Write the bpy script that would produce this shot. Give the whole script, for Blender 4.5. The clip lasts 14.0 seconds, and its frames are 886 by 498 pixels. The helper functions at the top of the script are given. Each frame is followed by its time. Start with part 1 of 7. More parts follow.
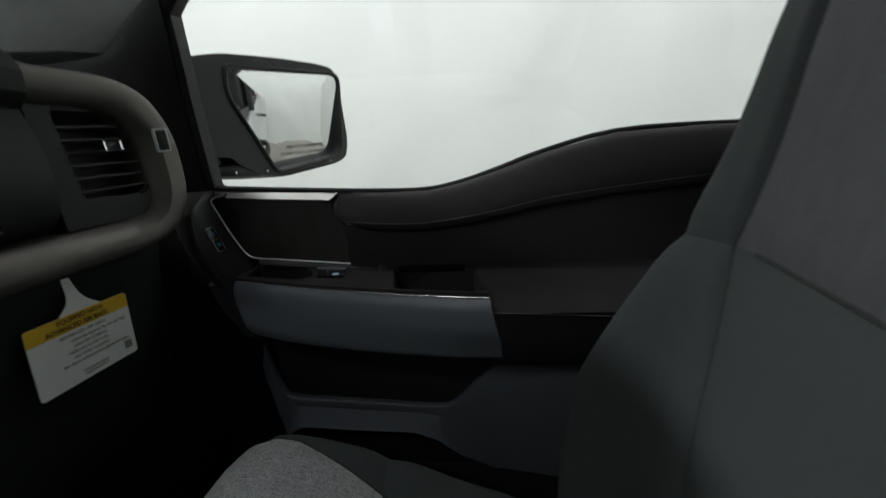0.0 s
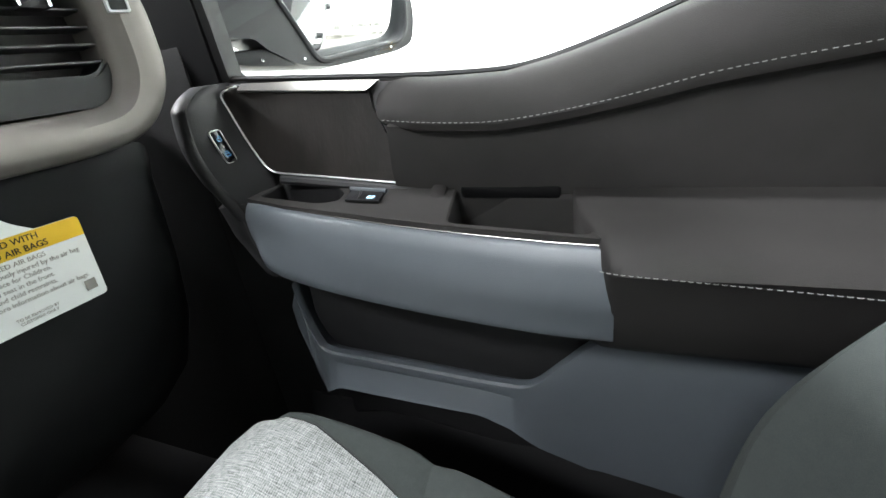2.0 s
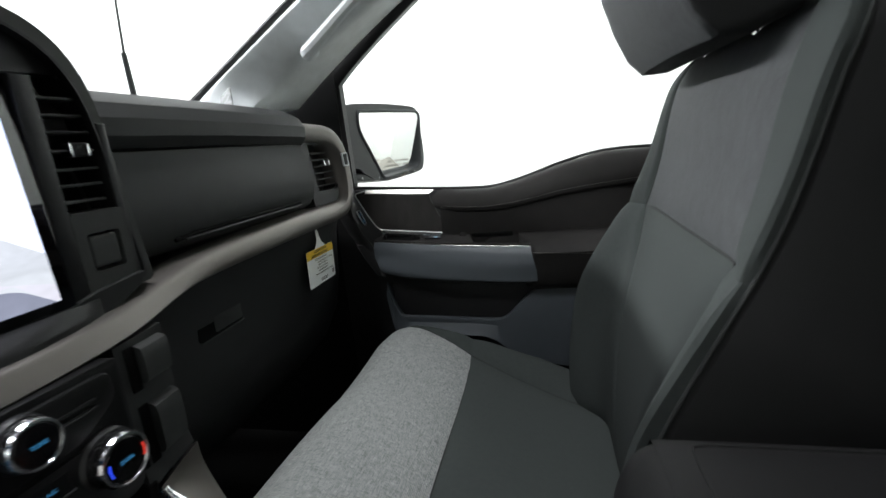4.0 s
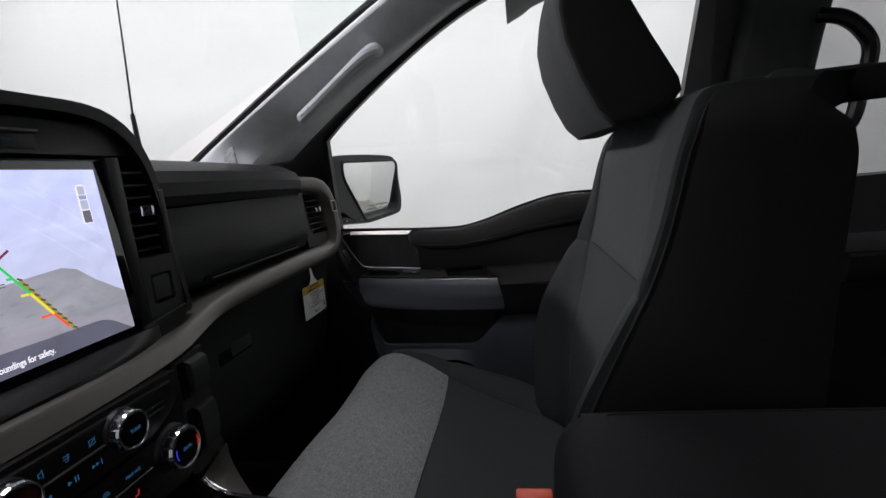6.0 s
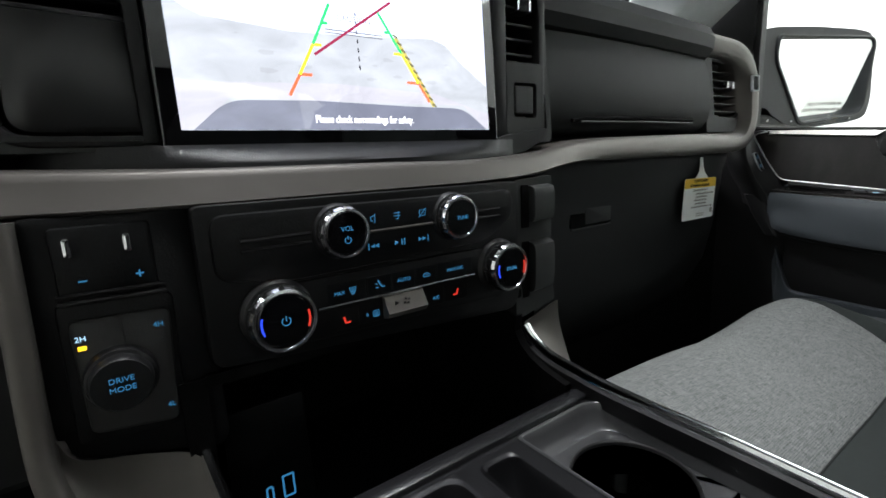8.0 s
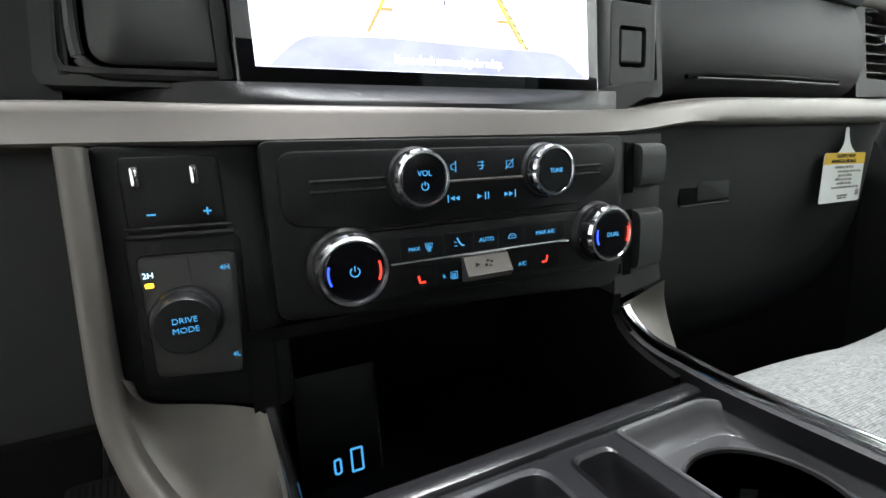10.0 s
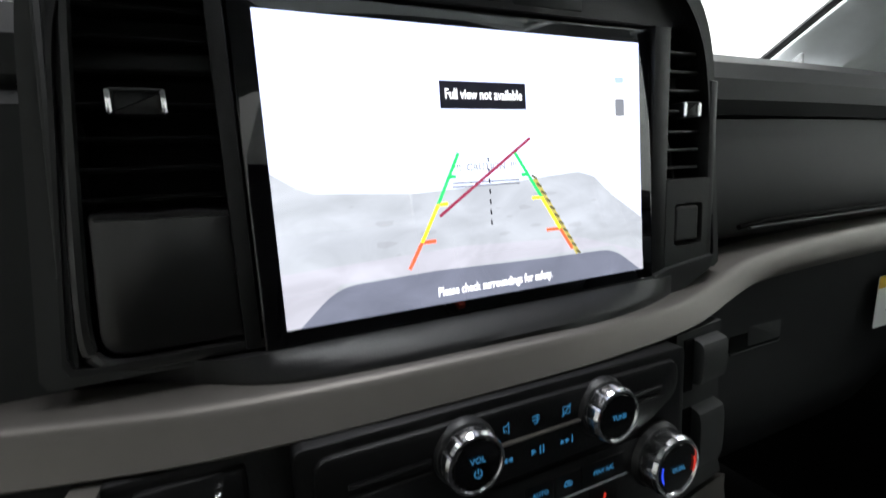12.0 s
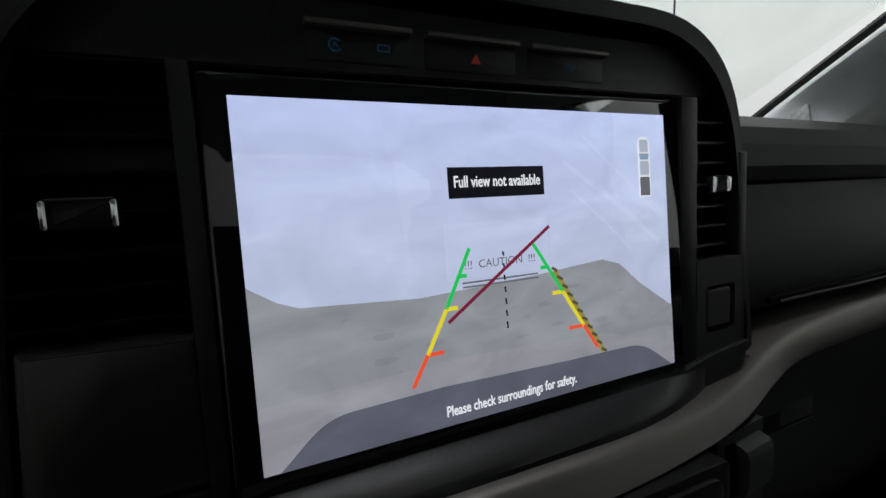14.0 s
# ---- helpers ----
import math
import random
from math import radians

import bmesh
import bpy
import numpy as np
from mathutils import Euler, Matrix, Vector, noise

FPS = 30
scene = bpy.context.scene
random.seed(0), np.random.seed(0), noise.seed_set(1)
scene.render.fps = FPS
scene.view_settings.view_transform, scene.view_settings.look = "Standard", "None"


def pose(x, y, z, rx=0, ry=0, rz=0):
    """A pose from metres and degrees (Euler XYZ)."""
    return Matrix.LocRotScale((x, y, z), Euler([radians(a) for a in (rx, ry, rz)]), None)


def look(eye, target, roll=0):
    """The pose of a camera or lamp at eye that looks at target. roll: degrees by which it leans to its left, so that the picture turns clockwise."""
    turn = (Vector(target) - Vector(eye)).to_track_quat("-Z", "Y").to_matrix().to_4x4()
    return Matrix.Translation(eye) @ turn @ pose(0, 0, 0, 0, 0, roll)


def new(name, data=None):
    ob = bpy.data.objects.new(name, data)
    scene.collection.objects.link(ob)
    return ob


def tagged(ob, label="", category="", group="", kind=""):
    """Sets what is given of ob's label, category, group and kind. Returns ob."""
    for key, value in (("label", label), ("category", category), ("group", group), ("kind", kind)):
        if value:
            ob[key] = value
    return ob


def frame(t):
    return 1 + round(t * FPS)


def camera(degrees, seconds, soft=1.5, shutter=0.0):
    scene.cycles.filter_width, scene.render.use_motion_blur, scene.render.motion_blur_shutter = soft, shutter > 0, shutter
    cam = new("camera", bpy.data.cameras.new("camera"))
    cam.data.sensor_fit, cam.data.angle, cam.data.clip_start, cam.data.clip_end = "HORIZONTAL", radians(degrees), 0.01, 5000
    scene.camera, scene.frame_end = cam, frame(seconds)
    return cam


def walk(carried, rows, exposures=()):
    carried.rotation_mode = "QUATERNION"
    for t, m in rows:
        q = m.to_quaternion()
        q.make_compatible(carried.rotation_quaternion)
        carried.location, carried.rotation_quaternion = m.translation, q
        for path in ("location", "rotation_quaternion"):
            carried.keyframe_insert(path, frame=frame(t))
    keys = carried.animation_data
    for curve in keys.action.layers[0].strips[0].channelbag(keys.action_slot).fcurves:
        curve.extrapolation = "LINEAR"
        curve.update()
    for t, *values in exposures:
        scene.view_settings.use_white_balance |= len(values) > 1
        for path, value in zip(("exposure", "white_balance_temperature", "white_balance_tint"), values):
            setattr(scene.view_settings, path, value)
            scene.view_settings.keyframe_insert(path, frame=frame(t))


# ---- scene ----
cam = camera(88.3, 14.0, shutter=0.22)
PATH = [
    (0, (0.393, 0.276, 1.366), (0.04, 2.178, 0.858), -4.7),
    (0.5, (0.364, 0.458, 1.317), (-0.178, 2.235, 0.578), -3.8),
    (1, (0.371, 0.472, 1.307), (-0.301, 2.186, 0.527), -5.4),
    (1.5, (0.37, 0.473, 1.305), (-0.363, 2.159, 0.52), -6.1),
    (2, (0.37, 0.471, 1.308), (-0.386, 2.144, 0.514), -7.3),
    (2.5, (0.368, 0.469, 1.311), (-0.389, 2.136, 0.506), -7.7),
    (3, (0.373, 0.393, 1.333), (-0.443, 2.049, 0.564), -7.6),
    (3.5, (0.402, 0.13, 1.365), (-0.255, 1.915, 0.746), -6.3),
    (3.6, (0.408, 0.072, 1.371), (-0.217, 1.875, 0.774), -7.2),
    (3.8, (0.398, -0.042, 1.374), (-0.147, 1.814, 0.866), -6.4),
    (4, (0.383, -0.147, 1.395), (-0.059, 1.75, 0.94), -5.5),
    (4.2, (0.374, -0.22, 1.408), (0.033, 1.711, 1.012), -4.9),
    (6.3, (0.405, -0.298, 1.421), (0.075, 1.65, 1.109), -6.3),
    (6.5, (0.405, -0.311, 1.418), (-0.138, 1.584, 1.078), -5.7),
    (6.8, (0.393, -0.293, 1.387), (-0.494, 1.455, 0.992), -4.9),
    (7, (0.377, -0.271, 1.357), (-0.727, 1.342, 0.932), -4.5),
    (7.2, (0.37, -0.245, 1.339), (-0.911, 1.222, 0.883), -3.5),
    (7.5, (0.366, -0.188, 1.307), (-1.079, 1.123, 0.871), -3.0),
    (8, (0.339, -0.169, 1.275), (-1.266, 0.96, 0.886), -2.6),
    (8.5, (0.319, -0.156, 1.249), (-1.378, 0.828, 0.858), -2.7),
    (9, (0.308, -0.153, 1.237), (-1.444, 0.726, 0.839), -2.7),
    (9.2, (0.308, -0.152, 1.236), (-1.457, 0.701, 0.839), -2.5),
    (11.5, (0.294, -0.16, 1.286), (-1.497, 0.652, 0.922), -3.0),
    (11.6, (0.286, -0.159, 1.308), (-1.502, 0.651, 0.923), -2.9),
    (12, (0.248, -0.146, 1.379), (-1.554, 0.655, 1.051), -2.9),
    (12.5, (0.213, -0.128, 1.417), (-1.617, 0.631, 1.144), -2.3),
    (13, (0.21, -0.123, 1.418), (-1.632, 0.619, 1.185), -2.3),
    (13.5, (0.207, -0.124, 1.416), (-1.646, 0.597, 1.202), -2.9),
    (14, (0.205, -0.133, 1.415), (-1.598, 0.706, 1.211), -3.0),
]
EXPOSURES = [(0, -0.45, 6500, 10), (0.5, -0.05, 6500, 10), (1.0, 1.55, 6500, 10), (1.5, 2.56, 6500, 10), (3.0, 2.62, 6500, 10), (3.5, 1.6, 6500, 10), (4.0, 0.9, 6500, 10), (4.2, 0.45, 6500, 12), (6.3, -0.45, 6500, 20), (7.0, -0.4, 6500, 18), (7.5, 0.45, 6500, 12), (8.0, 0.95, 6500, 10), (8.5, 1.4, 6500, 10), (9.0, 1.95, 6500, 10), (11.5, 2.38, 6500, 10), (12.0, 0.75, 6500, 10), (12.5, -0.65, 6500, 10), (14.0, -0.78, 6500, 10)]
walk(cam, [(t, look(eye, target, roll)) for t, eye, target, roll in PATH], EXPOSURES)

# ---------------------------------------------------------------- world and lamps
world = bpy.data.worlds.new("booth_air")
world.use_nodes = True
world.node_tree.nodes["Background"].inputs[0].default_value = (0.9, 0.95, 1.0, 1)
world.node_tree.nodes["Background"].inputs[1].default_value = 0.045
scene.world = world


def area_lamp(name, eye, target, sx, sy, power, spread=180.0, colour=(0.98, 1.0, 1.03)):
    data = bpy.data.lights.new(name, "AREA")
    data.shape, data.size, data.size_y, data.energy, data.color, data.spread = "RECTANGLE", sx, sy, power, colour, radians(spread)
    ob = new(name, data)
    ob.matrix_world = look(eye, target)
    return ob


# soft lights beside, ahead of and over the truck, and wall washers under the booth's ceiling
area_lamp("booth_lamp_side", (-0.8, 2.45, 2.50), (-0.8, 0.60, 1.10), 4.0, 0.25, 12)
area_lamp("booth_lamp_ahead", (-3.6, 0.3, 3.55), (0.4, 0.4, 1.2), 3.0, 0.25, 58, 100)
area_lamp("booth_lamp_right", (1.6, 1.2, 3.9), (1.6, 2.7, 1.7), 12.0, 0.4, 112, 100)
area_lamp("booth_lamp_front", (-1.9, 0.0, 3.9), (-4.2, 0.0, 1.7), 6.0, 0.4, 22, 100)
area_lamp("booth_lamp_rear", (4.0, 0.8, 3.9), (5.6, 0.8, 1.7), 5.0, 0.4, 50, 100)
area_lamp("booth_lamp_left", (0.6, -2.6, 3.9), (0.6, -4.0, 1.3), 8.0, 0.4, 5, 75)
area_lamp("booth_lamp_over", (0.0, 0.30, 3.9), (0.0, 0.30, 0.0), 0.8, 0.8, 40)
area_lamp("booth_lamp_over_far", (-0.4, -2.0, 3.85), (0.2, 0.8, 1.0), 1.2, 0.6, 24)


# ---------------------------------------------------------------- materials
def material(name, colour, rough=0.5, metal=0.0, vary=0.12, scale=40.0, bump=0.0, bump_scale=300.0, coat=0.0, spec=0.5, stretch=(1, 1, 1)):
    m = bpy.data.materials.new(name)
    m.use_nodes = True
    nt = m.node_tree
    b = nt.nodes["Principled BSDF"]
    co = nt.nodes.new("ShaderNodeTexCoord")
    mp = nt.nodes.new("ShaderNodeMapping")
    mp.inputs["Scale"].default_value = stretch
    nt.links.new(co.outputs["Object"], mp.inputs[0])
    n1 = nt.nodes.new("ShaderNodeTexNoise")
    n1.inputs["Scale"].default_value, n1.inputs["Detail"].default_value = scale, 5
    n2 = nt.nodes.new("ShaderNodeTexNoise")
    n2.inputs["Scale"].default_value, n2.inputs["Detail"].default_value = scale * 0.12, 2
    mul = nt.nodes.new("ShaderNodeMath")
    mul.operation = "ADD"
    for i, n in enumerate((n1, n2)):
        nt.links.new(mp.outputs[0], n.inputs["Vector"])
        nt.links.new(n.outputs["Fac"], mul.inputs[i])
    ramp = nt.nodes.new("ShaderNodeMapRange")
    ramp.inputs[1].default_value, ramp.inputs[2].default_value = 0.6, 1.4
    nt.links.new(mul.outputs[0], ramp.inputs[0])
    mix = nt.nodes.new("ShaderNodeMix")
    mix.data_type = "RGBA"
    mix.inputs["A"].default_value = (*[c * (1 - vary) for c in colour], 1)
    mix.inputs["B"].default_value = (*[min(1, c * (1 + vary)) for c in colour], 1)
    nt.links.new(ramp.outputs[0], mix.inputs["Factor"])
    nt.links.new(mix.outputs["Result"], b.inputs["Base Color"])
    rr = nt.nodes.new("ShaderNodeMapRange")
    rr.inputs[3].default_value, rr.inputs[4].default_value = max(0.02, rough * 0.88), min(1, rough * 1.12)
    nt.links.new(n2.outputs["Fac"], rr.inputs[0])
    nt.links.new(rr.outputs[0], b.inputs["Roughness"])
    b.inputs["Metallic"].default_value = metal
    b.inputs["Coat Weight"].default_value = coat
    b.inputs["Specular IOR Level"].default_value = spec
    if bump:
        n3 = nt.nodes.new("ShaderNodeTexNoise")
        n3.inputs["Scale"].default_value, n3.inputs["Detail"].default_value = bump_scale, 3
        nt.links.new(mp.outputs[0], n3.inputs["Vector"])
        bp = nt.nodes.new("ShaderNodeBump")
        bp.inputs["Strength"].default_value, bp.inputs["Distance"].default_value = bump, 0.001
        nt.links.new(n3.outputs["Fac"], bp.inputs["Height"])
        nt.links.new(bp.outputs[0], b.inputs["Normal"])
    return m


def weave(name, dark, light, warp=900.0, rough=0.9):
    """A melange cloth: short light and dark threads lying across each other."""
    m = bpy.data.materials.new(name)
    m.use_nodes = True
    nt = m.node_tree
    b = nt.nodes["Principled BSDF"]
    co = nt.nodes.new("ShaderNodeTexCoord")
    facs = []
    for s in ((0.13, 1.0, 0.13), (1.0, 0.10, 1.0)):
        mp = nt.nodes.new("ShaderNodeMapping")
        mp.inputs["Scale"].default_value = s
        nt.links.new(co.outputs["Object"], mp.inputs[0])
        n = nt.nodes.new("ShaderNodeTexNoise")
        n.inputs["Scale"].default_value, n.inputs["Detail"].default_value, n.inputs["Roughness"].default_value = warp, 3, 0.7
        nt.links.new(mp.outputs[0], n.inputs["Vector"])
        facs.append(n)
    waves = []
    for d in ("X", "Y"):
        w = nt.nodes.new("ShaderNodeTexWave")
        w.bands_direction = d
        w.inputs["Scale"].default_value, w.inputs["Distortion"].default_value, w.inputs["Detail Scale"].default_value = 170, 1.5, 3.0
        nt.links.new(co.outputs["Object"], w.inputs["Vector"])
        waves.append(w)
    both = nt.nodes.new("ShaderNodeMath")
    both.operation = "MULTIPLY_ADD"
    nt.links.new(waves[1].outputs["Fac"], both.inputs[0])
    both.inputs[1].default_value = 0.8
    nt.links.new(waves[0].outputs["Fac"], both.inputs[2])
    few = nt.nodes.new("ShaderNodeMath")
    few.operation = "MULTIPLY"
    few.inputs[1].default_value = 0.20
    nt.links.new(both.outputs[0], few.inputs[0])
    two = nt.nodes.new("ShaderNodeMath")
    two.operation = "ADD"
    nt.links.new(facs[0].outputs["Fac"], two.inputs[0])
    nt.links.new(facs[1].outputs["Fac"], two.inputs[1])
    add = nt.nodes.new("ShaderNodeMath")
    add.operation = "ADD"
    nt.links.new(two.outputs[0], add.inputs[0])
    nt.links.new(few.outputs[0], add.inputs[1])
    ramp = nt.nodes.new("ShaderNodeMapRange")
    ramp.inputs[1].default_value, ramp.inputs[2].default_value = 0.80, 1.55
    nt.links.new(add.outputs[0], ramp.inputs[0])
    mix = nt.nodes.new("ShaderNodeMix")
    mix.data_type = "RGBA"
    mix.inputs["A"].default_value, mix.inputs["B"].default_value = (*dark, 1), (*light, 1)
    nt.links.new(ramp.outputs[0], mix.inputs["Factor"])
    nt.links.new(mix.outputs["Result"], b.inputs["Base Color"])
    b.inputs["Roughness"].default_value = rough
    b.inputs["Specular IOR Level"].default_value = 0.2
    bp = nt.nodes.new("ShaderNodeBump")
    bp.inputs["Strength"].default_value, bp.inputs["Distance"].default_value = 0.5, 0.0006
    nt.links.new(add.outputs[0], bp.inputs["Height"])
    nt.links.new(bp.outputs[0], b.inputs["Normal"])
    return m


def glow(name, colour, strength):
    m = bpy.data.materials.new(name)
    m.use_nodes = True
    b = m.node_tree.nodes["Principled BSDF"]
    b.inputs["Base Color"].default_value = (0.01, 0.01, 0.01, 1)
    b.inputs["Emission Color"].default_value = (*colour, 1)
    b.inputs["Emission Strength"].default_value = strength
    return m


def glass_material(name, tint=(1, 1, 1), gloss=0.06):
    m = bpy.data.materials.new(name)
    m.use_nodes = True
    nt = m.node_tree
    nt.nodes.remove(nt.nodes["Principled BSDF"])
    clear, shine, mix = nt.nodes.new("ShaderNodeBsdfTransparent"), nt.nodes.new("ShaderNodeBsdfGlossy"), nt.nodes.new("ShaderNodeMixShader")
    clear.inputs[0].default_value = (*tint, 1)
    shine.inputs["Roughness"].default_value = 0.01
    mix.inputs[0].default_value = gloss
    nt.links.new(clear.outputs[0], mix.inputs[1])
    nt.links.new(shine.outputs[0], mix.inputs[2])
    nt.links.new(mix.outputs[0], nt.nodes["Material Output"].inputs[0])
    return m


M = {
    "dash": material("soft_dash_plastic", (0.008, 0.0086, 0.009), 0.6, spec=0.35, bump=0.12, bump_scale=1700),
    "dash_grey": material("grey_dash_plastic", (0.0225, 0.0238, 0.0235), 0.65, spec=0.3, bump=0.12, bump_scale=1700),
    "black": material("black_plastic", (0.0055, 0.0055, 0.006), 0.42, spec=0.35, bump=0.2, bump_scale=700),
    "screen_black": material("black_screen_glass", (0.003, 0.003, 0.004), 0.03, vary=0.2, spec=0.7),
    "console": material("satin_black_plastic", (0.012, 0.012, 0.013), 0.26, bump=0.15, bump_scale=900),
    "piano": material("gloss_black_plastic", (0.004, 0.004, 0.005), 0.12, vary=0.3),
    "door": material("door_vinyl", (0.025, 0.0235, 0.0225), 0.72, spec=0.25, bump=0.2, bump_scale=1300),
    "door_dark": material("door_dark_plastic", (0.013, 0.013, 0.0135), 0.5, bump=0.3, bump_scale=700),
    "insert": material("smoked_wood_insert", (0.018, 0.0155, 0.014), 0.36, spec=0.25, vary=0.5, scale=45, stretch=(1, 1, 0.22), bump=0.3, bump_scale=250),
    "slate": material("slate_grey_plastic", (0.088, 0.100, 0.111), 0.42, vary=0.05, bump=0.15, bump_scale=1200),
    "satin": material("satin_silver_paint", (0.125, 0.116, 0.106), 0.50, metal=0.7, vary=0.05, scale=80),
    "bar": material("brushed_satin_metal", (0.55, 0.53, 0.50), 0.27, metal=0.95, vary=0.06, scale=60, stretch=(0.1, 1, 1)),
    "lock": material("black_lock_panel", (0.012, 0.012, 0.012), 0.55, spec=0.3, bump=0.2, bump_scale=900),
    "housing": material("black_grained_plastic", (0.022, 0.023, 0.025), 0.45, bump=0.12, bump_scale=1700),
    # near-black that paints deep shade into hollows, slots and the left vent
    "void": material("shade_black_plastic", (0.002, 0.002, 0.002), 0.85, spec=0.1),
    "chrome": material("polished_chrome", (0.8, 0.81, 0.83), 0.11, metal=1.0, vary=0.03),
    "bright": material("bright_satin_metal", (0.75, 0.75, 0.74), 0.30, metal=0.8, vary=0.03),
    "pillar": material("grey_pillar_cloth", (0.55, 0.58, 0.59), 0.85, bump=0.3, bump_scale=1500),
    "head": material("grey_headliner", (0.38, 0.40, 0.40), 0.9, bump=0.3, bump_scale=1200),
    "seat": material("grey_green_seat_cloth", (0.030, 0.035, 0.0335), 0.9, vary=0.16, scale=1100, bump=0.25, bump_scale=3000, spec=0.2),
    "seat_dark": material("charcoal_seat_cloth", (0.0065, 0.0068, 0.0065), 0.85, spec=0.25, bump=0.4, bump_scale=1200),
    "melange": weave("melange_seat_cloth", (0.058, 0.064, 0.063), (0.30, 0.312, 0.302), 760),
    "arm": material("dark_armrest_cloth", (0.006, 0.006, 0.0062), 0.8, spec=0.2, bump=0.4, bump_scale=900),
    "thread": material("grey_thread", (0.22, 0.22, 0.21), 0.7),
    "carpet": material("black_carpet", (0.004, 0.004, 0.004), 0.95, bump=0.8, bump_scale=500),
    "paint": material("silver_grey_car_paint", (0.55, 0.57, 0.58), 0.25, metal=0.2, vary=0.02, coat=0.6),
    "blank": material("glossy_grey_blank", (0.010, 0.0098, 0.010), 0.30, vary=0.1),
    "button_grey": material("grey_button_plastic", (0.026, 0.027, 0.0265), 0.5, vary=0.06, spec=0.3, bump=0.12, bump_scale=1700),
    "tab": material("grey_spring_plastic", (0.50, 0.51, 0.52), 0.4),
    "stack": material("dark_stack_plastic", (0.0035, 0.0035, 0.0038), 0.45, spec=0.18, bump=0.2, bump_scale=700),
    "grille": material("perforated_grey_grille", (0.20, 0.21, 0.21), 0.7, vary=0.65, scale=900, bump=0.8, bump_scale=900),
    "rubber": material("black_rubber", (0.010, 0.010, 0.010), 0.6),
    "mirror": material("mirror_silvering", (0.9, 0.92, 0.92), 0.015, metal=1.0, vary=0.0),
    "concrete": material("stained_concrete_floor", (0.30, 0.28, 0.25), 0.75, vary=0.3, scale=4, bump=0.3, bump_scale=60),
    "tag": material("white_card", (0.80, 0.82, 0.80), 0.5, vary=0.02),
    "tag_yellow": material("yellow_print", (0.75, 0.48, 0.03), 0.5, vary=0.03),
    "ink": material("black_print", (0.02, 0.02, 0.02), 0.6),
    "ink_soft": material("grey_print", (0.30, 0.29, 0.26), 0.6),
    "red_plastic": material("red_plastic", (0.55, 0.07, 0.03), 0.4),
    "glass": glass_material("clear_pane", (0.97, 0.99, 0.98), 0.03),
    "privacy": glass_material("privacy_pane", (0.66, 0.67, 0.67), 0.03),
    "post": material("shaded_post_trim", (0.045, 0.048, 0.048), 0.75, spec=0.3, bump=0.2, bump_scale=1500),
    "ring": material("satin_chrome_ring", (0.74, 0.745, 0.76), 0.19, metal=1.0, vary=0.03),
    "pedal": material("worn_pedal_rubber", (0.035, 0.035, 0.036), 0.7, bump=0.2, bump_scale=900),
    "seam": material("dark_sewn_seam", (0.022, 0.024, 0.023), 0.9, spec=0.2),
    "slat": material("satin_vent_slat", (0.030, 0.030, 0.031), 0.34, bump=0.1, bump_scale=1500),
    "plate": material("charcoal_key_plate", (0.024, 0.0235, 0.023), 0.5, spec=0.35, bump=0.15, bump_scale=1400),
    "upper_seat": material("grey_upper_seat_cloth", (0.050, 0.053, 0.054), 0.9, vary=0.25, scale=1100, bump=0.25, bump_scale=3000, spec=0.2, stretch=(1, 1, 0.3)),
    "blue": glow("blue_backlit_print", (0.07, 0.40, 0.80), 0.24),
    "blue_soft": glow("soft_blue_backlit_print", (0.10, 0.40, 0.75), 0.12),
    "blue_dim": glow("dim_blue_backlit_print", (0.06, 0.42, 0.95), 0.05),
    "red_glow": glow("red_backlit_print", (0.9, 0.05, 0.03), 0.42),
    "red_dim": glow("dim_red_backlit_print", (0.9, 0.06, 0.03), 0.10),
    "deep_blue": glow("deep_blue_backlit_print", (0.03, 0.08, 1.0), 0.6),
    "amber": glow("amber_indicator", (1.0, 0.55, 0.02), 1.0),
}


# ---------------------------------------------------------------- building tools
ORIGIN = {}


def thing(name, loc, label, category, group="", kind=""):
    ob = new(name)
    ob.location, ob.empty_display_size = loc, 0.05
    ORIGIN[ob] = Vector(loc)
    return tagged(ob, label, category, group, kind)


def part(name, bm, mat, parent=None, label="", sharp=32.0):
    """Links a bmesh, given in world coordinates, as one mesh object under a thing or a part."""
    base = ORIGIN.get(parent, Vector((0, 0, 0)))
    bmesh.ops.recalc_face_normals(bm, faces=bm.faces)
    for e in bm.edges:
        if len(e.link_faces) == 2 and e.calc_face_angle(0.0) > radians(sharp):
            e.smooth = False
    for f in bm.faces:
        f.smooth = True
    bm.transform(Matrix.Translation(-base))
    me = bpy.data.meshes.new(name)
    bm.to_mesh(me)
    bm.free()
    me.materials.append(M[mat] if isinstance(mat, str) else mat)
    ob = new(name, me)
    if parent is not None:
        ob.parent = parent
        ORIGIN[ob] = base
    if label:
        ob["label"] = label
    return ob


def solid(name, bm, mat, label, category, kind="", group=""):
    ob = part(name, bm, mat)
    return tagged(ob, label, category, group, kind)


def loft(rings, closed=True, caps="both", loop=False):
    """Skins a row of rings with the same number of points."""
    bm = bmesh.new()
    vs = [[bm.verts.new(p) for p in r] for r in rings]
    n = len(rings[0])
    pairs = list(zip(vs, vs[1:] + ([vs[0]] if loop else [])))
    if not loop:
        pairs = list(zip(vs, vs[1:]))
    for a, b in pairs:
        for i in range(n if closed else n - 1):
            j = (i + 1) % n
            bm.faces.new((a[i], a[j], b[j], b[i]))
    if closed and not loop:
        if caps == "both":
            bm.faces.new(vs[0][::-1])
        if caps != "none":
            bm.faces.new(vs[-1])
    return bm


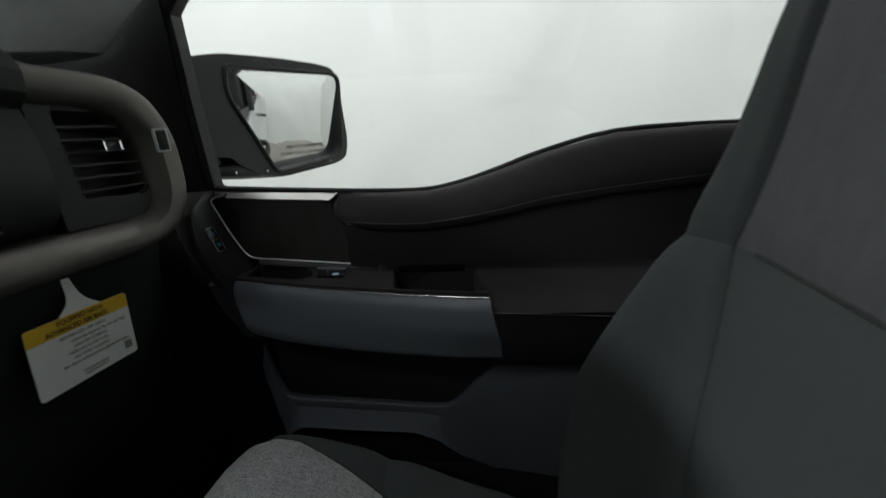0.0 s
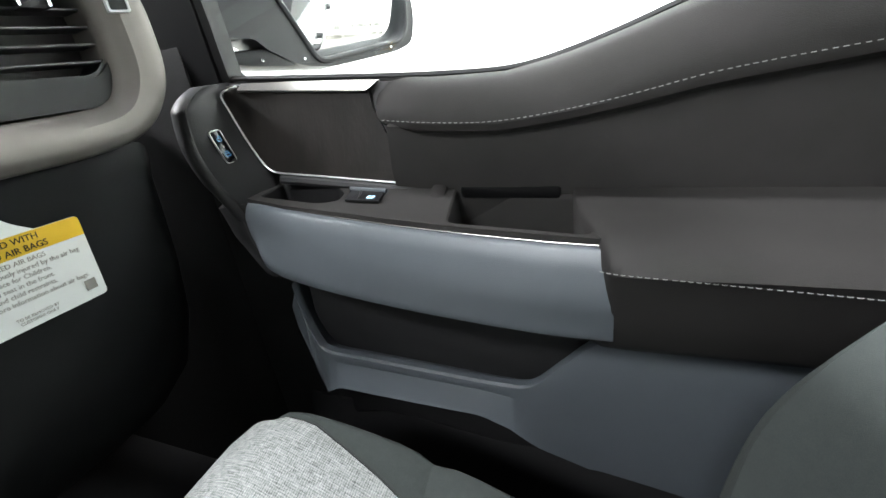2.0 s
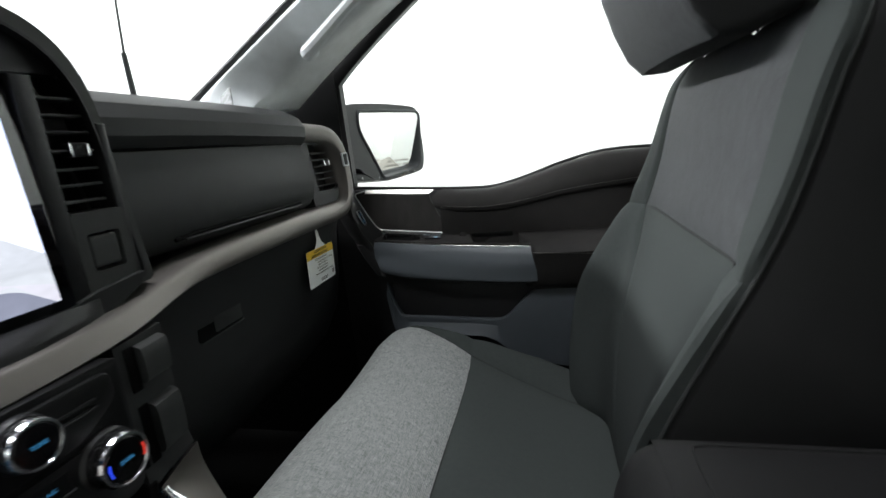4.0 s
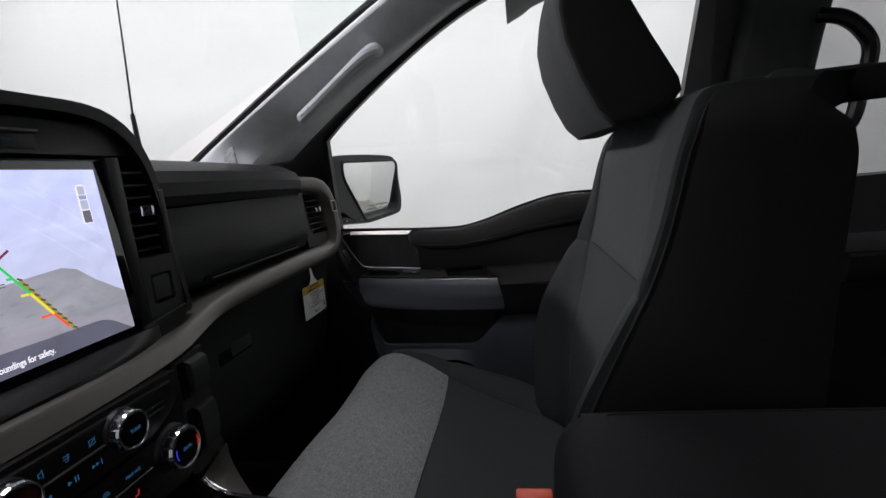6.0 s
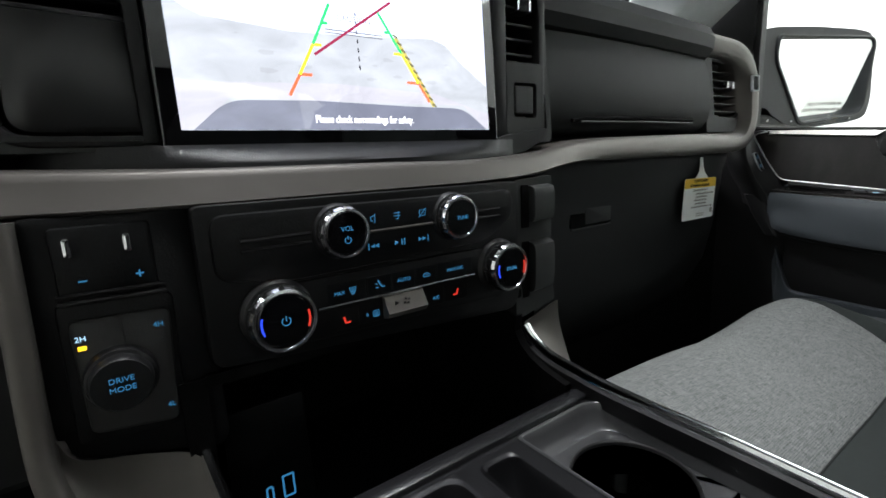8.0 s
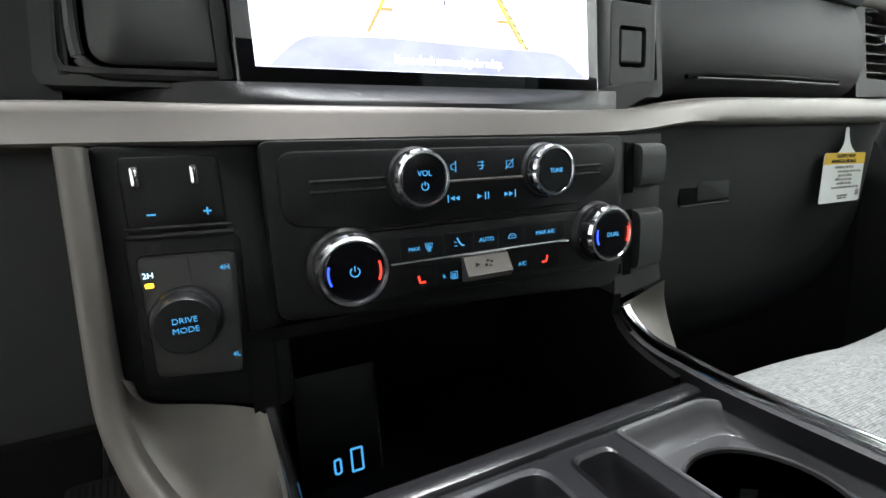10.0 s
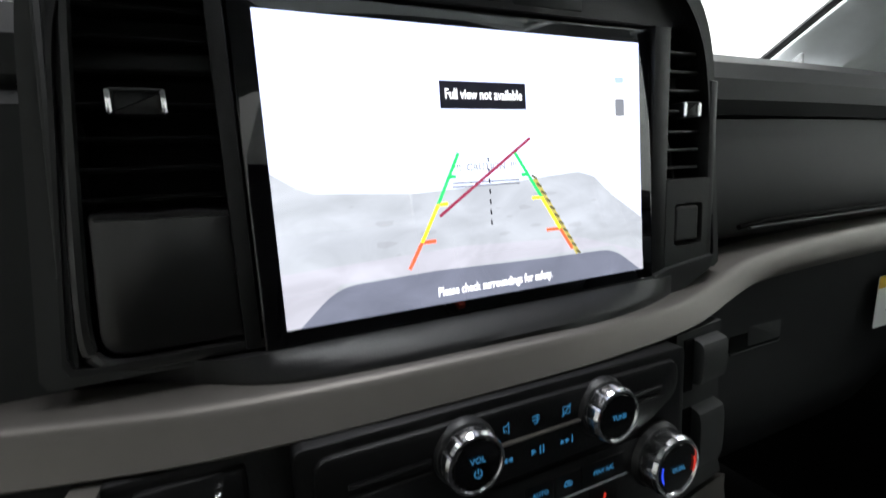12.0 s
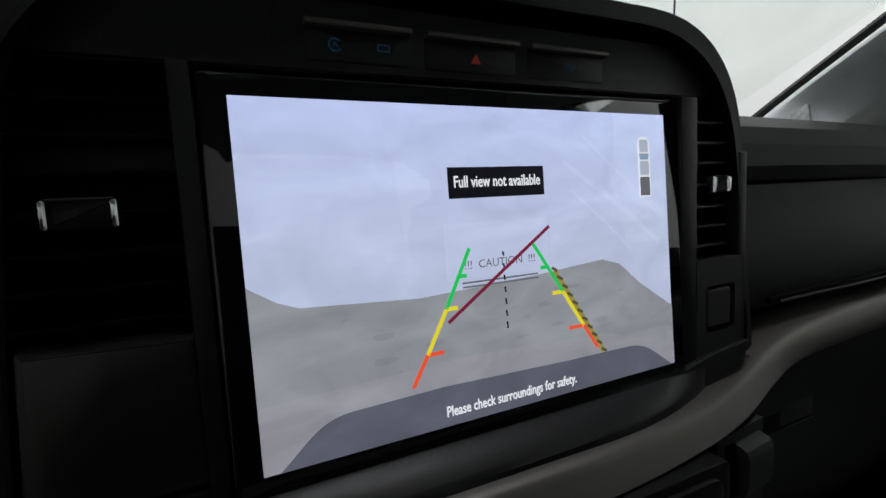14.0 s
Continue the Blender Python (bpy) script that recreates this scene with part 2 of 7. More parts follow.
def merge(*bms):
    out = bms[0]
    for b in bms[1:]:
        me = bpy.data.meshes.new("tmp")
        b.to_mesh(me)
        out.from_mesh(me)
        bpy.data.meshes.remove(me)
        b.free()
    return out


def smooth_line(pts, n=8):
    """A rounded line through the points (Catmull-Rom), n steps to a piece."""
    p = [Vector(q) for q in pts]
    p = [2 * p[0] - p[1]] + p + [2 * p[-1] - p[-2]]
    out = []
    for i in range(1, len(p) - 2):
        a, b, c, d = p[i - 1:i + 3]
        for k in range(n):
            t = k / n
            out.append(0.5 * (2 * b + (c - a) * t + (2 * a - 5 * b + 4 * c - d) * t * t + (3 * b - a - 3 * c + d) * t ** 3))
    out.append(p[-2])
    return out


def stations(axis, rows, n=6):
    """Rings along an axis ('x' or 'y'): rows of (place, [(a, b), ...]), rounded between the rows."""
    flat = smooth_line([[s] + [c for q in ring for c in q] for s, ring in [(s, r) for s, r in rows]], n) if len(rows) > 2 else None
    if flat is None:
        flat = [[s] + [c for q in r for c in q] for s, r in rows]
    rings = []
    for f in flat:
        s, f = f[0], list(f)[1:]
        qs = list(zip(f[0::2], f[1::2]))
        rings.append([(s, a, b) if axis == "x" else (a, s, b) for a, b in qs])
    return rings


def box(x0, x1, y0, y1, z0, z1, r=0.0, seg=2):
    bm = bmesh.new()
    bmesh.ops.create_cube(bm, size=1, matrix=Matrix.Translation(((x0 + x1) / 2, (y0 + y1) / 2, (z0 + z1) / 2)) @ Matrix.Diagonal((x1 - x0, y1 - y0, z1 - z0, 1)))
    if r:
        bmesh.ops.bevel(bm, geom=bm.edges[:], offset=r, segments=seg, profile=0.5, affect="EDGES")
    return bm


def slab(outline, frame_m, depth, r=0.0, seg=2):
    """A plate: a 2D outline laid into the plane of frame_m (its x and y), depth along its z."""
    bm = bmesh.new()
    f = bm.faces.new([bm.verts.new((a, b, 0)) for a, b in outline])
    out = bmesh.ops.extrude_face_region(bm, geom=[f])
    top = [v for v in out["geom"] if isinstance(v, bmesh.types.BMVert)]
    bmesh.ops.translate(bm, verts=top, vec=(0, 0, depth))
    bmesh.ops.recalc_face_normals(bm, faces=bm.faces)
    if r:
        es = [e for e in bm.edges if all(abs(v.co.z - depth) < 1e-7 for v in e.verts)]
        bmesh.ops.bevel(bm, geom=es, offset=r, segments=seg, profile=0.5, affect="EDGES")
    bm.transform(frame_m)
    return bm


def plane_at(o, right, up):
    """A frame with its x along right, its y along up, its z out of the plane."""
    r = Vector(right).normalized()
    u = Vector(up).normalized()
    n = r.cross(u).normalized()
    u = n.cross(r)
    return Matrix.Translation(o) @ Matrix((r, u, n)).transposed().to_4x4()


def round_outline(pts, r, seg=5):
    """The 2D outline with rounded corners; r is one radius or one for each corner."""
    out, n = [], len(pts)
    for i, p in enumerate(pts):
        rad = r[i] if isinstance(r, (list, tuple)) else r
        p = Vector(p)
        a, b = Vector(pts[i - 1]) - p, Vector(pts[(i + 1) % n]) - p
        if rad <= 0:
            out.append(tuple(p))
            continue
        d = min(rad, a.length * 0.49, b.length * 0.49)
        s, e = p + a.normalized() * d, p + b.normalized() * d
        for k in range(seg + 1):
            t = k / seg
            out.append(tuple((1 - t) ** 2 * s + 2 * t * (1 - t) * p + t * t * e))
    return out


def rect(a0, a1, b0, b1, r=0.0, seg=4):
    pts = [(a0, b0), (a1, b0), (a1, b1), (a0, b1)]
    return round_outline(pts, r, seg) if r else pts


def disc(ca, cb, r, n=32):
    return [(ca + r * math.cos(2 * math.pi * k / n), cb + r * math.sin(2 * math.pi * k / n)) for k in range(n)]


def tube(pts, r, n=8, closed=False):
    pts = [Vector(p) for p in pts]
    rings, up = [], None
    for i, p in enumerate(pts):
        a = pts[i - 1] if i or closed else p
        b = pts[(i + 1) % len(pts)] if i < len(pts) - 1 or closed else p
        t = (b - a).normalized()
        side = t.cross(Vector((0, 0, 1)) if abs(t.z) < 0.95 else Vector((1, 0, 0))).normalized()
        if up is not None and side.dot(up) < 0:
            side = -side
        up = side
        w = t.cross(side)
        rad = r[i] if isinstance(r, (list, tuple)) else r
        rings.append([p + rad * (math.cos(2 * math.pi * k / n) * side + math.sin(2 * math.pi * k / n) * w) for k in range(n)])
    return loft(rings, loop=closed)


def sweep(pts, sections, depth_dir=(1, 0, 0)):
    """Sweeps closed sections (lists of (d, u): out along depth_dir, and across) along a line."""
    pts = [Vector(p) for p in pts]
    rings = []
    for i, p in enumerate(pts):
        t = (pts[min(i + 1, len(pts) - 1)] - pts[max(i - 1, 0)]).normalized()
        d = Vector(depth_dir)
        d = (d - t * d.dot(t)).normalized()
        u = d.cross(t).normalized()
        s = sections(i / (len(pts) - 1)) if callable(sections) else sections
        rings.append([p + d * a + u * b for a, b in s])
    return loft(rings)


def lathe(o, axis, profile, n=32, caps="both"):
    """Turns a profile of (radius, along) round the axis at o."""
    ax = Vector(axis).normalized()
    s = ax.cross(Vector((0, 0, 1)) if abs(ax.z) < 0.9 else Vector((0, 1, 0))).normalized()
    w = ax.cross(s)
    rings = [[Vector(o) + ax * h + r * (math.cos(2 * math.pi * k / n) * s + math.sin(2 * math.pi * k / n) * w) for k in range(n)] for r, h in profile]
    return loft(rings, caps=caps)


def text_bm(body, size, frame_m, align="CENTER", depth=0.0003, bold=0.0):
    cu = bpy.data.curves.new("txt", "FONT")
    cu.body, cu.size, cu.align_x, cu.align_y, cu.extrude, cu.resolution_u = body, size, align, "CENTER", depth / 2, 3
    cu.offset = size * bold
    ob = bpy.data.objects.new("txt", cu)
    me = bpy.data.meshes.new_from_object(ob)
    bm = bmesh.new()
    bm.from_mesh(me)
    bm.transform(frame_m @ Matrix.Translation((0, 0, depth / 2 + 0.0002)))
    bpy.data.objects.remove(ob)
    bpy.data.meshes.remove(me)
    bpy.data.curves.remove(cu)
    return bm


def stroke(pts, w, frame_m, depth=0.0004, lift=0.0):
    """A flat line of width w through 2D points, laid on a plane."""
    ps = [Vector(p) for p in pts]
    left, right = [], []
    for i, p in enumerate(ps):
        t = (ps[min(i + 1, len(ps) - 1)] - ps[max(i - 1, 0)]).normalized()
        nn = Vector((-t.y, t.x)) * (w / 2)
        left.append(p + nn)
        right.append(p - nn)
    bm = bmesh.new()
    lo = [[bm.verts.new((q.x, q.y, z)) for q in side] for z in (0, depth) for side in (left, right)]
    for i in range(len(ps) - 1):
        for a, b in ((2, 3), (0, 1), (0, 2), (1, 3)):
            bm.faces.new((lo[a][i], lo[a][i + 1], lo[b][i + 1], lo[b][i]))
    for i in (0, -1):
        bm.faces.new((lo[0][i], lo[1][i], lo[3][i], lo[2][i]))
    bm.transform(frame_m @ Matrix.Translation((0, 0, lift)))
    return bm


FACING = lambda x, y=0.0, z=0.0: plane_at((x, y, z), (0, 1, 0), (0, 0, 1))  # a plane across the cab that faces rearwards


# ---------------------------------------------------------------- the booth
def tarp_material():
    m = material("white_booth_sheet", (0.80, 0.81, 0.78), 0.7, vary=0.04, scale=1.2, bump=0.0)
    nt = m.node_tree
    b = nt.nodes["Principled BSDF"]
    co = nt.nodes.new("ShaderNodeTexCoord")
    # soft billows, and a net of sharp fold lines from the folded sheet
    n = nt.nodes.new("ShaderNodeTexNoise")
    n.inputs["Scale"].default_value, n.inputs["Detail"].default_value, n.inputs["Distortion"].default_value = 1.6, 6, 1.5
    v = nt.nodes.new("ShaderNodeTexVoronoi")
    v.feature = "DISTANCE_TO_EDGE"
    v.inputs["Scale"].default_value = 1.3
    warp = nt.nodes.new("ShaderNodeMapping")
    warp.inputs["Scale"].default_value = (0.5, 0.5, 1.0)
    crease = nt.nodes.new("ShaderNodeMapRange")
    crease.inputs[1].default_value, crease.inputs[2].default_value = 0.0, 0.03
    nt.links.new(co.outputs["Object"], n.inputs["Vector"])
    nt.links.new(co.outputs["Object"], warp.inputs[0])
    nt.links.new(warp.outputs[0], v.inputs["Vector"])
    nt.links.new(v.outputs["Distance"], crease.inputs[0])
    bp = nt.nodes.new("ShaderNodeBump")
    bp.inputs["Strength"].default_value, bp.inputs["Distance"].default_value = 0.3, 0.04
    nt.links.new(n.outputs["Fac"], bp.inputs["Height"])
    bq = nt.nodes.new("ShaderNodeBump")
    bq.inputs["Strength"].default_value, bq.inputs["Distance"].default_value = 0.3, 0.003
    nt.links.new(crease.outputs[0], bq.inputs["Height"])
    nt.links.new(bp.outputs[0], bq.inputs["Normal"])
    nt.links.new(bq.outputs[0], b.inputs["Normal"])
    return m


M["tarp"] = tarp_material()


def sheet_wall(name, a, b, z0, z1, label):
    """A hanging sheet from a to b (plan points), with soft folds."""
    a, b = Vector(a), Vector(b)
    t = (b - a).normalized()
    nrm = Vector((-t.y, t.x))
    nu, nv = 260, 90
    rings = []
    for i in range(nu + 1):
        u = i / nu
        col = []
        for j in range(nv + 1):
            v = j / nv
            s = u * (b - a).length
            h = z0 + v * (z1 - z0)
            w = 0.025 * noise.noise((s * 0.9, h * 0.25, 3.1)) + 0.012 * noise.noise((s * 2.3 + h, h * 1.4, 7.7))
            for k, (lean, pitch) in enumerate(((0.85, 0.62), (-0.6, 0.9), (0.1, 0.75))):  # creases from folding
                g = ((s + lean * h) / pitch + 0.35 * noise.noise((s * 0.6, h * 0.6, 11.0 + k))) % 1.0
                w += 0.006 * max(0.0, 1 - abs(g - 0.5) / 0.09) * max(0.0, noise.noise((s * 0.8, h * 0.8, 20.0 + k)) + 0.15)
            q = a + (b - a) * u + nrm * w
            col.append((q.x, q.y, h))
        back = [(q[0] + nrm.x * 0.06, q[1] + nrm.y * 0.06, q[2]) for q in col[::-1]]
        rings.append(col + back)
    return solid(name, loft(rings), "tarp", label, "booth wall", "structure")


solid("floor", box(-5.2, 7.2, -4.2, 4.2, -0.1, 0.0), "concrete", "stained grey concrete floor of the photo booth", "floor", "structure")
sheet_wall("wall_right", (5.8, 2.7), (-5.0, 2.7), 0.0, 4.0, "white plastic sheet wall with soft creases")
sheet_wall("wall_left", (-5.0, -4.0), (5.8, -4.0), 0.0, 4.0, "white plastic sheet wall with soft creases")
sheet_wall("wall_front", (-4.2, 3.2), (-4.2, -4.2), 0.0, 4.0, "white plastic sheet wall hung in front of the truck")
sheet_wall("wall_rear", (5.6, -4.2), (5.6, 3.2), 0.0, 4.0, "white plastic sheet wall behind the truck")
# unseen ceiling, added to close the booth and kept dark against bounced light
solid("ceiling", box(-5.2, 7.2, -4.3, 4.3, 4.0, 4.1), "dash_grey", "unseen ceiling, added dark to cut bounced light", "ceiling", "structure")

# ---------------------------------------------------------------- the cab's shell
FLOOR_Z = 0.62
solid("cab_floor", box(-0.75, 2.0, -0.93, 0.93, FLOOR_Z - 0.05, FLOOR_Z), "carpet", "black carpet on the cab floor", "carpet", "structure")
solid("firewall", box(-0.80, -0.74, -0.93, 0.93, 0.5, 1.44), "carpet", "dark bulkhead behind the dashboard", "bulkhead", "structure")
solid("cab_rear_wall", box(2.0, 2.06, -0.9, 0.9, FLOOR_Z, 1.32), "seat_dark", "dark trim below the rear window", "wall", "structure")
ROOF = [(-0.86, 1.80), (-0.72, 1.885), (-0.4, 1.925), (0, 1.935), (0.4, 1.925), (0.72, 1.885), (0.86, 1.80), (0.90, 1.84), (0.74, 1.935), (0.4, 1.975), (0, 1.985), (-0.4, 1.975), (-0.74, 1.935), (-0.90, 1.84)]
solid("roof", loft(stations("x", [(0.42, [(y, z - 0.05) for y, z in ROOF]), (0.6, ROOF), (1.3, ROOF), (1.9, ROOF), (2.05, [(y, z - 0.05) for y, z in ROOF])], 4)), "head", "grey cloth headliner under the roof", "roof", "structure")
# driver's side, never faced: door with its window opening left free
solid("driver_sill", box(-0.80, 2.06, -0.98, -0.90, 0.50, 0.68, 0.01), "door_dark", "dark sill of the open driver's doorway", "sill", "structure")
solid("driver_pillar", loft([[(-0.5, -0.74, 1.45), (-0.42, -0.88, 1.45), (-0.30, -0.90, 1.45), (-0.42, -0.76, 1.45)], [(0.40, -0.66, 1.87), (0.44, -0.80, 1.85), (0.54, -0.82, 1.85), (0.50, -0.68, 1.88)]]), "pillar", "grey windshield pillar on the driver's side", "pillar", "structure")
solid("driver_post", loft([[(0.90, -0.92, 1.28), (1.05, -0.92, 1.28), (1.05, -0.86, 1.28), (0.90, -0.86, 1.28)], [(0.94, -0.86, 1.86), (1.08, -0.86, 1.86), (1.08, -0.80, 1.86), (0.94, -0.80, 1.86)]]), "pillar", "grey door post on the driver's side", "pillar", "structure")


def pane(name, quad, label, mat="glass", thick=0.004, parent=None):
    a, b, c, d = [Vector(q) for q in quad]
    n = (b - a).cross(d - a).normalized() * thick
    bm = loft([[a, b, c, d], [a + n, b + n, c + n, d + n]])
    if parent is None:
        ob = solid(name, bm, mat, label, "window", "structure")
    else:
        ob = part(name, bm, mat, parent, label)
    ob.visible_shadow = False
    return ob


pane("windshield", [(-0.62, -0.74, 1.44), (-0.62, 0.74, 1.44), (0.44, 0.62, 1.885), (0.44, -0.62, 1.885)], "clear windshield glass")
pane("rear_window", [(2.02, -0.7, 1.32), (2.02, 0.7, 1.32), (2.0, 0.65, 1.85), (2.0, -0.65, 1.85)], "dark privacy rear window glass", "privacy")

for s in (1, -1):
    solid("kick_panel", box(-0.78, -0.122, *sorted((s * 0.895, s * 0.93)), 0.60, 1.50), "carpet", "black kick panel beside the footwell", "trim", "structure")

# windshield pillar, passenger side: grey trim with a grab handle
PILLAR = [  # foot to head: windshield edge, its turned-in lip, the crest, the door-side edge, back
    [(-0.345, 0.690, 1.478), (-0.285, 0.655, 1.490), (-0.180, 0.655, 1.474), (-0.165, 0.800, 1.497), (-0.15, 0.87, 1.50), (-0.345, 0.78, 1.475)],
    [(-0.235, 0.710, 1.562), (-0.205, 0.683, 1.562), (-0.125, 0.730, 1.540), (-0.066, 0.800, 1.567), (-0.05, 0.87, 1.575), (-0.235, 0.775, 1.56)],
    [(-0.01, 0.685, 1.680), (0.02, 0.660, 1.680), (0.09, 0.715, 1.645), (0.103, 0.800, 1.669), (0.11, 0.86, 1.68), (-0.01, 0.745, 1.69)],
    [(0.22, 0.655, 1.795), (0.25, 0.630, 1.790), (0.33, 0.69, 1.750), (0.345, 0.795, 1.800), (0.35, 0.85, 1.81), (0.22, 0.715, 1.81)],
    [(0.45, 0.625, 1.890), (0.48, 0.600, 1.885), (0.56, 0.66, 1.850), (0.60, 0.795, 1.862), (0.60, 0.845, 1.87), (0.45, 0.685, 1.90)],
]


def pillar_rings():
    flat = smooth_line([[c for q in r for c in q] for r in PILLAR], 6)
    return [[tuple(f[i:i + 3]) for i in range(0, len(f), 3)] for f in [list(v) for v in flat]]


def rounded_rings(rings, n=3):
    """Rounds each ring into a smoother closed loop."""
    out = []
    for r in rings:
        p = [Vector(q) for q in r]
        m = len(p)
        loop = []
        for i in range(m):
            a, b, c = p[i - 1], p[i], p[(i + 1) % m]
            s, e = b.lerp(a, 0.3), b.lerp(c, 0.3)
            for k in range(n + 1):
                t = k / n
                loop.append((1 - t) ** 2 * s + 2 * t * (1 - t) * b + t * t * e)
        out.append(loop)
    return out


windshield_pillar = thing("windshield_pillar", (-0.2, 0.8, 1.5), "light grey cloth-covered windshield pillar with a grab handle", "pillar")
part("pillar_trim", loft(rounded_rings(pillar_rings())), "pillar", windshield_pillar)
part("seal", tube(smooth_line([(-0.345, 0.685, 1.486), (-0.243, 0.713, 1.566), (-0.018, 0.688, 1.688), (0.212, 0.658, 1.802), (0.44, 0.628, 1.898)], 6), 0.007), "rubber", windshield_pillar, "black rubber windshield seal")
HANDLE = smooth_line([(-0.030, 0.705, 1.583), (-0.022, 0.672, 1.575), (0.008, 0.660, 1.591), (0.066, 0.650, 1.628), (0.126, 0.642, 1.664), (0.150, 0.652, 1.681), (0.150, 0.690, 1.690)], 6)
part("grab_handle", tube(HANDLE, [0.010 + 0.004 * abs(math.cos(math.pi * i / (len(HANDLE) - 1))) for i in range(len(HANDLE))], 10), "pillar", windshield_pillar, "light grey moulded grab handle")
TW = plane_at((-0.250, 0.692, 1.512), (0.072, -0.044, -0.023), (0.053, -0.016, 0.023))
corner = lambda x, y, z: tuple((TW.inverted() @ Vector((x, y, z))).xy)
part("tweeter_grille", slab(round_outline([corner(-0.250, 0.692, 1.512), corner(-0.178, 0.648, 1.489), corner(-0.197, 0.676, 1.535)], 0.003), TW @ Matrix.Translation((0, 0, -0.002)), 0.0035, 0.001), "grille", windshield_pillar, "small perforated speaker grille")

# door post behind the passenger door, with the belt anchor and a grab handle
door_post = thing("door_post", (0.95, 0.88, FLOOR_Z), "grey door post, darkened for shade, with belt anchor and grab handle", "pillar")
POST = [
    [(0.86, 0.93, 0.64), (0.88, 0.86, 0.64), (1.05, 0.86, 0.64), (1.08, 0.93, 0.64)],
    [(0.87, 0.93, 1.30), (0.89, 0.85, 1.30), (1.03, 0.85, 1.30), (1.05, 0.93, 1.30)],
    [(0.88, 0.90, 1.55), (0.90, 0.815, 1.55), (1.04, 0.815, 1.55), (1.07, 0.90, 1.55)],
    [(0.92, 0.87, 1.78), (0.94, 0.785, 1.78), (1.08, 0.785, 1.78), (1.12, 0.86, 1.78)],
    [(0.97, 0.83, 1.89), (0.99, 0.745, 1.89), (1.14, 0.745, 1.89), (1.18, 0.82, 1.89)],
]
# trim colour is darkened for shade, well below the windshield pillar's grey
part("post_trim", loft(rounded_rings([[tuple(list(v)[i:i + 3]) for i in (0, 3, 6, 9)] for v in smooth_line([[c for q in r for c in q] for r in POST], 5)])), "post", door_post)
part("belt_anchor", box(0.945, 0.985, 0.785, 0.815, 1.44, 1.56, 0.012, 3), "black", door_post, "black belt height adjuster")
part("belt_webbing", loft([[(0.945, 0.795, 1.45), (0.985, 0.795, 1.45), (0.985, 0.798, 1.45), (0.945, 0.798, 1.45)], [(0.935, 0.835, 0.75), (0.98, 0.835, 0.75), (0.98, 0.838, 0.75), (0.935, 0.838, 0.75)]]), "seat_dark", door_post, "dark seat belt webbing")
part("grab_handle", tube(smooth_line([(0.99, 0.80, 1.40), (1.03, 0.785, 1.412), (1.070, 0.78, 1.430), (1.088, 0.78, 1.455), (1.100, 0.78, 1.51), (1.114, 0.78, 1.575), (1.100, 0.78, 1.612), (1.068, 0.785, 1.645), (1.03, 0.80, 1.66)], 6), 0.0145, 10), "black", door_post, "black moulded grab handle")

# rear door behind the post
rear_door = thing("rear_door", (1.4, 0.9, 0.62), "dark trimmed rear door with its window", "car door")
part("door_panel", loft(stations("x", [(1.0, [(0.96, 0.64), (0.88, 0.64), (0.86, 1.0), (0.80, 1.17), (0.86, 1.2), (0.88, 1.325), (0.95, 1.325)]), (1.95, [(0.96, 0.64), (0.88, 0.64), (0.86, 1.0), (0.80, 1.17), (0.86, 1.2), (0.88, 1.325), (0.95, 1.325)])])), "door_dark", rear_door)
part("armrest", loft(rounded_rings(stations("x", [(1.1, [(0.87, 1.10), (0.80, 1.10), (0.79, 1.17), (0.87, 1.18)]), (1.6, [(0.87, 1.10), (0.80, 1.10), (0.79, 1.17), (0.87, 1.18)])]))), "door", rear_door)
pane("pane", [(1.05, 0.915, 1.31), (1.9, 0.915, 1.31), (1.9, 0.80, 1.86), (1.05, 0.80, 1.86)], "dark tinted side glass", "privacy", parent=rear_door)
part("window_frame", tube([(1.9, 0.915, 1.30), (1.88, 0.80, 1.86)], 0.035, 8), "black", rear_door)

# outside skin of the truck seen in the door mirror
truck_side = thing("truck_body", (1.0, 0.0, 0.0), "silver grey painted pickup body with hood, doors and cargo bed", "truck body")


def skin(name, x0, x1, ztop, label=""):
    ring = [(0.955, 0.52), (0.985, 0.60), (1.005, 0.85), (0.995, 1.12), (0.965, ztop), (0.955, ztop), (0.94, 0.52)]
    return part(name, loft(stations("x", [(x0, ring), (x1, ring)])), "paint", truck_side, label)


skin("front_fender", -1.55, -0.30, 1.22)
skin("door_skin", -0.295, 0.90, 1.275)
skin("rear_door_skin", 0.906, 1.95, 1.30)
skin("bed_side", 1.96, 3.75, 1.36)
for hx in (0.66, 1.72):
    part("door_handle", tube(smooth_line([(hx, 0.985, 1.14), (hx + 0.02, 1.03, 1.14), (hx + 0.18, 1.03, 1.14), (hx + 0.2, 0.985, 1.14)], 4), 0.014), "black", truck_side, "black pull door handle")
part("window_surround", tube([(0.92, 0.955, 1.30), (0.96, 0.90, 1.80)], 0.03, 8), "black", truck_side)
part("tail_lamp", box(3.70, 3.77, 0.86, 1.0, 0.95, 1.33, 0.01), "red_plastic", truck_side, "red tail lamp")

HOOD = [(-0.90, 1.18), (-0.86, 1.24), (-0.60, 1.30), (-0.25, 1.32), (0.25, 1.32), (0.60, 1.30), (0.86, 1.24), (0.90, 1.18)]
part("hood_panel", loft(stations("x", [(-1.60, [(y * 0.94, z - 0.10) for y, z in HOOD]), (-1.3, [(y, z - 0.02) for y, z in HOOD]), (-0.9, HOOD), (-0.70, [(y, z + 0.03) for y, z in HOOD])], 4)), "paint", truck_side, "silver grey painted hood")
part("cowl", box(-0.72, -0.46, -0.88, 0.88, 1.30, 1.425, 0.01), "rubber", truck_side, "black cowl below the windshield")
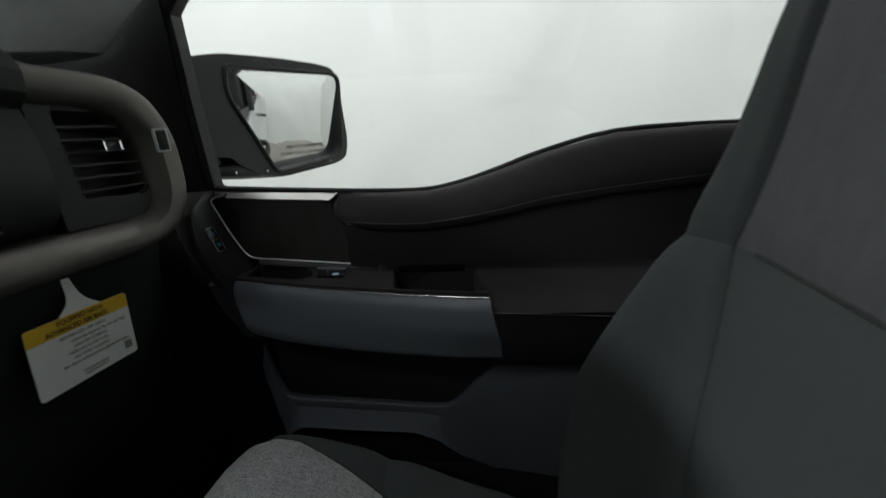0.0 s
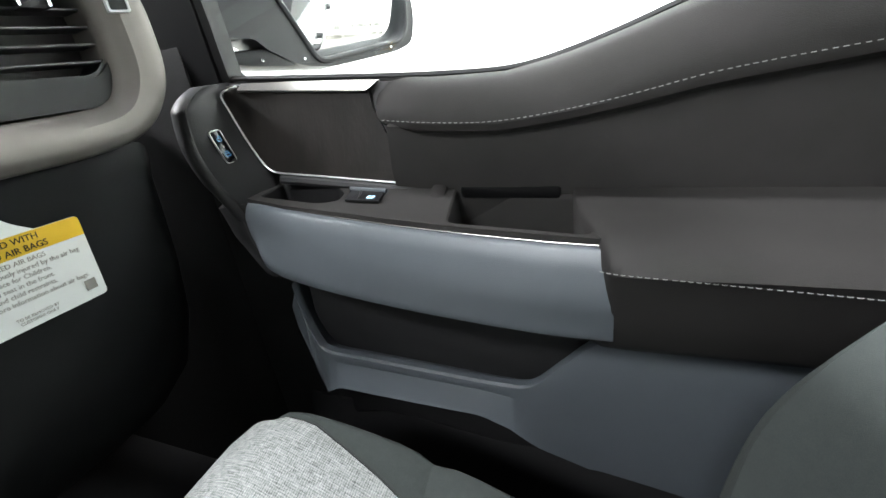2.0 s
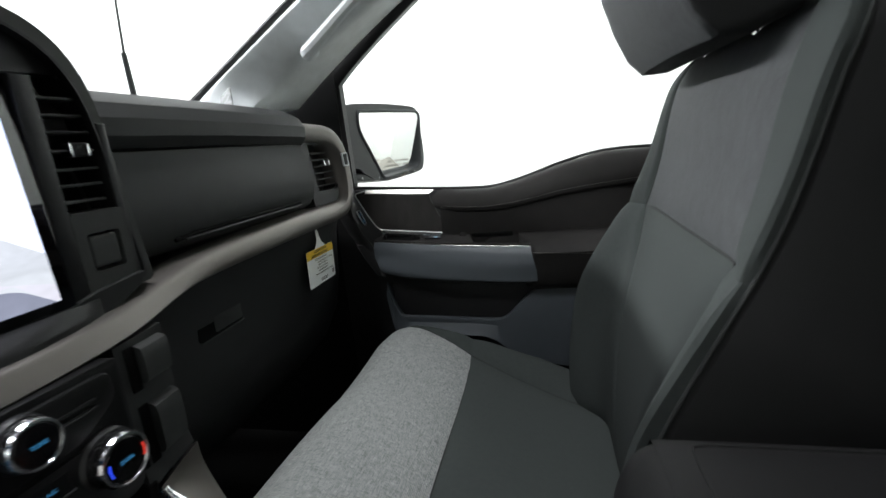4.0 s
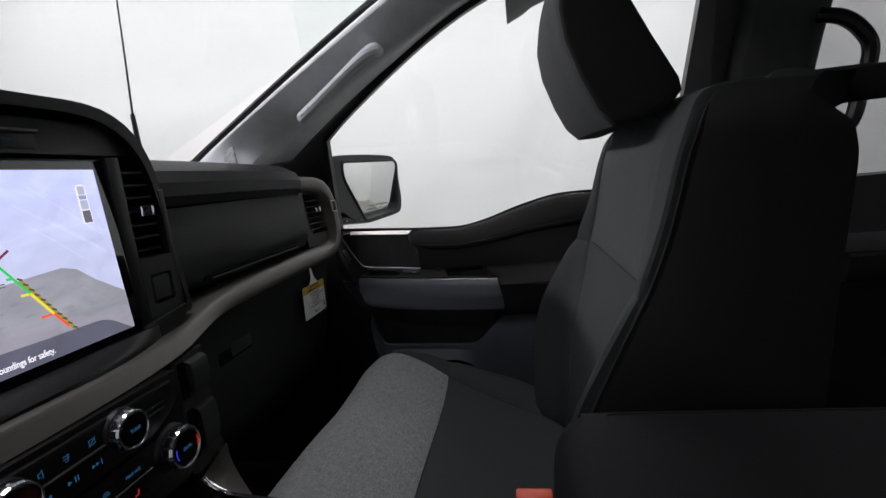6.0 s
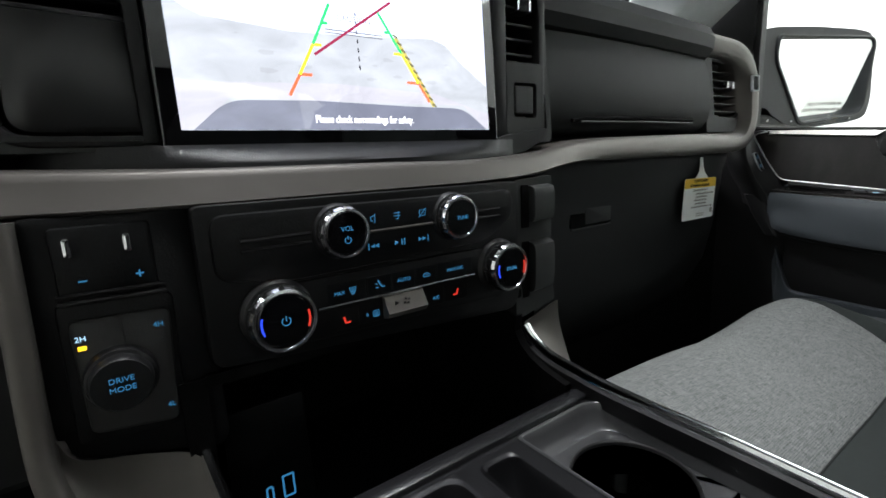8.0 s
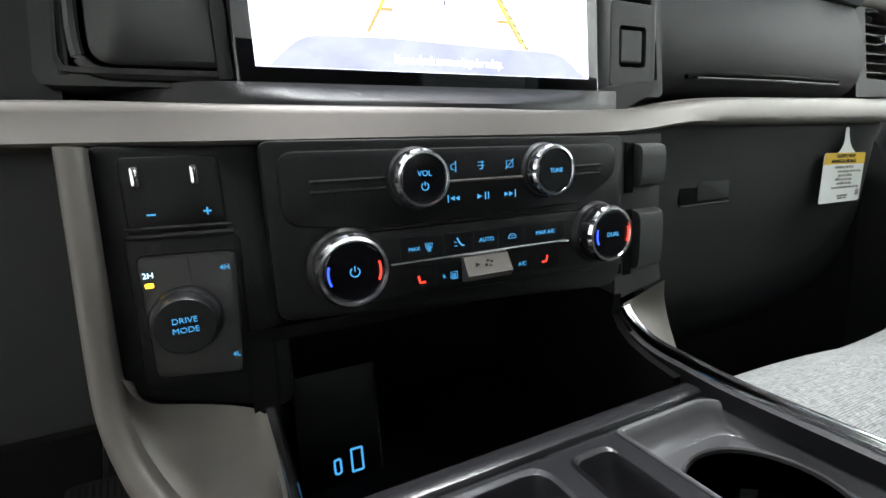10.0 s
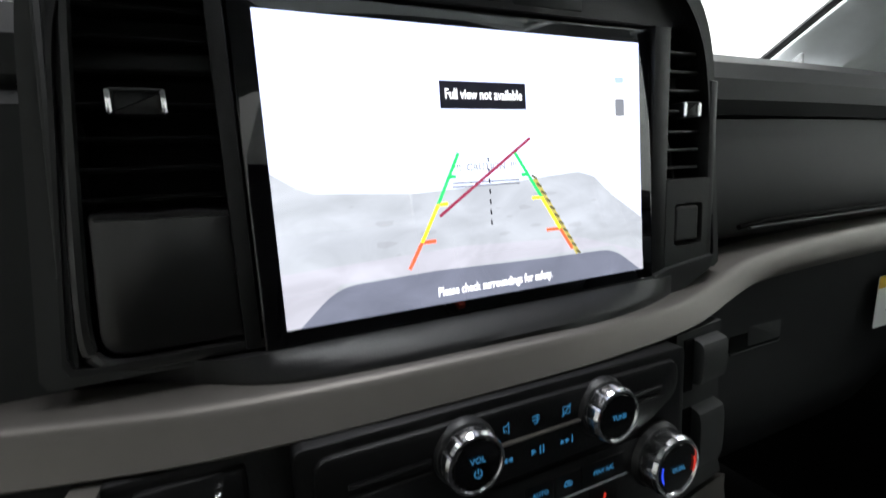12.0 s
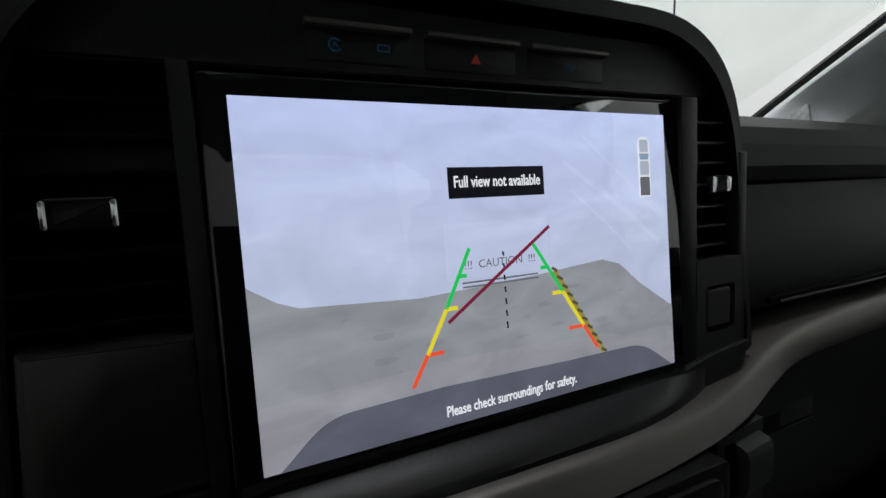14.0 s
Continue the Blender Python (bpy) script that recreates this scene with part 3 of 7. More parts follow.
part("chassis", box(-1.5, 3.6, -0.45, 0.45, 0.38, 0.56, 0.02), "rubber", truck_side, "black chassis frame")
part("bed_floor", box(2.10, 3.70, -0.80, 0.94, 0.80, 0.86, 0.01), "rubber", truck_side, "black bed floor")
for wx in (-0.95, 2.75):
    for wy in (-0.82, 0.82):
        wheel = part("wheel", lathe((wx, wy - 0.13, 0.40), (0, 1, 0), [(0.26, 0.0), (0.37, 0.01), (0.40, 0.04), (0.40, 0.22), (0.37, 0.25), (0.26, 0.26)], 36), "rubber", truck_side, "black tyre")
        part("rim", lathe((wx, wy - 0.12, 0.40), (0, 1, 0), [(0.25, 0.0), (0.25, 0.24), (0.20, 0.245), (0.06, 0.22)], 24), "satin", wheel, "satin wheel rim")
antenna = thing("antenna", (-0.515, 0.775, 1.42), "thin black whip antenna beside the windshield", "antenna")
part("base", lathe((-0.515, 0.778, 1.42), (-0.03, 0.02, 1), [(0.016, 0), (0.014, 0.02), (0.0075, 0.04), (0.0055, 0.235)], 10), "black", antenna)
part("whip", tube([(-0.522, 0.783, 1.65), (-0.525, 0.80, 1.80), (-0.53, 0.83, 2.10), (-0.53, 0.85, 2.3)], [0.0028, 0.0024, 0.002, 0.0015], 6), "black", antenna)

# ---------------------------------------------------------------- dashboard
dashboard = thing("dashboard", (-0.2, 0.2, FLOOR_Z), "dark grey dashboard with satin silver trim and a glovebox", "dashboard")
PAD = [(-0.62, 1.44), (-0.60, 1.483), (-0.40, 1.490), (-0.24, 1.495), (-0.12, 1.490), (-0.07, 1.481), (-0.042, 1.466), (-0.033, 1.450), (-0.034, 1.432), (-0.044, 1.420), (-0.06, 1.419), (-0.10, 1.40), (-0.30, 1.38)]


def pad_ring(y, k):
    return (y, [(x, z - k) for x, z in PAD])


part("top_pad", loft(stations("y", [pad_ring(0.10, 0), pad_ring(0.40, 0.001), pad_ring(0.60, 0.004), pad_ring(0.636, 0.006)], 5)), "dash", dashboard, "dark grey soft dashboard top")
part("top_pad_end", loft(stations("y", [(0.637, [(x - 0.026 if x > -0.2 else x, z - 0.008) for x, z in PAD]), (0.72, [(x - 0.03 if x > -0.2 else x, z - 0.024) for x, z in PAD]), (0.80, [(x - 0.10 if x > -0.2 else x, z - 0.05) for x, z in PAD])], 4)), "dash", dashboard)
part("driver_panel", loft(stations("y", [(-0.90, [(-0.4, 1.44), (-0.06, 1.46), (-0.03, 1.42), (-0.026, 1.20), (-0.030, 1.085), (-0.040, 1.076), (-0.10, 1.072), (-0.4, 1.06)]), (-0.231, [(-0.4, 1.44), (-0.06, 1.46), (-0.03, 1.42), (-0.026, 1.20), (-0.030, 1.085), (-0.040, 1.076), (-0.10, 1.072), (-0.4, 1.06)])])), "dash", dashboard, "dark instrument side of the dashboard")
pedal = thing("brake_pedal", (-0.60, -0.40, FLOOR_Z + 0.04), "black ribbed rubber brake pedal above the cab floor", "pedal")
PED = plane_at((-0.56, -0.40, 0.70), (0, 1, 0), (-0.75, 0, 0.66))
part("pad", slab(rect(-0.058, 0.058, -0.045, 0.040, 0.010), PED, 0.010, 0.003), "pedal", pedal, "black rubber pad")
for k in range(11):
    part("rib", slab(rect(-0.050 + k * 0.010 - 0.0028, -0.050 + k * 0.010 + 0.0028, -0.038, 0.034, 0.001), PED @ Matrix.Translation((0, 0, 0.0098)), 0.003, 0.0008, 1), "pedal", pedal)
part("arm", tube([(-0.585, -0.40, 0.70), (-0.66, -0.40, 0.80), (-0.70, -0.40, 0.98), (-0.72, -0.40, 1.10)], 0.011, 8), "rubber", pedal, "black steel arm")
part("driver_top_pad", loft(stations("y", [pad_ring(-0.88, 0.03), pad_ring(-0.4, 0), pad_ring(-0.10, 0)], 4)), "dash", dashboard)

# upper glovebox door: a gently bellied panel with a thin chrome-like line near its foot
DOOR_UP = [(-0.10, 1.416), (-0.050, 1.416), (-0.040, 1.39), (-0.034, 1.36), (-0.033, 1.335), (-0.037, 1.318), (-0.046, 1.306), (-0.060, 1.298), (-0.10, 1.296)]
part("upper_glovebox_door", loft(stations("y", [(0.20, DOOR_UP), (0.40, [(x + 0.004, z) for x, z in DOOR_UP]), (0.637, DOOR_UP)], 5)), "dash_grey", dashboard, "grey upper glovebox door with a satin line")
# no hollow here: a black rod paints the shade inside the finger slot
part("grip_slot_shade", tube([(-0.0335, 0.292, 1.3130), (-0.0325, 0.325, 1.3160), (-0.0308, 0.45, 1.3165), (-0.0338, 0.580, 1.3160)], 0.0026, 8), "void", dashboard, "black rod painting the finger slot's shade")
part("glovebox_line", tube([(-0.0318, 0.306, 1.3115), (-0.0298, 0.45, 1.3120), (-0.0328, 0.580, 1.3115)], 0.0017, 8), "button_grey", dashboard, "thin grey lip")
SURROUND = round_outline([(0.640, 1.298), (0.745, 1.298), (0.786, 1.345), (0.786, 1.39), (0.756, 1.428), (0.640, 1.428)], [0.002, 0.02, 0.02, 0.02, 0.02, 0.002])
OPENING = round_outline([(0.667, 1.322), (0.742, 1.320), (0.767, 1.350), (0.767, 1.384), (0.748, 1.415), (0.663, 1.416)], [0.004, 0.012, 0.012, 0.012, 0.012, 0.004])


def frame_bm(outer, inner, m, depth):
    """A flat frame: an outline with a hole in it."""
    n = max(len(outer), len(inner))

    def even(pts):
        pts = [Vector(p) for p in pts]
        d = [0.0]
        for i in range(len(pts)):
            d.append(d[-1] + (pts[(i + 1) % len(pts)] - pts[i]).length)
        out = []
        k = 0
        for j in range(n * 5):
            s = d[-1] * j / (n * 5)
            while d[k + 1] < s:
                k += 1
            t = (s - d[k]) / max(1e-9, d[k + 1] - d[k])
            out.append(pts[k].lerp(pts[(k + 1) % len(pts)], t))
        return out

    a, b = even(outer), even(inner)
    rings = [[(*p, 0) for p in a], [(*p, depth) for p in a], [(*p, depth) for p in b], [(*p, 0) for p in b]]
    bm = loft(rings, loop=True)
    bm.transform(m)
    return bm


def vent(parent, opening, m, depth, z_list, a0, a1, knob, knob_w, slat_mat="slat"):
    """A recessed air vent: dark well, slats and a small bright thumb wheel, in a plane's own axes."""
    part("vent_well", slab(opening, m @ Matrix.Translation((0, 0, -depth)), 0.002), "rubber", parent, "black vent well")
    for b in z_list:
        s = [(a0, b - 0.0012), (a1, b - 0.0012), (a1, b + 0.0012), (a0, b + 0.0012)]
        bm = slab(s, m @ Matrix.Translation((0, 0, -0.022)), 0.018, 0.0008, 1)
        part("slat", bm, slat_mat, parent, "thin vent slat")
    ka, kb = knob
    kn = part("thumb_wheel", slab(rect(ka - knob_w, ka + knob_w, kb - 0.0058, kb + 0.0058, 0.002), m @ Matrix.Translation((0, 0, -0.006)), 0.010, 0.002), "black", parent, "thumb wheel with bright ends")
    for s in (-1, 1):
        part("bright_end", slab(rect(ka + s * knob_w - 0.0010, ka + s * knob_w + 0.0010, kb - 0.0058, kb + 0.0058, 0.0008), m @ Matrix.Translation((0, 0, -0.005)), 0.012, 0.002), "chrome", kn)
    part("bright_edge", slab(rect(ka - knob_w, ka + knob_w, kb + 0.0048, kb + 0.0060), m @ Matrix.Translation((0, 0, -0.004)), 0.009, 0.0005), "dash_grey", kn)


# the vent's own plane passes through the dashboard's face at mid height
VENT_R = plane_at((-0.044, 0.70, 1.37), (0.02, 1, 0), (-0.10, 0, 1)) @ Matrix.Translation((-0.70, -1.37, 0))
part("vent_surround", frame_bm(SURROUND, OPENING, VENT_R @ Matrix.Translation((0, 0, -0.03)), 0.03), "dash", dashboard)
side_vent = part("side_vent", frame_bm(OPENING, round_outline([(q[0] + (0.715 - q[0]) * 0.05, q[1] + (1.37 - q[1]) * 0.05) for q in OPENING], 0), VENT_R @ Matrix.Translation((0, 0, -0.03)), 0.027), "black", dashboard, "black slatted side air vent")
vent(side_vent, OPENING, VENT_R, 0.035, [1.333, 1.346, 1.359, 1.372, 1.385, 1.398], 0.666, 0.764, (0.714, 1.376), 0.010)

# satin silver band: from the driver's side under the screen, out to the side vent and up round it
BAND = [(-0.006, -0.32, 1.2650), (0.017, -0.235, 1.2645), (0.031, -0.15, 1.2630), (0.0350, 0.0, 1.2625), (0.0315, 0.09, 1.2625), (0.0225, 0.165, 1.2650), (0.0045, 0.235, 1.2720), (-0.0070, 0.285, 1.2762), (-0.0150, 0.36, 1.2775), (-0.0205, 0.50, 1.278), (-0.020, 0.62, 1.279), (-0.019, 0.70, 1.280), (-0.019, 0.744, 1.288), (-0.020, 0.767, 1.314), (-0.022, 0.772, 1.350), (-0.024, 0.768, 1.384), (-0.028, 0.750, 1.414), (-0.033, 0.715, 1.431), (-0.038, 0.638, 1.436)]


def band_section(t):
    """A face that leans back to a crest, and a top running in to the dash; round the vent the inner chamfer gets deeper."""
    ease = lambda q: q * q * (3 - 2 * q)
    step = lambda a, b: ease(min(1.0, max(0.0, (t - a) / (b - a))))
    h = 0.0102 + 0.0058 * step(0.28, 0.56) + 0.004 * step(0.66, 0.76) - 0.004 * step(0.88, 0.97)
    back = -0.045
    g = 0.004 * max(0.0, min(1.0, (0.20 - t) / 0.15))
    ring = step(0.50, 0.66) - 0.75 * step(0.84, 0.94)
    top = lambda a: -0.014 * ring * a
    centre = [(back, -h), (-0.0030, -h), (-0.0010, -h * 0.92), (0.0, -h * 0.78), (-0.0040, 0.0), (-0.0072, h * 0.55 + g * 0.5), (-0.0088, h * 0.80 + g), (-0.0108, h * 0.96 + g), (-0.0150, h * 1.04 + g), (-0.0310, h * 1.14 + g), (back, h * 1.16 + g)]
    side = [(back, -h), (-0.0035, -h), (-0.0012, -h * 0.94), (0.0, -h * 0.84), (0.001, -h * 0.4), (-0.0004, 0.0), (-0.0012, h * 0.3), (-0.0042 + top(0.45), h * 0.75), (-0.0064 + top(0.7), h * 0.95), (-0.0094 + top(1.0), h * 1.06), (back, h * 1.1)]
    w = step(0.27, 0.46)
    return [(a + (c - a) * w, b + (d - b) * w) for (a, b), (c, d) in zip(centre, side)]


part("trim_band", sweep(smooth_line(BAND, 8), band_section), "satin", dashboard, "satin silver trim band", sharp=38)
CLIP = plane_at((-0.0225, 0.764, 1.379), (0.25, 0.95, 0), (-0.1, -0.1, 1))
clip = part("trim_clip", slab(rect(-0.0080, 0.0080, -0.0130, 0.0130, 0.002), CLIP, 0.003, 0.001), "dash", dashboard, "small airbag trim plate")
part("clip_edge", frame_bm(rect(-0.0082, 0.0082, -0.0132, 0.0132, 0.002), rect(-0.0066, 0.0066, -0.0116, 0.0116, 0.0015), CLIP, 0.0042), "tab", clip, "light grey edge")

# lower dashboard and lower glovebox door
LOW = [(-0.30, 1.275), (-0.035, 1.270), (-0.034, 1.258), (-0.040, 1.240), (-0.044, 1.20), (-0.050, 1.14), (-0.065, 1.07), (-0.10, 1.00), (-0.17, 0.93), (-0.30, 0.90)]
part("lower_panel", loft(stations("y", [(0.184, LOW), (0.30, LOW), (0.60, LOW), (0.70, [(x - 0.004, z) for x, z in LOW]), (0.76, [(x - 0.022, z - 0.006) for x, z in LOW]), (0.795, [(x - 0.06, z - 0.016) for x, z in LOW])], 5)), "dash", dashboard, "dark grey lower glovebox door")
# near-flush black plate paints the shade of the latch's recess
latch = part("latch_recess_shade", slab(rect(0.304, 0.392, 1.1765, 1.206, 0.006), FACING(-0.050), 0.0056, 0.0005), "void", dashboard, "glovebox latch, its recess shade painted as a black plate")
part("latch_lever", slab(rect(0.334, 0.3905, 1.180, 1.2045, 0.003), FACING(-0.0448), 0.0010, 0.0005), "dash_grey", latch)
part("latch_lip", tube([(-0.0462, 0.308, 1.1750), (-0.0462, 0.393, 1.1750)], 0.0015, 6), "dash_grey", latch)

# ---------------------------------------------------------------- screen housing
screen_unit = thing("screen_unit", (-0.05, 0, 1.28), "black dashboard display with a lit reversing camera picture", "display")


def hood_outline(k=0.0, top=1.530, foot=1.288):
    """The hood's front edge; it stands a little off centre, as the stack below it does."""
    return round_outline([(-0.238 + k, foot), (0.229 - k, foot), (0.204 - k, top - k), (-0.214 + k, top - k)], [0.006, 0.006, 0.085, 0.085], 9)


HX = -0.009
part("hood", frame_bm(hood_outline(), hood_outline(0.011, foot=1.294), FACING(-0.16), 0.16 + HX), "button_grey", screen_unit, "dark grey rounded screen hood")
part("hood_lip", frame_bm(hood_outline(0.0105, foot=1.294), hood_outline(0.0125, foot=1.297), FACING(-0.05), 0.045), "black", screen_unit)
part("back_panel", slab(hood_outline(0.002), FACING(-0.16), 0.10), "black", screen_unit)
# fascia: the black face round the screen with its two vent columns
part("fascia_top", slab(round_outline([(-0.206, 1.476), (0.196, 1.477), (0.172, 1.511), (-0.190, 1.511)], [0.002, 0.002, 0.03, 0.03]), FACING(-0.05), 0.036, 0.002), "black", screen_unit)
for s, near, far in ((-1, 0.150, 0.212), (1, 0.158, 0.203)):
    a0, a1 = sorted((s * 0.1415, s * near))
    part("fascia_post", slab(rect(a0, a1, 1.292, 1.476), FACING(-0.05), 0.046, 0.002), "black", screen_unit)
    if s > 0:
        part("fascia_post", slab(rect(0.2035, 0.212, 1.294, 1.440), FACING(-0.05), 0.046, 0.002), "black", screen_unit)
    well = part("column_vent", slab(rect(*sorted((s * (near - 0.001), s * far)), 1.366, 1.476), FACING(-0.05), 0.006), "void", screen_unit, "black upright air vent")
    # driver's-side slats are painted near-black to stay in shade, unlike the right ones
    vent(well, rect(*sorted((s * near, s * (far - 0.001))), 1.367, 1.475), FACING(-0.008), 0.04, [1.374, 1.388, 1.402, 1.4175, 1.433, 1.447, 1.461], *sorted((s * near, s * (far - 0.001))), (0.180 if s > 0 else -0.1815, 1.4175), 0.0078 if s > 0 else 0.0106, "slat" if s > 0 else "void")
part("switch_blank", frame_bm(rect(0.157, 0.208, 1.296, 1.365, 0.004), rect(0.167, 0.199, 1.312, 1.346, 0.004), FACING(-0.03), 0.026), "button_grey", screen_unit, "grey blank with a square recess", sharp=20)
part("recess_floor", slab(rect(0.166, 0.200, 1.311, 1.347), FACING(-0.03), 0.010), "rubber", screen_unit)
part("blank_button", slab(rect(0.1685, 0.1955, 1.3155, 1.3435, 0.003), FACING(-0.020), 0.0155, 0.002), "button_grey", screen_unit, "square grey button", sharp=20)
part("cubby", slab(round_outline([(-0.2135, 1.2985), (-0.146, 1.2985), (-0.146, 1.367), (-0.2095, 1.369)], [0.014, 0.006, 0.004, 0.004]), FACING(-0.05), 0.042, 0.004), "blank", screen_unit, "dark glossy blank panel")
part("cubby_bezel", tube(smooth_line([(-0.010, -0.2030, 1.476), (-0.010, -0.2090, 1.42), (-0.009, -0.2155, 1.345), (-0.009, -0.2175, 1.310), (-0.009, -0.2140, 1.2985), (-0.009, -0.2040, 1.2945), (-0.009, -0.180, 1.2940), (-0.009, -0.150, 1.2938)], 5), 0.0034, 8), "blank", screen_unit, "glossy bezel of the blank panel")
part("hood_cheek", slab(round_outline([(-0.2275, 1.293), (-0.2215, 1.293), (-0.2080, 1.478), (-0.2145, 1.478)], 0.002), FACING(-0.05), 0.042, 0.002), "button_grey", screen_unit, "grey inner cheek of the hood")
# row of bright-edged buttons over the screen
for a0, a1 in ((-0.095, -0.044), (-0.036, 0.019), (0.027, 0.083)):
    key = part("key", slab(rect(a0, a1, 1.482, 1.499, 0.002), FACING(-0.018), 0.0045, 0.001), "black", screen_unit)
    part("key_edge", slab(rect(a0, a1, 1.4968, 1.4995), FACING(-0.0138), 0.006, 0.0008), "satin", key, "satin key edge")
ICONS = FACING(-0.0134)
part("icon", merge(stroke([(-0.081 + 0.0030 * math.cos(q * 0.7), 1.490 + 0.0030 * math.sin(q * 0.7)) for q in range(1, 9)], 0.0006, ICONS), text_bm("A", 0.0036, ICONS @ Matrix.Translation((-0.081, 1.490, 0)))), "blue_dim", screen_unit)
part("icon", stroke([(-0.0605, 1.489), (-0.0545, 1.489), (-0.0545, 1.4918), (-0.0605, 1.4918), (-0.0605, 1.489)], 0.0006, ICONS), "blue_dim", screen_unit)
part("hazard_icon", slab([(-0.0065 - 0.0030, 1.487), (-0.0065 + 0.0030, 1.487), (-0.0065, 1.492)], ICONS, 0.0005), "red_dim", screen_unit, "red hazard triangle")
part("icon", stroke([(0.0545, 1.4905), (0.0615, 1.4905), (0.058, 1.488), (0.0545, 1.4905)], 0.0006, ICONS), "blue_dim", screen_unit)

part("chin", slab(round_outline([(0.138, 1.270), (0.175, 1.277), (0.206, 1.290), (0.211, 1.302), (0.160, 1.2965), (0.142, 1.2925)], 0.003), FACING(-0.02), 0.020, 0.001), "dash", screen_unit, "dark wedge below the switch blank", sharp=20)
LEDGE = smooth_line([(-0.045, -0.215), (-0.020, -0.190), (0.000, -0.160), (0.012, -0.132), (0.0165, -0.09), (0.0175, 0.0), (0.0165, 0.08), (0.009, 0.13), (-0.004, 0.170), (-0.030, 0.210)], 3)
part("ledge", loft([[(min(p.x, cap), p.y, z) for p in LEDGE] + [(-0.06, 0.210, z), (-0.06, -0.215, z)] for z, cap in ((1.262, 1.0), (1.2772, 1.0), (1.2800, 0.014), (1.2905, 0.002))]), "black", screen_unit, "black ledge below the screen", sharp=50)
# the lit screen itself
SCR = plane_at((0.0, 0, 1.30), (0, 1, 0), (-0.008, 0, 0.164))
scr = lambda lift: SCR @ Matrix.Translation((0, 0, lift))
glass = part("screen_glass", slab(rect(-0.1405, 0.1405, -0.014, 0.174, 0.004), scr(-0.012), 0.0115, 0.001), "screen_black", screen_unit, "glossy black screen glass")


def picture_material(name, stops, strength, streak):
    """A lit picture area: colour runs up the screen, with faint cloudy streaks."""
    m = bpy.data.materials.new(name)
    m.use_nodes = True
    nt = m.node_tree
    b = nt.nodes["Principled BSDF"]
    b.inputs["Base Color"].default_value = (0.01, 0.01, 0.01, 1)
    b.inputs["Roughness"].default_value = 0.03
    b.inputs["Specular IOR Level"].default_value = 0.7
    co = nt.nodes.new("ShaderNodeTexCoord")
    sep = nt.nodes.new("ShaderNodeSeparateXYZ")
    nt.links.new(co.outputs["Object"], sep.inputs[0])
    n = nt.nodes.new("ShaderNodeTexNoise")
    mp = nt.nodes.new("ShaderNodeMapping")
    mp.inputs["Scale"].default_value = (1, 1.0, 1.8)
    mp.inputs["Rotation"].default_value = (0.5, 0, 0)
    nt.links.new(co.outputs["Object"], mp.inputs[0])
    nt.links.new(mp.outputs[0], n.inputs["Vector"])
    n.inputs["Scale"].default_value, n.inputs["Detail"].default_value, n.inputs["Distortion"].default_value = 22, 5, 0.8
    rng = nt.nodes.new("ShaderNodeMapRange")
    rng.inputs[1].default_value, rng.inputs[2].default_value = 0.0, 0.20
    nt.links.new(sep.outputs["Z"], rng.inputs[0])
    ramp = nt.nodes.new("ShaderNodeValToRGB")
    for i, (p, c) in enumerate(stops):
        e = ramp.color_ramp.elements[i] if i < 2 else ramp.color_ramp.elements.new(p)
        e.position, e.color = p, (*c, 1)
    nt.links.new(rng.outputs[0], ramp.inputs[0])
    amp = nt.nodes.new("ShaderNodeMapRange")
    amp.inputs[1].default_value, amp.inputs[2].default_value, amp.inputs[3].default_value, amp.inputs[4].default_value = 0.3, 0.7, strength * (1 - streak), strength * (1 + streak)
    nt.links.new(n.outputs["Fac"], amp.inputs[0])
    nt.links.new(ramp.outputs[0], b.inputs["Emission Color"])
    nt.links.new(amp.outputs[0], b.inputs["Emission Strength"])
    return m


M["pic_wall"] = picture_material("lit_picture_wall", [(0.0, (0.50, 0.55, 0.70)), (1.0, (0.55, 0.64, 0.98)), (0.6, (0.53, 0.60, 0.82))], 1.5, 0.10)
M["pic_floor"] = picture_material("lit_picture_floor", [(0.0, (0.33, 0.35, 0.37)), (1.0, (0.33, 0.35, 0.39)), (0.3, (0.34, 0.36, 0.40))], 1.3, 0.16)
M["pic_fold"] = picture_material("lit_picture_fold", [(0.0, (0.53, 0.58, 0.74)), (1.0, (0.58, 0.67, 1.0)), (0.6, (0.56, 0.63, 0.86))], 1.5, 0.10)
M["pic_stain"] = picture_material("lit_picture_stain", [(0.0, (0.295, 0.31, 0.33)), (1.0, (0.295, 0.315, 0.35)), (0.3, (0.305, 0.32, 0.355))], 1.3, 0.16)
M["pic_bumper"] = picture_material("lit_picture_bumper", [(0.0, (0.12, 0.13, 0.17)), (1.0, (0.16, 0.17, 0.22)), (0.3, (0.13, 0.14, 0.19))], 1.3, 0.15)
M["pic_shade"] = picture_material("lit_picture_shade", [(0.0, (0.30, 0.30, 0.34)), (1.0, (0.42, 0.42, 0.47)), (0.3, (0.35, 0.35, 0.40))], 1.4, 0.15)
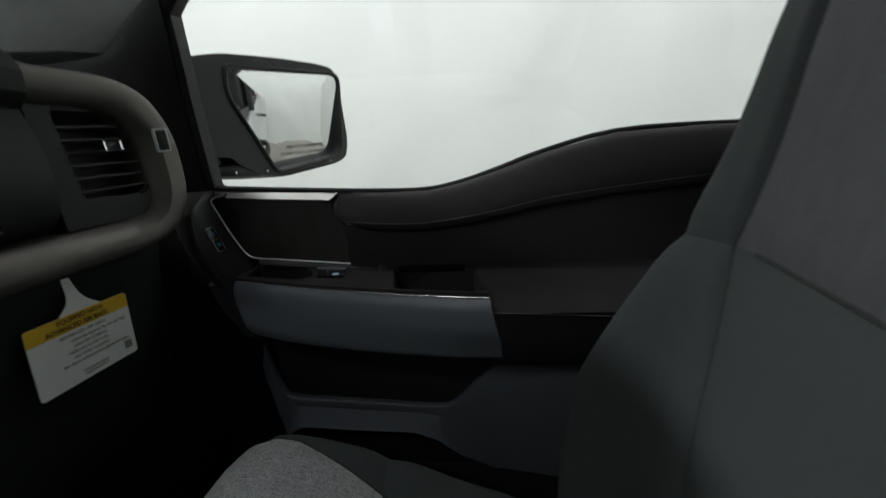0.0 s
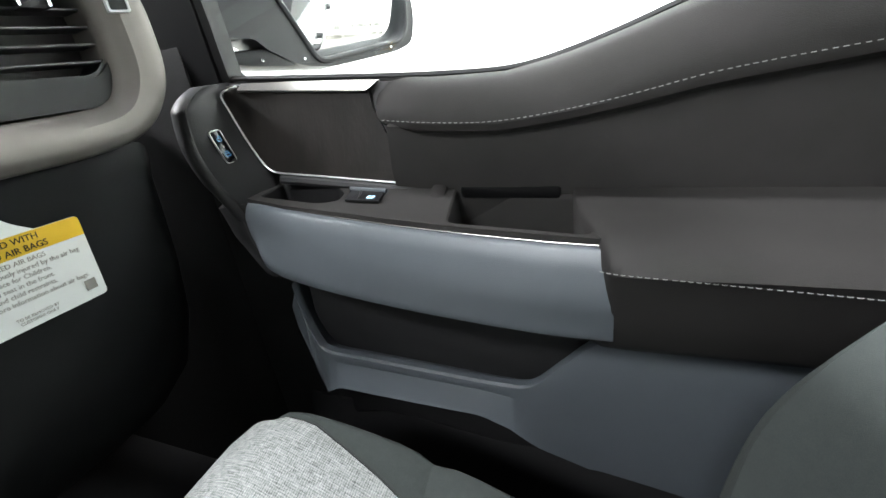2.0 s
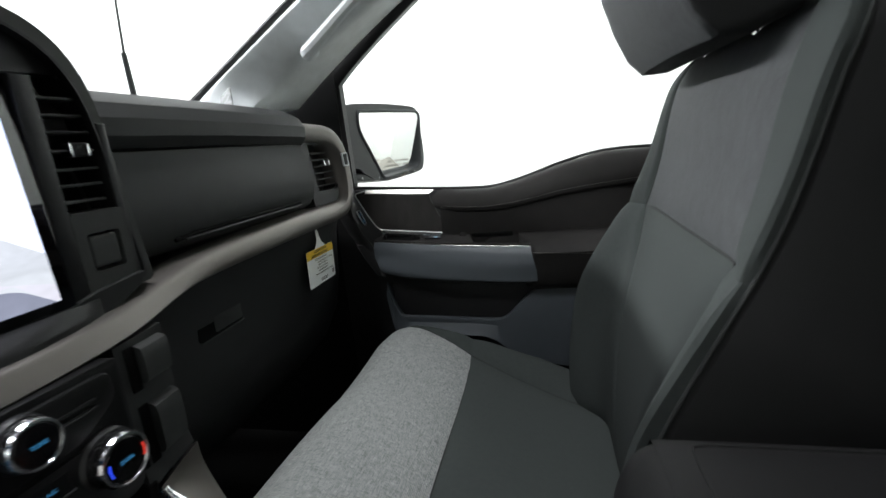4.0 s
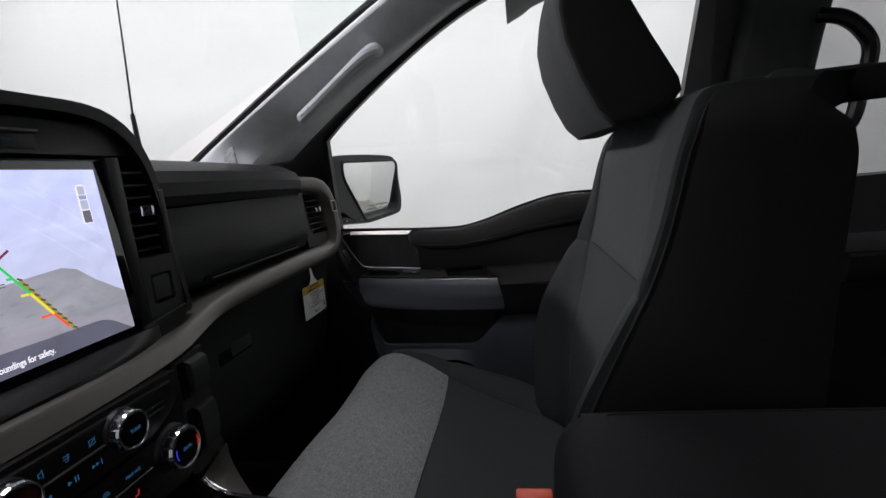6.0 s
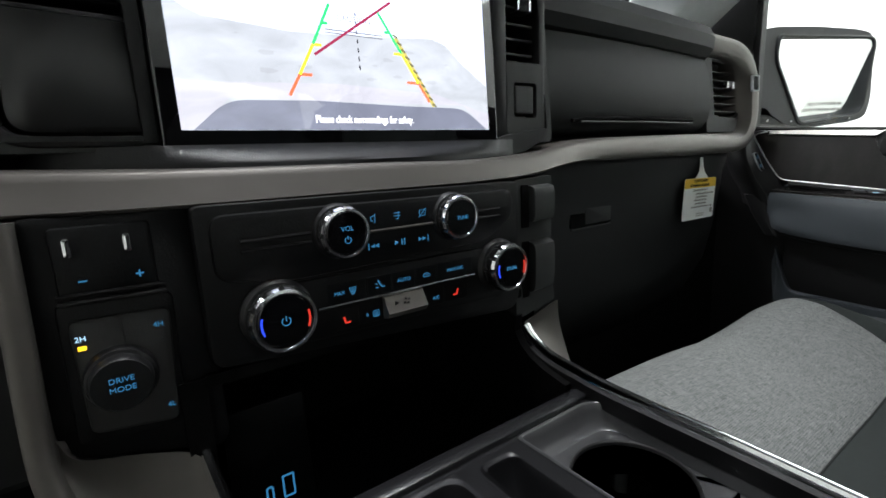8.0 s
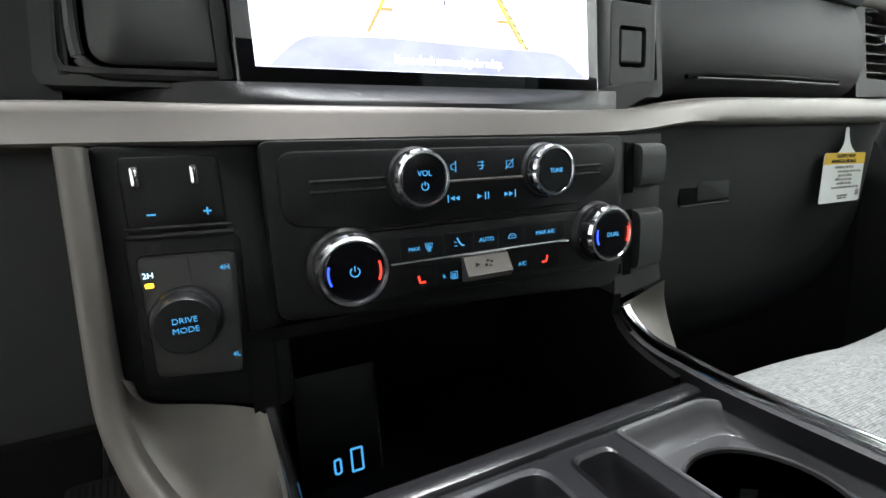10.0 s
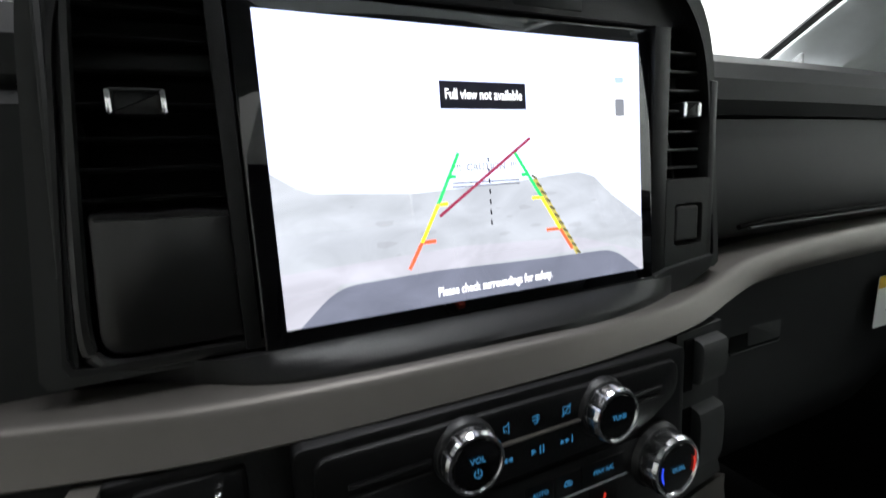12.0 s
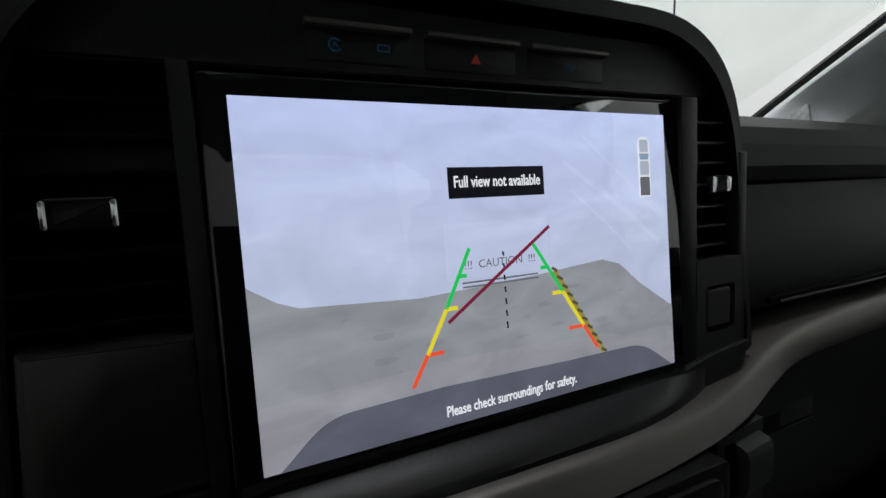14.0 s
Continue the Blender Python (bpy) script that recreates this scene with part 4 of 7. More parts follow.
for nm, col, st in (("g_green", (0.02, 0.62, 0.12), 1.0), ("g_yellow", (0.9, 0.78, 0.03), 1.0), ("g_red", (0.95, 0.10, 0.04), 1.0), ("g_maroon", (0.25, 0.02, 0.06), 0.8), ("g_white", (0.92, 0.94, 1.0), 1.05), ("g_black", (0.004, 0.004, 0.01), 0.6), ("g_grey", (0.17, 0.18, 0.21), 0.8), ("g_hatch", (0.42, 0.36, 0.10), 0.8), ("g_roof", (0.50, 0.55, 0.68), 0.9), ("g_steel", (0.30, 0.40, 0.58), 0.9), ("g_stripe", (0.12, 0.11, 0.05), 0.8)):
    M[nm] = glow("lit_" + nm[2:], col, st * 1.4)
W2, H2 = 0.129, 0.164
picture = part("picture", slab(rect(-W2, W2, 0, H2), scr(-0.0005), 0.0003), "pic_wall", screen_unit, "pale bluish reversing camera picture of a sheet wall")
part("picture_floor", slab([(-W2, 0.0), (W2, 0.0), (W2, 0.039), (0.100, 0.058), (0.084, 0.0715), (0.070, 0.0755), (0.02, 0.0715), (-0.05, 0.068), (-0.108, 0.0715), (-0.117, 0.075), (-W2, 0.083)], scr(0), 0.0002), "pic_floor", picture)
part("picture_shade", slab([(-W2, 0.0), (-0.118, 0.0), (-0.098, 0.021), (0.10, 0.021), (W2 - 0.004, 0.0), (W2, 0.0), (W2, 0.014), (0.07, 0.03), (-0.02, 0.034), (-W2, 0.030)], scr(0.0003), 0.0001), "pic_shade", picture)
part("picture_bumper", slab(round_outline([(-0.122, 0.0), (-0.1, 0.0195), (-0.04, 0.021), (0.04, 0.019), (0.10, 0.0185), (0.126, 0.0)], [0, 0.012, 0, 0, 0.012, 0]), scr(0.0006), 0.0001), "pic_bumper", picture)
GUIDES = [
    ("g_green", [(-0.021, 0.0905), (-0.0365, 0.0605)]), ("g_yellow", [(-0.0365, 0.0605), (-0.0485, 0.039)]), ("g_red", [(-0.0485, 0.039), (-0.0575, 0.024)]),
    ("g_green", [(-0.028, 0.0765), (-0.0235, 0.0765)]), ("g_yellow", [(-0.0365, 0.0605), (-0.030, 0.0605)]), ("g_red", [(-0.0485, 0.039), (-0.0395, 0.039)]),
    ("g_green", [(0.019, 0.090), (0.0385, 0.060)]), ("g_yellow", [(0.0385, 0.060), (0.0525, 0.038)]), ("g_red", [(0.0525, 0.038), (0.0625, 0.023)]),
    ("g_green", [(0.028, 0.0755), (0.0235, 0.0755)]), ("g_yellow", [(0.0385, 0.060), (0.031, 0.060)]), ("g_red", [(0.0525, 0.038), (0.0415, 0.038)]),
]
for mat, pts in GUIDES:
    part("guide_line", stroke(pts, 0.0021, scr(0.0009), 0.0001), mat, picture)
part("guide_line", stroke([(-0.036, 0.0535), (0.031, 0.0985)], 0.0019, scr(0.0012), 0.0001), "g_maroon", picture, "dark red diagonal line")
for k in range(7):
    y0 = 0.045 + k * 0.0066
    part("centre_dash", stroke([(-0.0003, y0), (-0.0006, y0 + 0.0036 - 0.0002 * k)], 0.0010, scr(0.0009), 0.0001), "g_black", picture)
part("hatch_base", stroke([(0.0335, 0.0725), (0.0675, 0.0195)], 0.0034, scr(0.0005), 0.0001), "g_hatch", picture, "yellow and black hatched edge")
for k in range(11):
    f = k / 10
    c = Vector((0.033 + 0.034 * f, 0.073 - 0.053 * f))
    part("hatch", stroke([c + Vector((-0.0014, 0.0016)), c + Vector((0.0024, -0.0006))], 0.0017, scr(0.0007), 0.0001), "g_stripe", picture)
part("message_box", slab(rect(-0.0305, 0.0295, 0.1165, 0.1325), scr(0.0006), 0.0002), "g_black", picture, "black message box")
part("message", text_bm("Full view not available", 0.0073, scr(0.0009) @ Matrix.Translation((-0.0005, 0.1247, 0)) @ Matrix.Diagonal((0.84, 1.15, 1, 1)), depth=0.0002, bold=0.012), "g_white", picture)
part("message", text_bm("Please check surroundings for safety.", 0.0068, scr(0.0009) @ Matrix.Translation((0.002, 0.0075, 0)) @ Matrix.Diagonal((0.84, 1.15, 1, 1)), depth=0.0002, bold=0.012), "g_white", picture)
part("message", text_bm("!!!  CAUTION  !!!", 0.0062, scr(0.0006) @ Matrix.Translation((-0.002, 0.0815, 0)), depth=0.0001), "g_grey", picture)
for k in range(2):
    part("small_print", stroke([(-0.026, 0.0725 - 0.0022 * k), (0.022, 0.0725 - 0.0022 * k)], 0.0009, scr(0.0004), 0.0001), "g_grey", picture)
ICN = lambda lift: scr(lift) @ Matrix.Translation((0.0055, 0, 0))
icon = part("car_icon", slab(round_outline([(0.0985, 0.112), (0.1085, 0.112), (0.1085, 0.146), (0.1065, 0.1495), (0.1005, 0.1495), (0.0985, 0.146)], [0.001, 0.001, 0.001, 0.002, 0.002, 0.001]), ICN(0.0004), 0.0002), "g_white", picture, "small pickup icon seen from above")
part("icon_bed", slab(rect(0.0993, 0.1077, 0.1127, 0.1245, 0.0006), ICN(0.0007), 0.0001), "g_grey", icon)
part("icon_roof", slab(rect(0.0995, 0.1075, 0.1255, 0.1345, 0.001), ICN(0.0007), 0.0001), "g_roof", icon)
part("icon_glass", slab([(0.0998, 0.1352), (0.1072, 0.1352), (0.1078, 0.1392), (0.0992, 0.1392)], ICN(0.0007), 0.0001), "g_steel", icon)
part("icon_hood", slab(rect(0.0997, 0.1073, 0.1398, 0.1480, 0.0015), ICN(0.0007), 0.0001), "g_roof", icon)
part("picture_sign", slab(rect(-0.034, 0.030, 0.0745, 0.1035), scr(0.00025), 0.0001), "pic_fold", picture, "faint pale notice on the sheet wall")
for k, (p, q, w) in enumerate((((0.045, 0.135), (0.112, 0.088), 0.0022), ((0.060, 0.150), (0.122, 0.098), 0.0014), ((0.070, 0.120), (0.120, 0.082), 0.0030), ((0.050, 0.118), (0.095, 0.080), 0.0012))):
    part("picture_fold", stroke([p, ((p[0] + q[0]) / 2 + 0.001, (p[1] + q[1]) / 2), q], w, scr(0.0001), 0.0001), "pic_fold", picture)
rng = random.Random(5)
for k in range(14):
    c = Vector((rng.uniform(-0.10, 0.10), rng.uniform(0.026, 0.064)))
    r = rng.uniform(0.0008, 0.0030)
    part("picture_stain", slab([(c.x + r * 2.2 * math.cos(q * 0.785) * rng.uniform(0.6, 1.2), c.y + r * 0.7 * math.sin(q * 0.785) * rng.uniform(0.6, 1.2)) for q in range(8)], scr(0.0004), 0.0001), "pic_stain", picture)

# ---------------------------------------------------------------- centre stack
centre_stack = thing("centre_stack", (0.0, 0, 1.0), "black centre stack with chrome-ringed knobs and backlit keys", "control panel")
FACE = 0.040
part("stack_face", slab(round_outline([(-0.136, 1.152), (0.128, 1.132), (0.128, 1.252), (-0.136, 1.254)], [0.01, 0.02, 0.006, 0.006]), FACING(FACE - 0.05), 0.050, 0.002), "stack", centre_stack, "black control panel face")
part("upper_key_field", slab(round_outline([(-0.128, 1.207), (-0.080, 1.200), (0.085, 1.203), (0.118, 1.222), (0.118, 1.246), (-0.128, 1.248)], 0.010), FACING(FACE), 0.0035, 0.003), "stack", centre_stack)
part("lower_key_field", slab(round_outline([(-0.11, 1.156), (0.11, 1.150), (0.115, 1.198), (-0.11, 1.199)], 0.012), FACING(FACE), 0.0030, 0.002), "stack", centre_stack)
for a0, a1 in ((-0.112, -0.068), (0.068, 0.100)):
    for b in (1.2245, 1.2305):
        part("ridge", tube([(FACE + 0.004, a0, b), (FACE + 0.004, a1, b)], 0.0013, 6), "stack", centre_stack)


def knob(name, y, z, r, length, label):
    """A knob with a notched chrome ring and a glossy black cap."""
    n = 72
    ring = []
    notch = lambda k: 0.0012 if (k % 6) in (0,) else 0.0
    for rad, h, cut in ((r * 0.95, 0.0, 0), (r * 0.95, length * 0.35, 0), (r * 0.985, length * 0.45, 1), (r * 0.99, length * 0.85, 1), (r * 0.93, length, 0), (r * 0.84, length * 1.02, 0), (r * 0.80, length * 0.93, 0), (r * 0.2, length * 0.93, 0)):
        ring.append([(FACE + 0.003 + h, y + (rad - cut * notch(k)) * math.cos(2 * math.pi * k / n), z + (rad - cut * notch(k)) * math.sin(2 * math.pi * k / n)) for k in range(n)])
    kn = part(name, loft(ring), "ring", centre_stack, label, sharp=25)
    part("cap", lathe((FACE + 0.003 + length * 0.90, y, z), (1, 0, 0), [(r * 0.795, 0.0), (r * 0.795, length * 0.06), (r * 0.76, length * 0.09), (r * 0.1, length * 0.10)], 36), "piano", kn, "glossy black cap")
    part("collar", lathe((FACE + 0.001, y, z), (1, 0, 0), [(r * 1.10, 0), (r * 1.10, 0.002), (r * 1.00, 0.005)], 36), "black", kn)
    return kn, FACING(FACE + 0.0035 + length, y, z)


def arc(r, a0, a1, n=10):
    return [(r * math.cos(radians(a0 + (a1 - a0) * k / n)), r * math.sin(radians(a0 + (a1 - a0) * k / n))) for k in range(n + 1)]


def power_mark(m, r, w):
    return merge(stroke(arc(r, 125, 415, 14), w, m), stroke([(0, r * 0.1), (0, r * 1.25)], w, m))


kn, m = knob("volume_knob", -0.0478, 1.229, 0.0178, 0.014, "chrome-ringed volume knob")
part("print", text_bm("VOL", 0.0048, m @ Matrix.Translation((0, 0.003, 0))), "blue", kn)
part("print", power_mark(m @ Matrix.Translation((0, -0.0045, 0)), 0.0022, 0.0005), "blue", kn)
kn, m = knob("tuning_knob", 0.0490, 1.229, 0.0178, 0.014, "chrome-ringed tuning knob")
part("print", text_bm("TUNE", 0.0042, m), "blue", kn)
for nm, y, body in (("driver_heat_knob", -0.0945, ""), ("passenger_heat_knob", 0.0985, "DUAL")):
    kn, m = knob(nm, y, 1.180, 0.0215, 0.017, "large chrome-ringed temperature knob with blue and red arcs")
    if body:
        part("print", text_bm(body, 0.0046, m), "blue", kn)
    else:
        part("print", power_mark(m, 0.0027, 0.0006), "blue", kn)
    part("cold_arc", stroke(arc(0.0150, 162, 205), 0.0012, m), "deep_blue", kn, "blue lit arc")
    part("hot_arc", stroke(arc(0.0150, -25, 18), 0.0012, m), "red_glow", kn, "red lit arc")

K = FACING(FACE + 0.0034, 0.0028, -0.0012)
at = lambda y, z: K @ Matrix.Translation((y, z, 0)) @ Matrix.Diagonal((0.74, 0.74, 1, 1))


def key(y0, y1, z0, z1, prints, mat="blue", body="stack"):
    k = part("key", slab(rect(y0, y1, z0, z1, 0.0012), FACING(FACE, 0.0028, -0.0012), 0.0033, 0.0007, 1), body, centre_stack)
    if prints:
        part("print", prints, mat, k)


def triangles(a, b, s, d):
    s *= 0.62
    return slab([(a - d * s, b - s), (a + d * s, b), (a - d * s, b + s)], K, 0.0004)


SPK = lambda: merge(stroke([(-0.003, -0.002), (-0.001, -0.002), (0.0015, -0.0045), (0.0015, 0.0045), (-0.001, 0.002), (-0.003, 0.002), (-0.003, -0.002)], 0.0007, at(-0.024, 1.236)))
key(-0.032, -0.0155, 1.2275, 1.2445, SPK())
key(-0.0150, 0.0075, 1.2275, 1.2445, merge(stroke([(-0.004, 0.003), (0.003, 0.003)], 0.0007, at(-0.004, 1.236)), stroke([(-0.004, 0), (0.003, 0)], 0.0007, at(-0.004, 1.236)), stroke([(-0.002, -0.003), (0.001, -0.003)], 0.0007, at(-0.004, 1.236)), stroke([(0.001, 0.004), (0.001, -0.003)], 0.0007, at(-0.004, 1.236))))
key(0.0080, 0.0300, 1.2275, 1.2445, merge(stroke([(-0.0035, -0.003), (0.0035, -0.003), (0.0035, 0.003), (-0.0035, 0.003), (-0.0035, -0.003)], 0.0006, at(0.018, 1.236)), stroke([(-0.0045, -0.0045), (0.0045, 0.0045)], 0.0006, at(0.018, 1.236))))
key(-0.032, -0.0155, 1.2080, 1.2240, merge(triangles(-0.0225, 1.216, 0.0025, -1), triangles(-0.0260, 1.216, 0.0025, -1), stroke([(-0.0292, 1.2135), (-0.0292, 1.2185)], 0.0007, K)))
key(-0.0150, 0.0075, 1.2080, 1.2240, merge(triangles(-0.006, 1.216, 0.0028, 1), stroke([(-0.0015, 1.2135), (-0.0015, 1.2185)], 0.0008, K), stroke([(0.0008, 1.2135), (0.0008, 1.2185)], 0.0008, K)))
key(0.0080, 0.0300, 1.2080, 1.2240, merge(triangles(0.0150, 1.216, 0.0025, 1), triangles(0.0187, 1.216, 0.0025, 1), stroke([(0.0222, 1.2135), (0.0222, 1.2185)], 0.0007, K)))
part("divider", tube([(FACE + 0.004, -0.033, 1.2258), (FACE + 0.004, 0.033, 1.2258)], 0.0011, 6), "satin", centre_stack, "thin satin divider")


def defrost(a, b):
    mm = at(a, b)
    return merge(stroke([(-0.0035, 0.003), (0.0035, 0.003), (0.0025, -0.0012), (-0.0025, -0.0012), (-0.0035, 0.003)], 0.0006, mm), *[stroke([(d, -0.004), (d, 0.002)], 0.0005, mm) for d in (-0.0012, 0, 0.0012)])


key(-0.064, -0.0335, 1.179, 1.194, merge(text_bm("MAX", 0.0050, at(-0.0545, 1.1862)), defrost(-0.0443, 1.1866)))
key(-0.0330, -0.0125, 1.179, 1.194, merge(stroke([(-0.002, 0.004), (0.0, 0.0), (0.0025, -0.003), (0.005, -0.003)], 0.0013, at(-0.0225, 1.187)), stroke([(-0.005, 0.001), (-0.0025, 0.0)], 0.0008, at(-0.0225, 1.187)), stroke([(-0.005, -0.003), (-0.002, -0.003)], 0.0008, at(-0.0225, 1.187))))
key(-0.0120, 0.0085, 1.179, 1.194, text_bm("AUTO", 0.0056, at(-0.0018, 1.1865)))
key(0.0090, 0.0290, 1.179, 1.194, merge(stroke([(-0.004, -0.002), (0.004, -0.002), (0.004, 0.0005), (0.0015, 0.002), (-0.002, 0.002), (-0.004, -0.0005), (-0.004, -0.002)], 0.0006, at(0.019, 1.1865)), stroke([(-0.001, 0.0), (0.002, 0.0)], 0.0006, at(0.019, 1.1865))))
key(0.0295, 0.0660, 1.179, 1.194, text_bm("MAX A/C", 0.0056, at(0.0475, 1.1862)))
part("divider", tube([(FACE + 0.0042, -0.068, 1.1770), (FACE + 0.0042, 0.070, 1.1770)], 0.0012, 6), "chrome", centre_stack, "thin bright divider")
SEAT_MARK = [(-0.003, 0.004), (-0.0015, -0.002), (0.0035, -0.002)]
key(-0.060, -0.0405, 1.159, 1.1745, merge(stroke(SEAT_MARK, 0.0020, at(-0.0505, 1.1655))), "red_glow")
key(-0.0400, -0.0200, 1.159, 1.1745, merge(text_bm("R", 0.0048, at(-0.0345, 1.1655)), stroke([(-0.003, -0.003), (0.0035, -0.003), (0.0035, 0.003), (-0.003, 0.003), (-0.003, -0.003)], 0.0005, at(-0.0275, 1.1655)), *[stroke([(d, -0.0035), (d, 0.0018)], 0.0005, at(-0.0275, 1.1655)) for d in (-0.0012, 0.0003, 0.0018)]))
fan = part("fan_rocker", loft(stations("y", [(-0.0185, [(FACE, 1.158), (FACE + 0.010, 1.160), (FACE + 0.013, 1.164), (FACE + 0.009, 1.170), (FACE + 0.006, 1.1755), (FACE, 1.1755)]), (0.0160, [(FACE, 1.158), (FACE + 0.010, 1.160), (FACE + 0.013, 1.164), (FACE + 0.009, 1.170), (FACE + 0.006, 1.1755), (FACE, 1.1755)])])), "satin", centre_stack, "satin silver fan rocker switch")
part("print", merge(*[slab(disc(-0.0012 + 0.0022 * math.cos(q), 1.1705 + 0.0022 * math.sin(q), 0.0010, 8), FACING(FACE + 0.0098), 0.0004) for q in (0.5, 2.07, 3.64, 5.2)], slab([(-0.0115, 1.1690), (-0.0080, 1.1705), (-0.0115, 1.172)][::-1], FACING(FACE + 0.0098), 0.0004)), "ink", fan)
key(0.0190, 0.0355, 1.159, 1.1745, text_bm("A/C", 0.0054, at(0.027, 1.1655)))
key(0.0360, 0.0600, 1.159, 1.1745, merge(stroke([(-q[0], q[1]) for q in SEAT_MARK], 0.0020, at(0.0470, 1.166))), "red_glow")

# open storage bay below the controls, its shade painted near-black, with the power sockets
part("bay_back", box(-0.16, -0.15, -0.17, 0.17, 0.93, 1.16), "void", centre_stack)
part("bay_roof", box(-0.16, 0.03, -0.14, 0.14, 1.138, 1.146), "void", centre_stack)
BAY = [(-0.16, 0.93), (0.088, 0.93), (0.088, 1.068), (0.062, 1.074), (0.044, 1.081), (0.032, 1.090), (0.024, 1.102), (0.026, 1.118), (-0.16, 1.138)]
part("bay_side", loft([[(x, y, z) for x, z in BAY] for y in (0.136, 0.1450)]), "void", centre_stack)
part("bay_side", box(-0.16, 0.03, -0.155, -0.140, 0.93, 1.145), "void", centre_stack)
sockets = part("socket_panel", slab(rect(-0.128, -0.062, 0.940, 1.080, 0.004), plane_at((-0.036, 0, 0), (0, 1, 0), (-0.05, 0, 1)) @ Matrix.Translation((0, 0, 0.05)), 0.004, 0.001), "stack", centre_stack, "black power socket panel")
SOCK = plane_at((-0.0325, 0, 0), (0, 1, 0), (-0.05, 0, 1)) @ Matrix.Translation((0, 0, 0.0505))


def socket(a0, a1, b0, b1, r):
    part("socket", frame_bm(rect(a0, a1, b0, b1, r), rect(a0 + 0.0016, a1 - 0.0016, b0 + 0.0016, b1 - 0.0016, max(0.0005, r - 0.001)), SOCK, 0.0006), "blue", sockets, "blue-lit socket outline")


socket(-0.1030, -0.0965, 0.992, 1.006, 0.0030)
socket(-0.0890, -0.0785, 0.990, 1.011, 0.0015)

# left wing: brake controller and drive mode dial in a satin frame
LX = 0.026
part("wing_face", slab(round_outline([(-0.2175, 1.118), (-0.136, 1.093), (-0.130, 1.100), (-0.130, 1.254), (-0.214, 1.254)], [0.020, 0.004, 0.004, 0.004, 0.004]), FACING(LX - 0.06), 0.060, 0.003), "stack", centre_stack, "black wing panel")
part("wing_panel", slab(round_outline([(-0.207, 1.124), (-0.153, 1.118), (-0.150, 1.205), (-0.205, 1.208)], 0.006), FACING(LX), 0.003, 0.002), "stack", centre_stack)
brake = part("brake_controller", slab(rect(-0.202, -0.156, 1.206, 1.248, 0.003), FACING(LX), 0.004, 0.002), "stack", centre_stack, "black trailer brake controller")
for y in (-0.194, -0.168):
    part("slider", slab(rect(y - 0.0022, y + 0.0022, 1.2325, 1.2435, 0.002), FACING(LX + 0.003), 0.010, 0.002), "chrome", brake, "small chrome slider")
part("print", stroke([(-0.1925, 1.2185), (-0.1885, 1.2185)], 0.0009, FACING(LX + 0.0042)), "blue", brake)
part("print", merge(stroke([(-0.1665, 1.2185), (-0.1625, 1.2185)], 0.0009, FACING(LX + 0.0042)), stroke([(-0.1645, 1.2165), (-0.1645, 1.2205)], 0.0009, FACING(LX + 0.0042))), "blue", brake)
for dz, r in ((0.0, 0.0016), (0.0042, 0.0011)):
    part("lower_lip", tube([(LX + 0.005, -0.203, 1.2075 + dz), (LX + 0.005, -0.153, 1.2065 + dz)], r, 6), "blank", brake, "glossy ridge")
dial_plate = part("drive_mode_plate", slab(round_outline([(-0.200, 1.130), (-0.157, 1.124), (-0.153, 1.196), (-0.201, 1.198)], 0.005), FACING(LX), 0.005, 0.002), "plate", centre_stack, "dark grey drive mode plate")
part("seam", stroke([(-0.177, 1.178), (-0.1775, 1.197)], 0.0006, FACING(LX + 0.0048)), "rubber", dial_plate)
DIAL = (-0.1815, 1.1615)
dial = part("dial", lathe((LX + 0.004, *DIAL), (1, 0, 0), [(0.0180, 0), (0.0180, 0.006), (0.0172, 0.008), (0.0155, 0.009), (0.0152, 0.016), (0.0142, 0.0175), (0.002, 0.0172)], 40), "black", dial_plate, "black rotary dial")
DM = FACING(LX + 0.0215, DIAL[0], DIAL[1])
part("print", merge(text_bm("DRIVE", 0.0044, DM @ Matrix.Translation((0, 0.0032, 0))), text_bm("MODE", 0.0044, DM @ Matrix.Translation((0, -0.0020, 0)))), "blue", dial)
PL = FACING(LX + 0.0050)
M["ice_print"] = glow("pale_backlit_print", (0.45, 0.75, 1.0), 0.7)
part("print", text_bm("2H", 0.0043, PL @ Matrix.Translation((-0.1965, 1.1870, 0))), "ice_print", dial_plate)
part("print", text_bm("4H", 0.0043, PL @ Matrix.Translation((-0.1600, 1.1868, 0))), "blue", dial_plate)
part("print", text_bm("4L", 0.0043, PL @ Matrix.Translation((-0.1600, 1.1355, 0))), "blue", dial_plate)
part("indicator", slab(rect(-0.1985, -0.1945, 1.1805, 1.1830, 0.0006), PL, 0.0005), "amber", dial_plate, "amber indicator lamp")
# satin frame: down the left edge and round into the lower corner
FR = smooth_line([(0.036, -0.2190, 1.2535), (0.0385, -0.2205, 1.20), (0.041, -0.2220, 1.15), (0.044, -0.2215, 1.118), (0.049, -0.2160, 1.092), (0.058, -0.2045, 1.066), (0.072, -0.186, 1.036), (0.09, -0.168, 1.00)], 6)


def frame_section(t):
    w = 0.0060 + 0.004 * max(0, t - 0.55) / 0.45
    return [(-0.06, -w)] + [(-0.0035 + 0.0055 * math.sin(q), -w * math.cos(q)) for q in [math.pi * k / 10 for k in range(11)]] + [(-0.06, w)]


part("satin_frame", sweep(FR, frame_section), "satin", centre_stack, "satin silver frame of the wing", sharp=60)
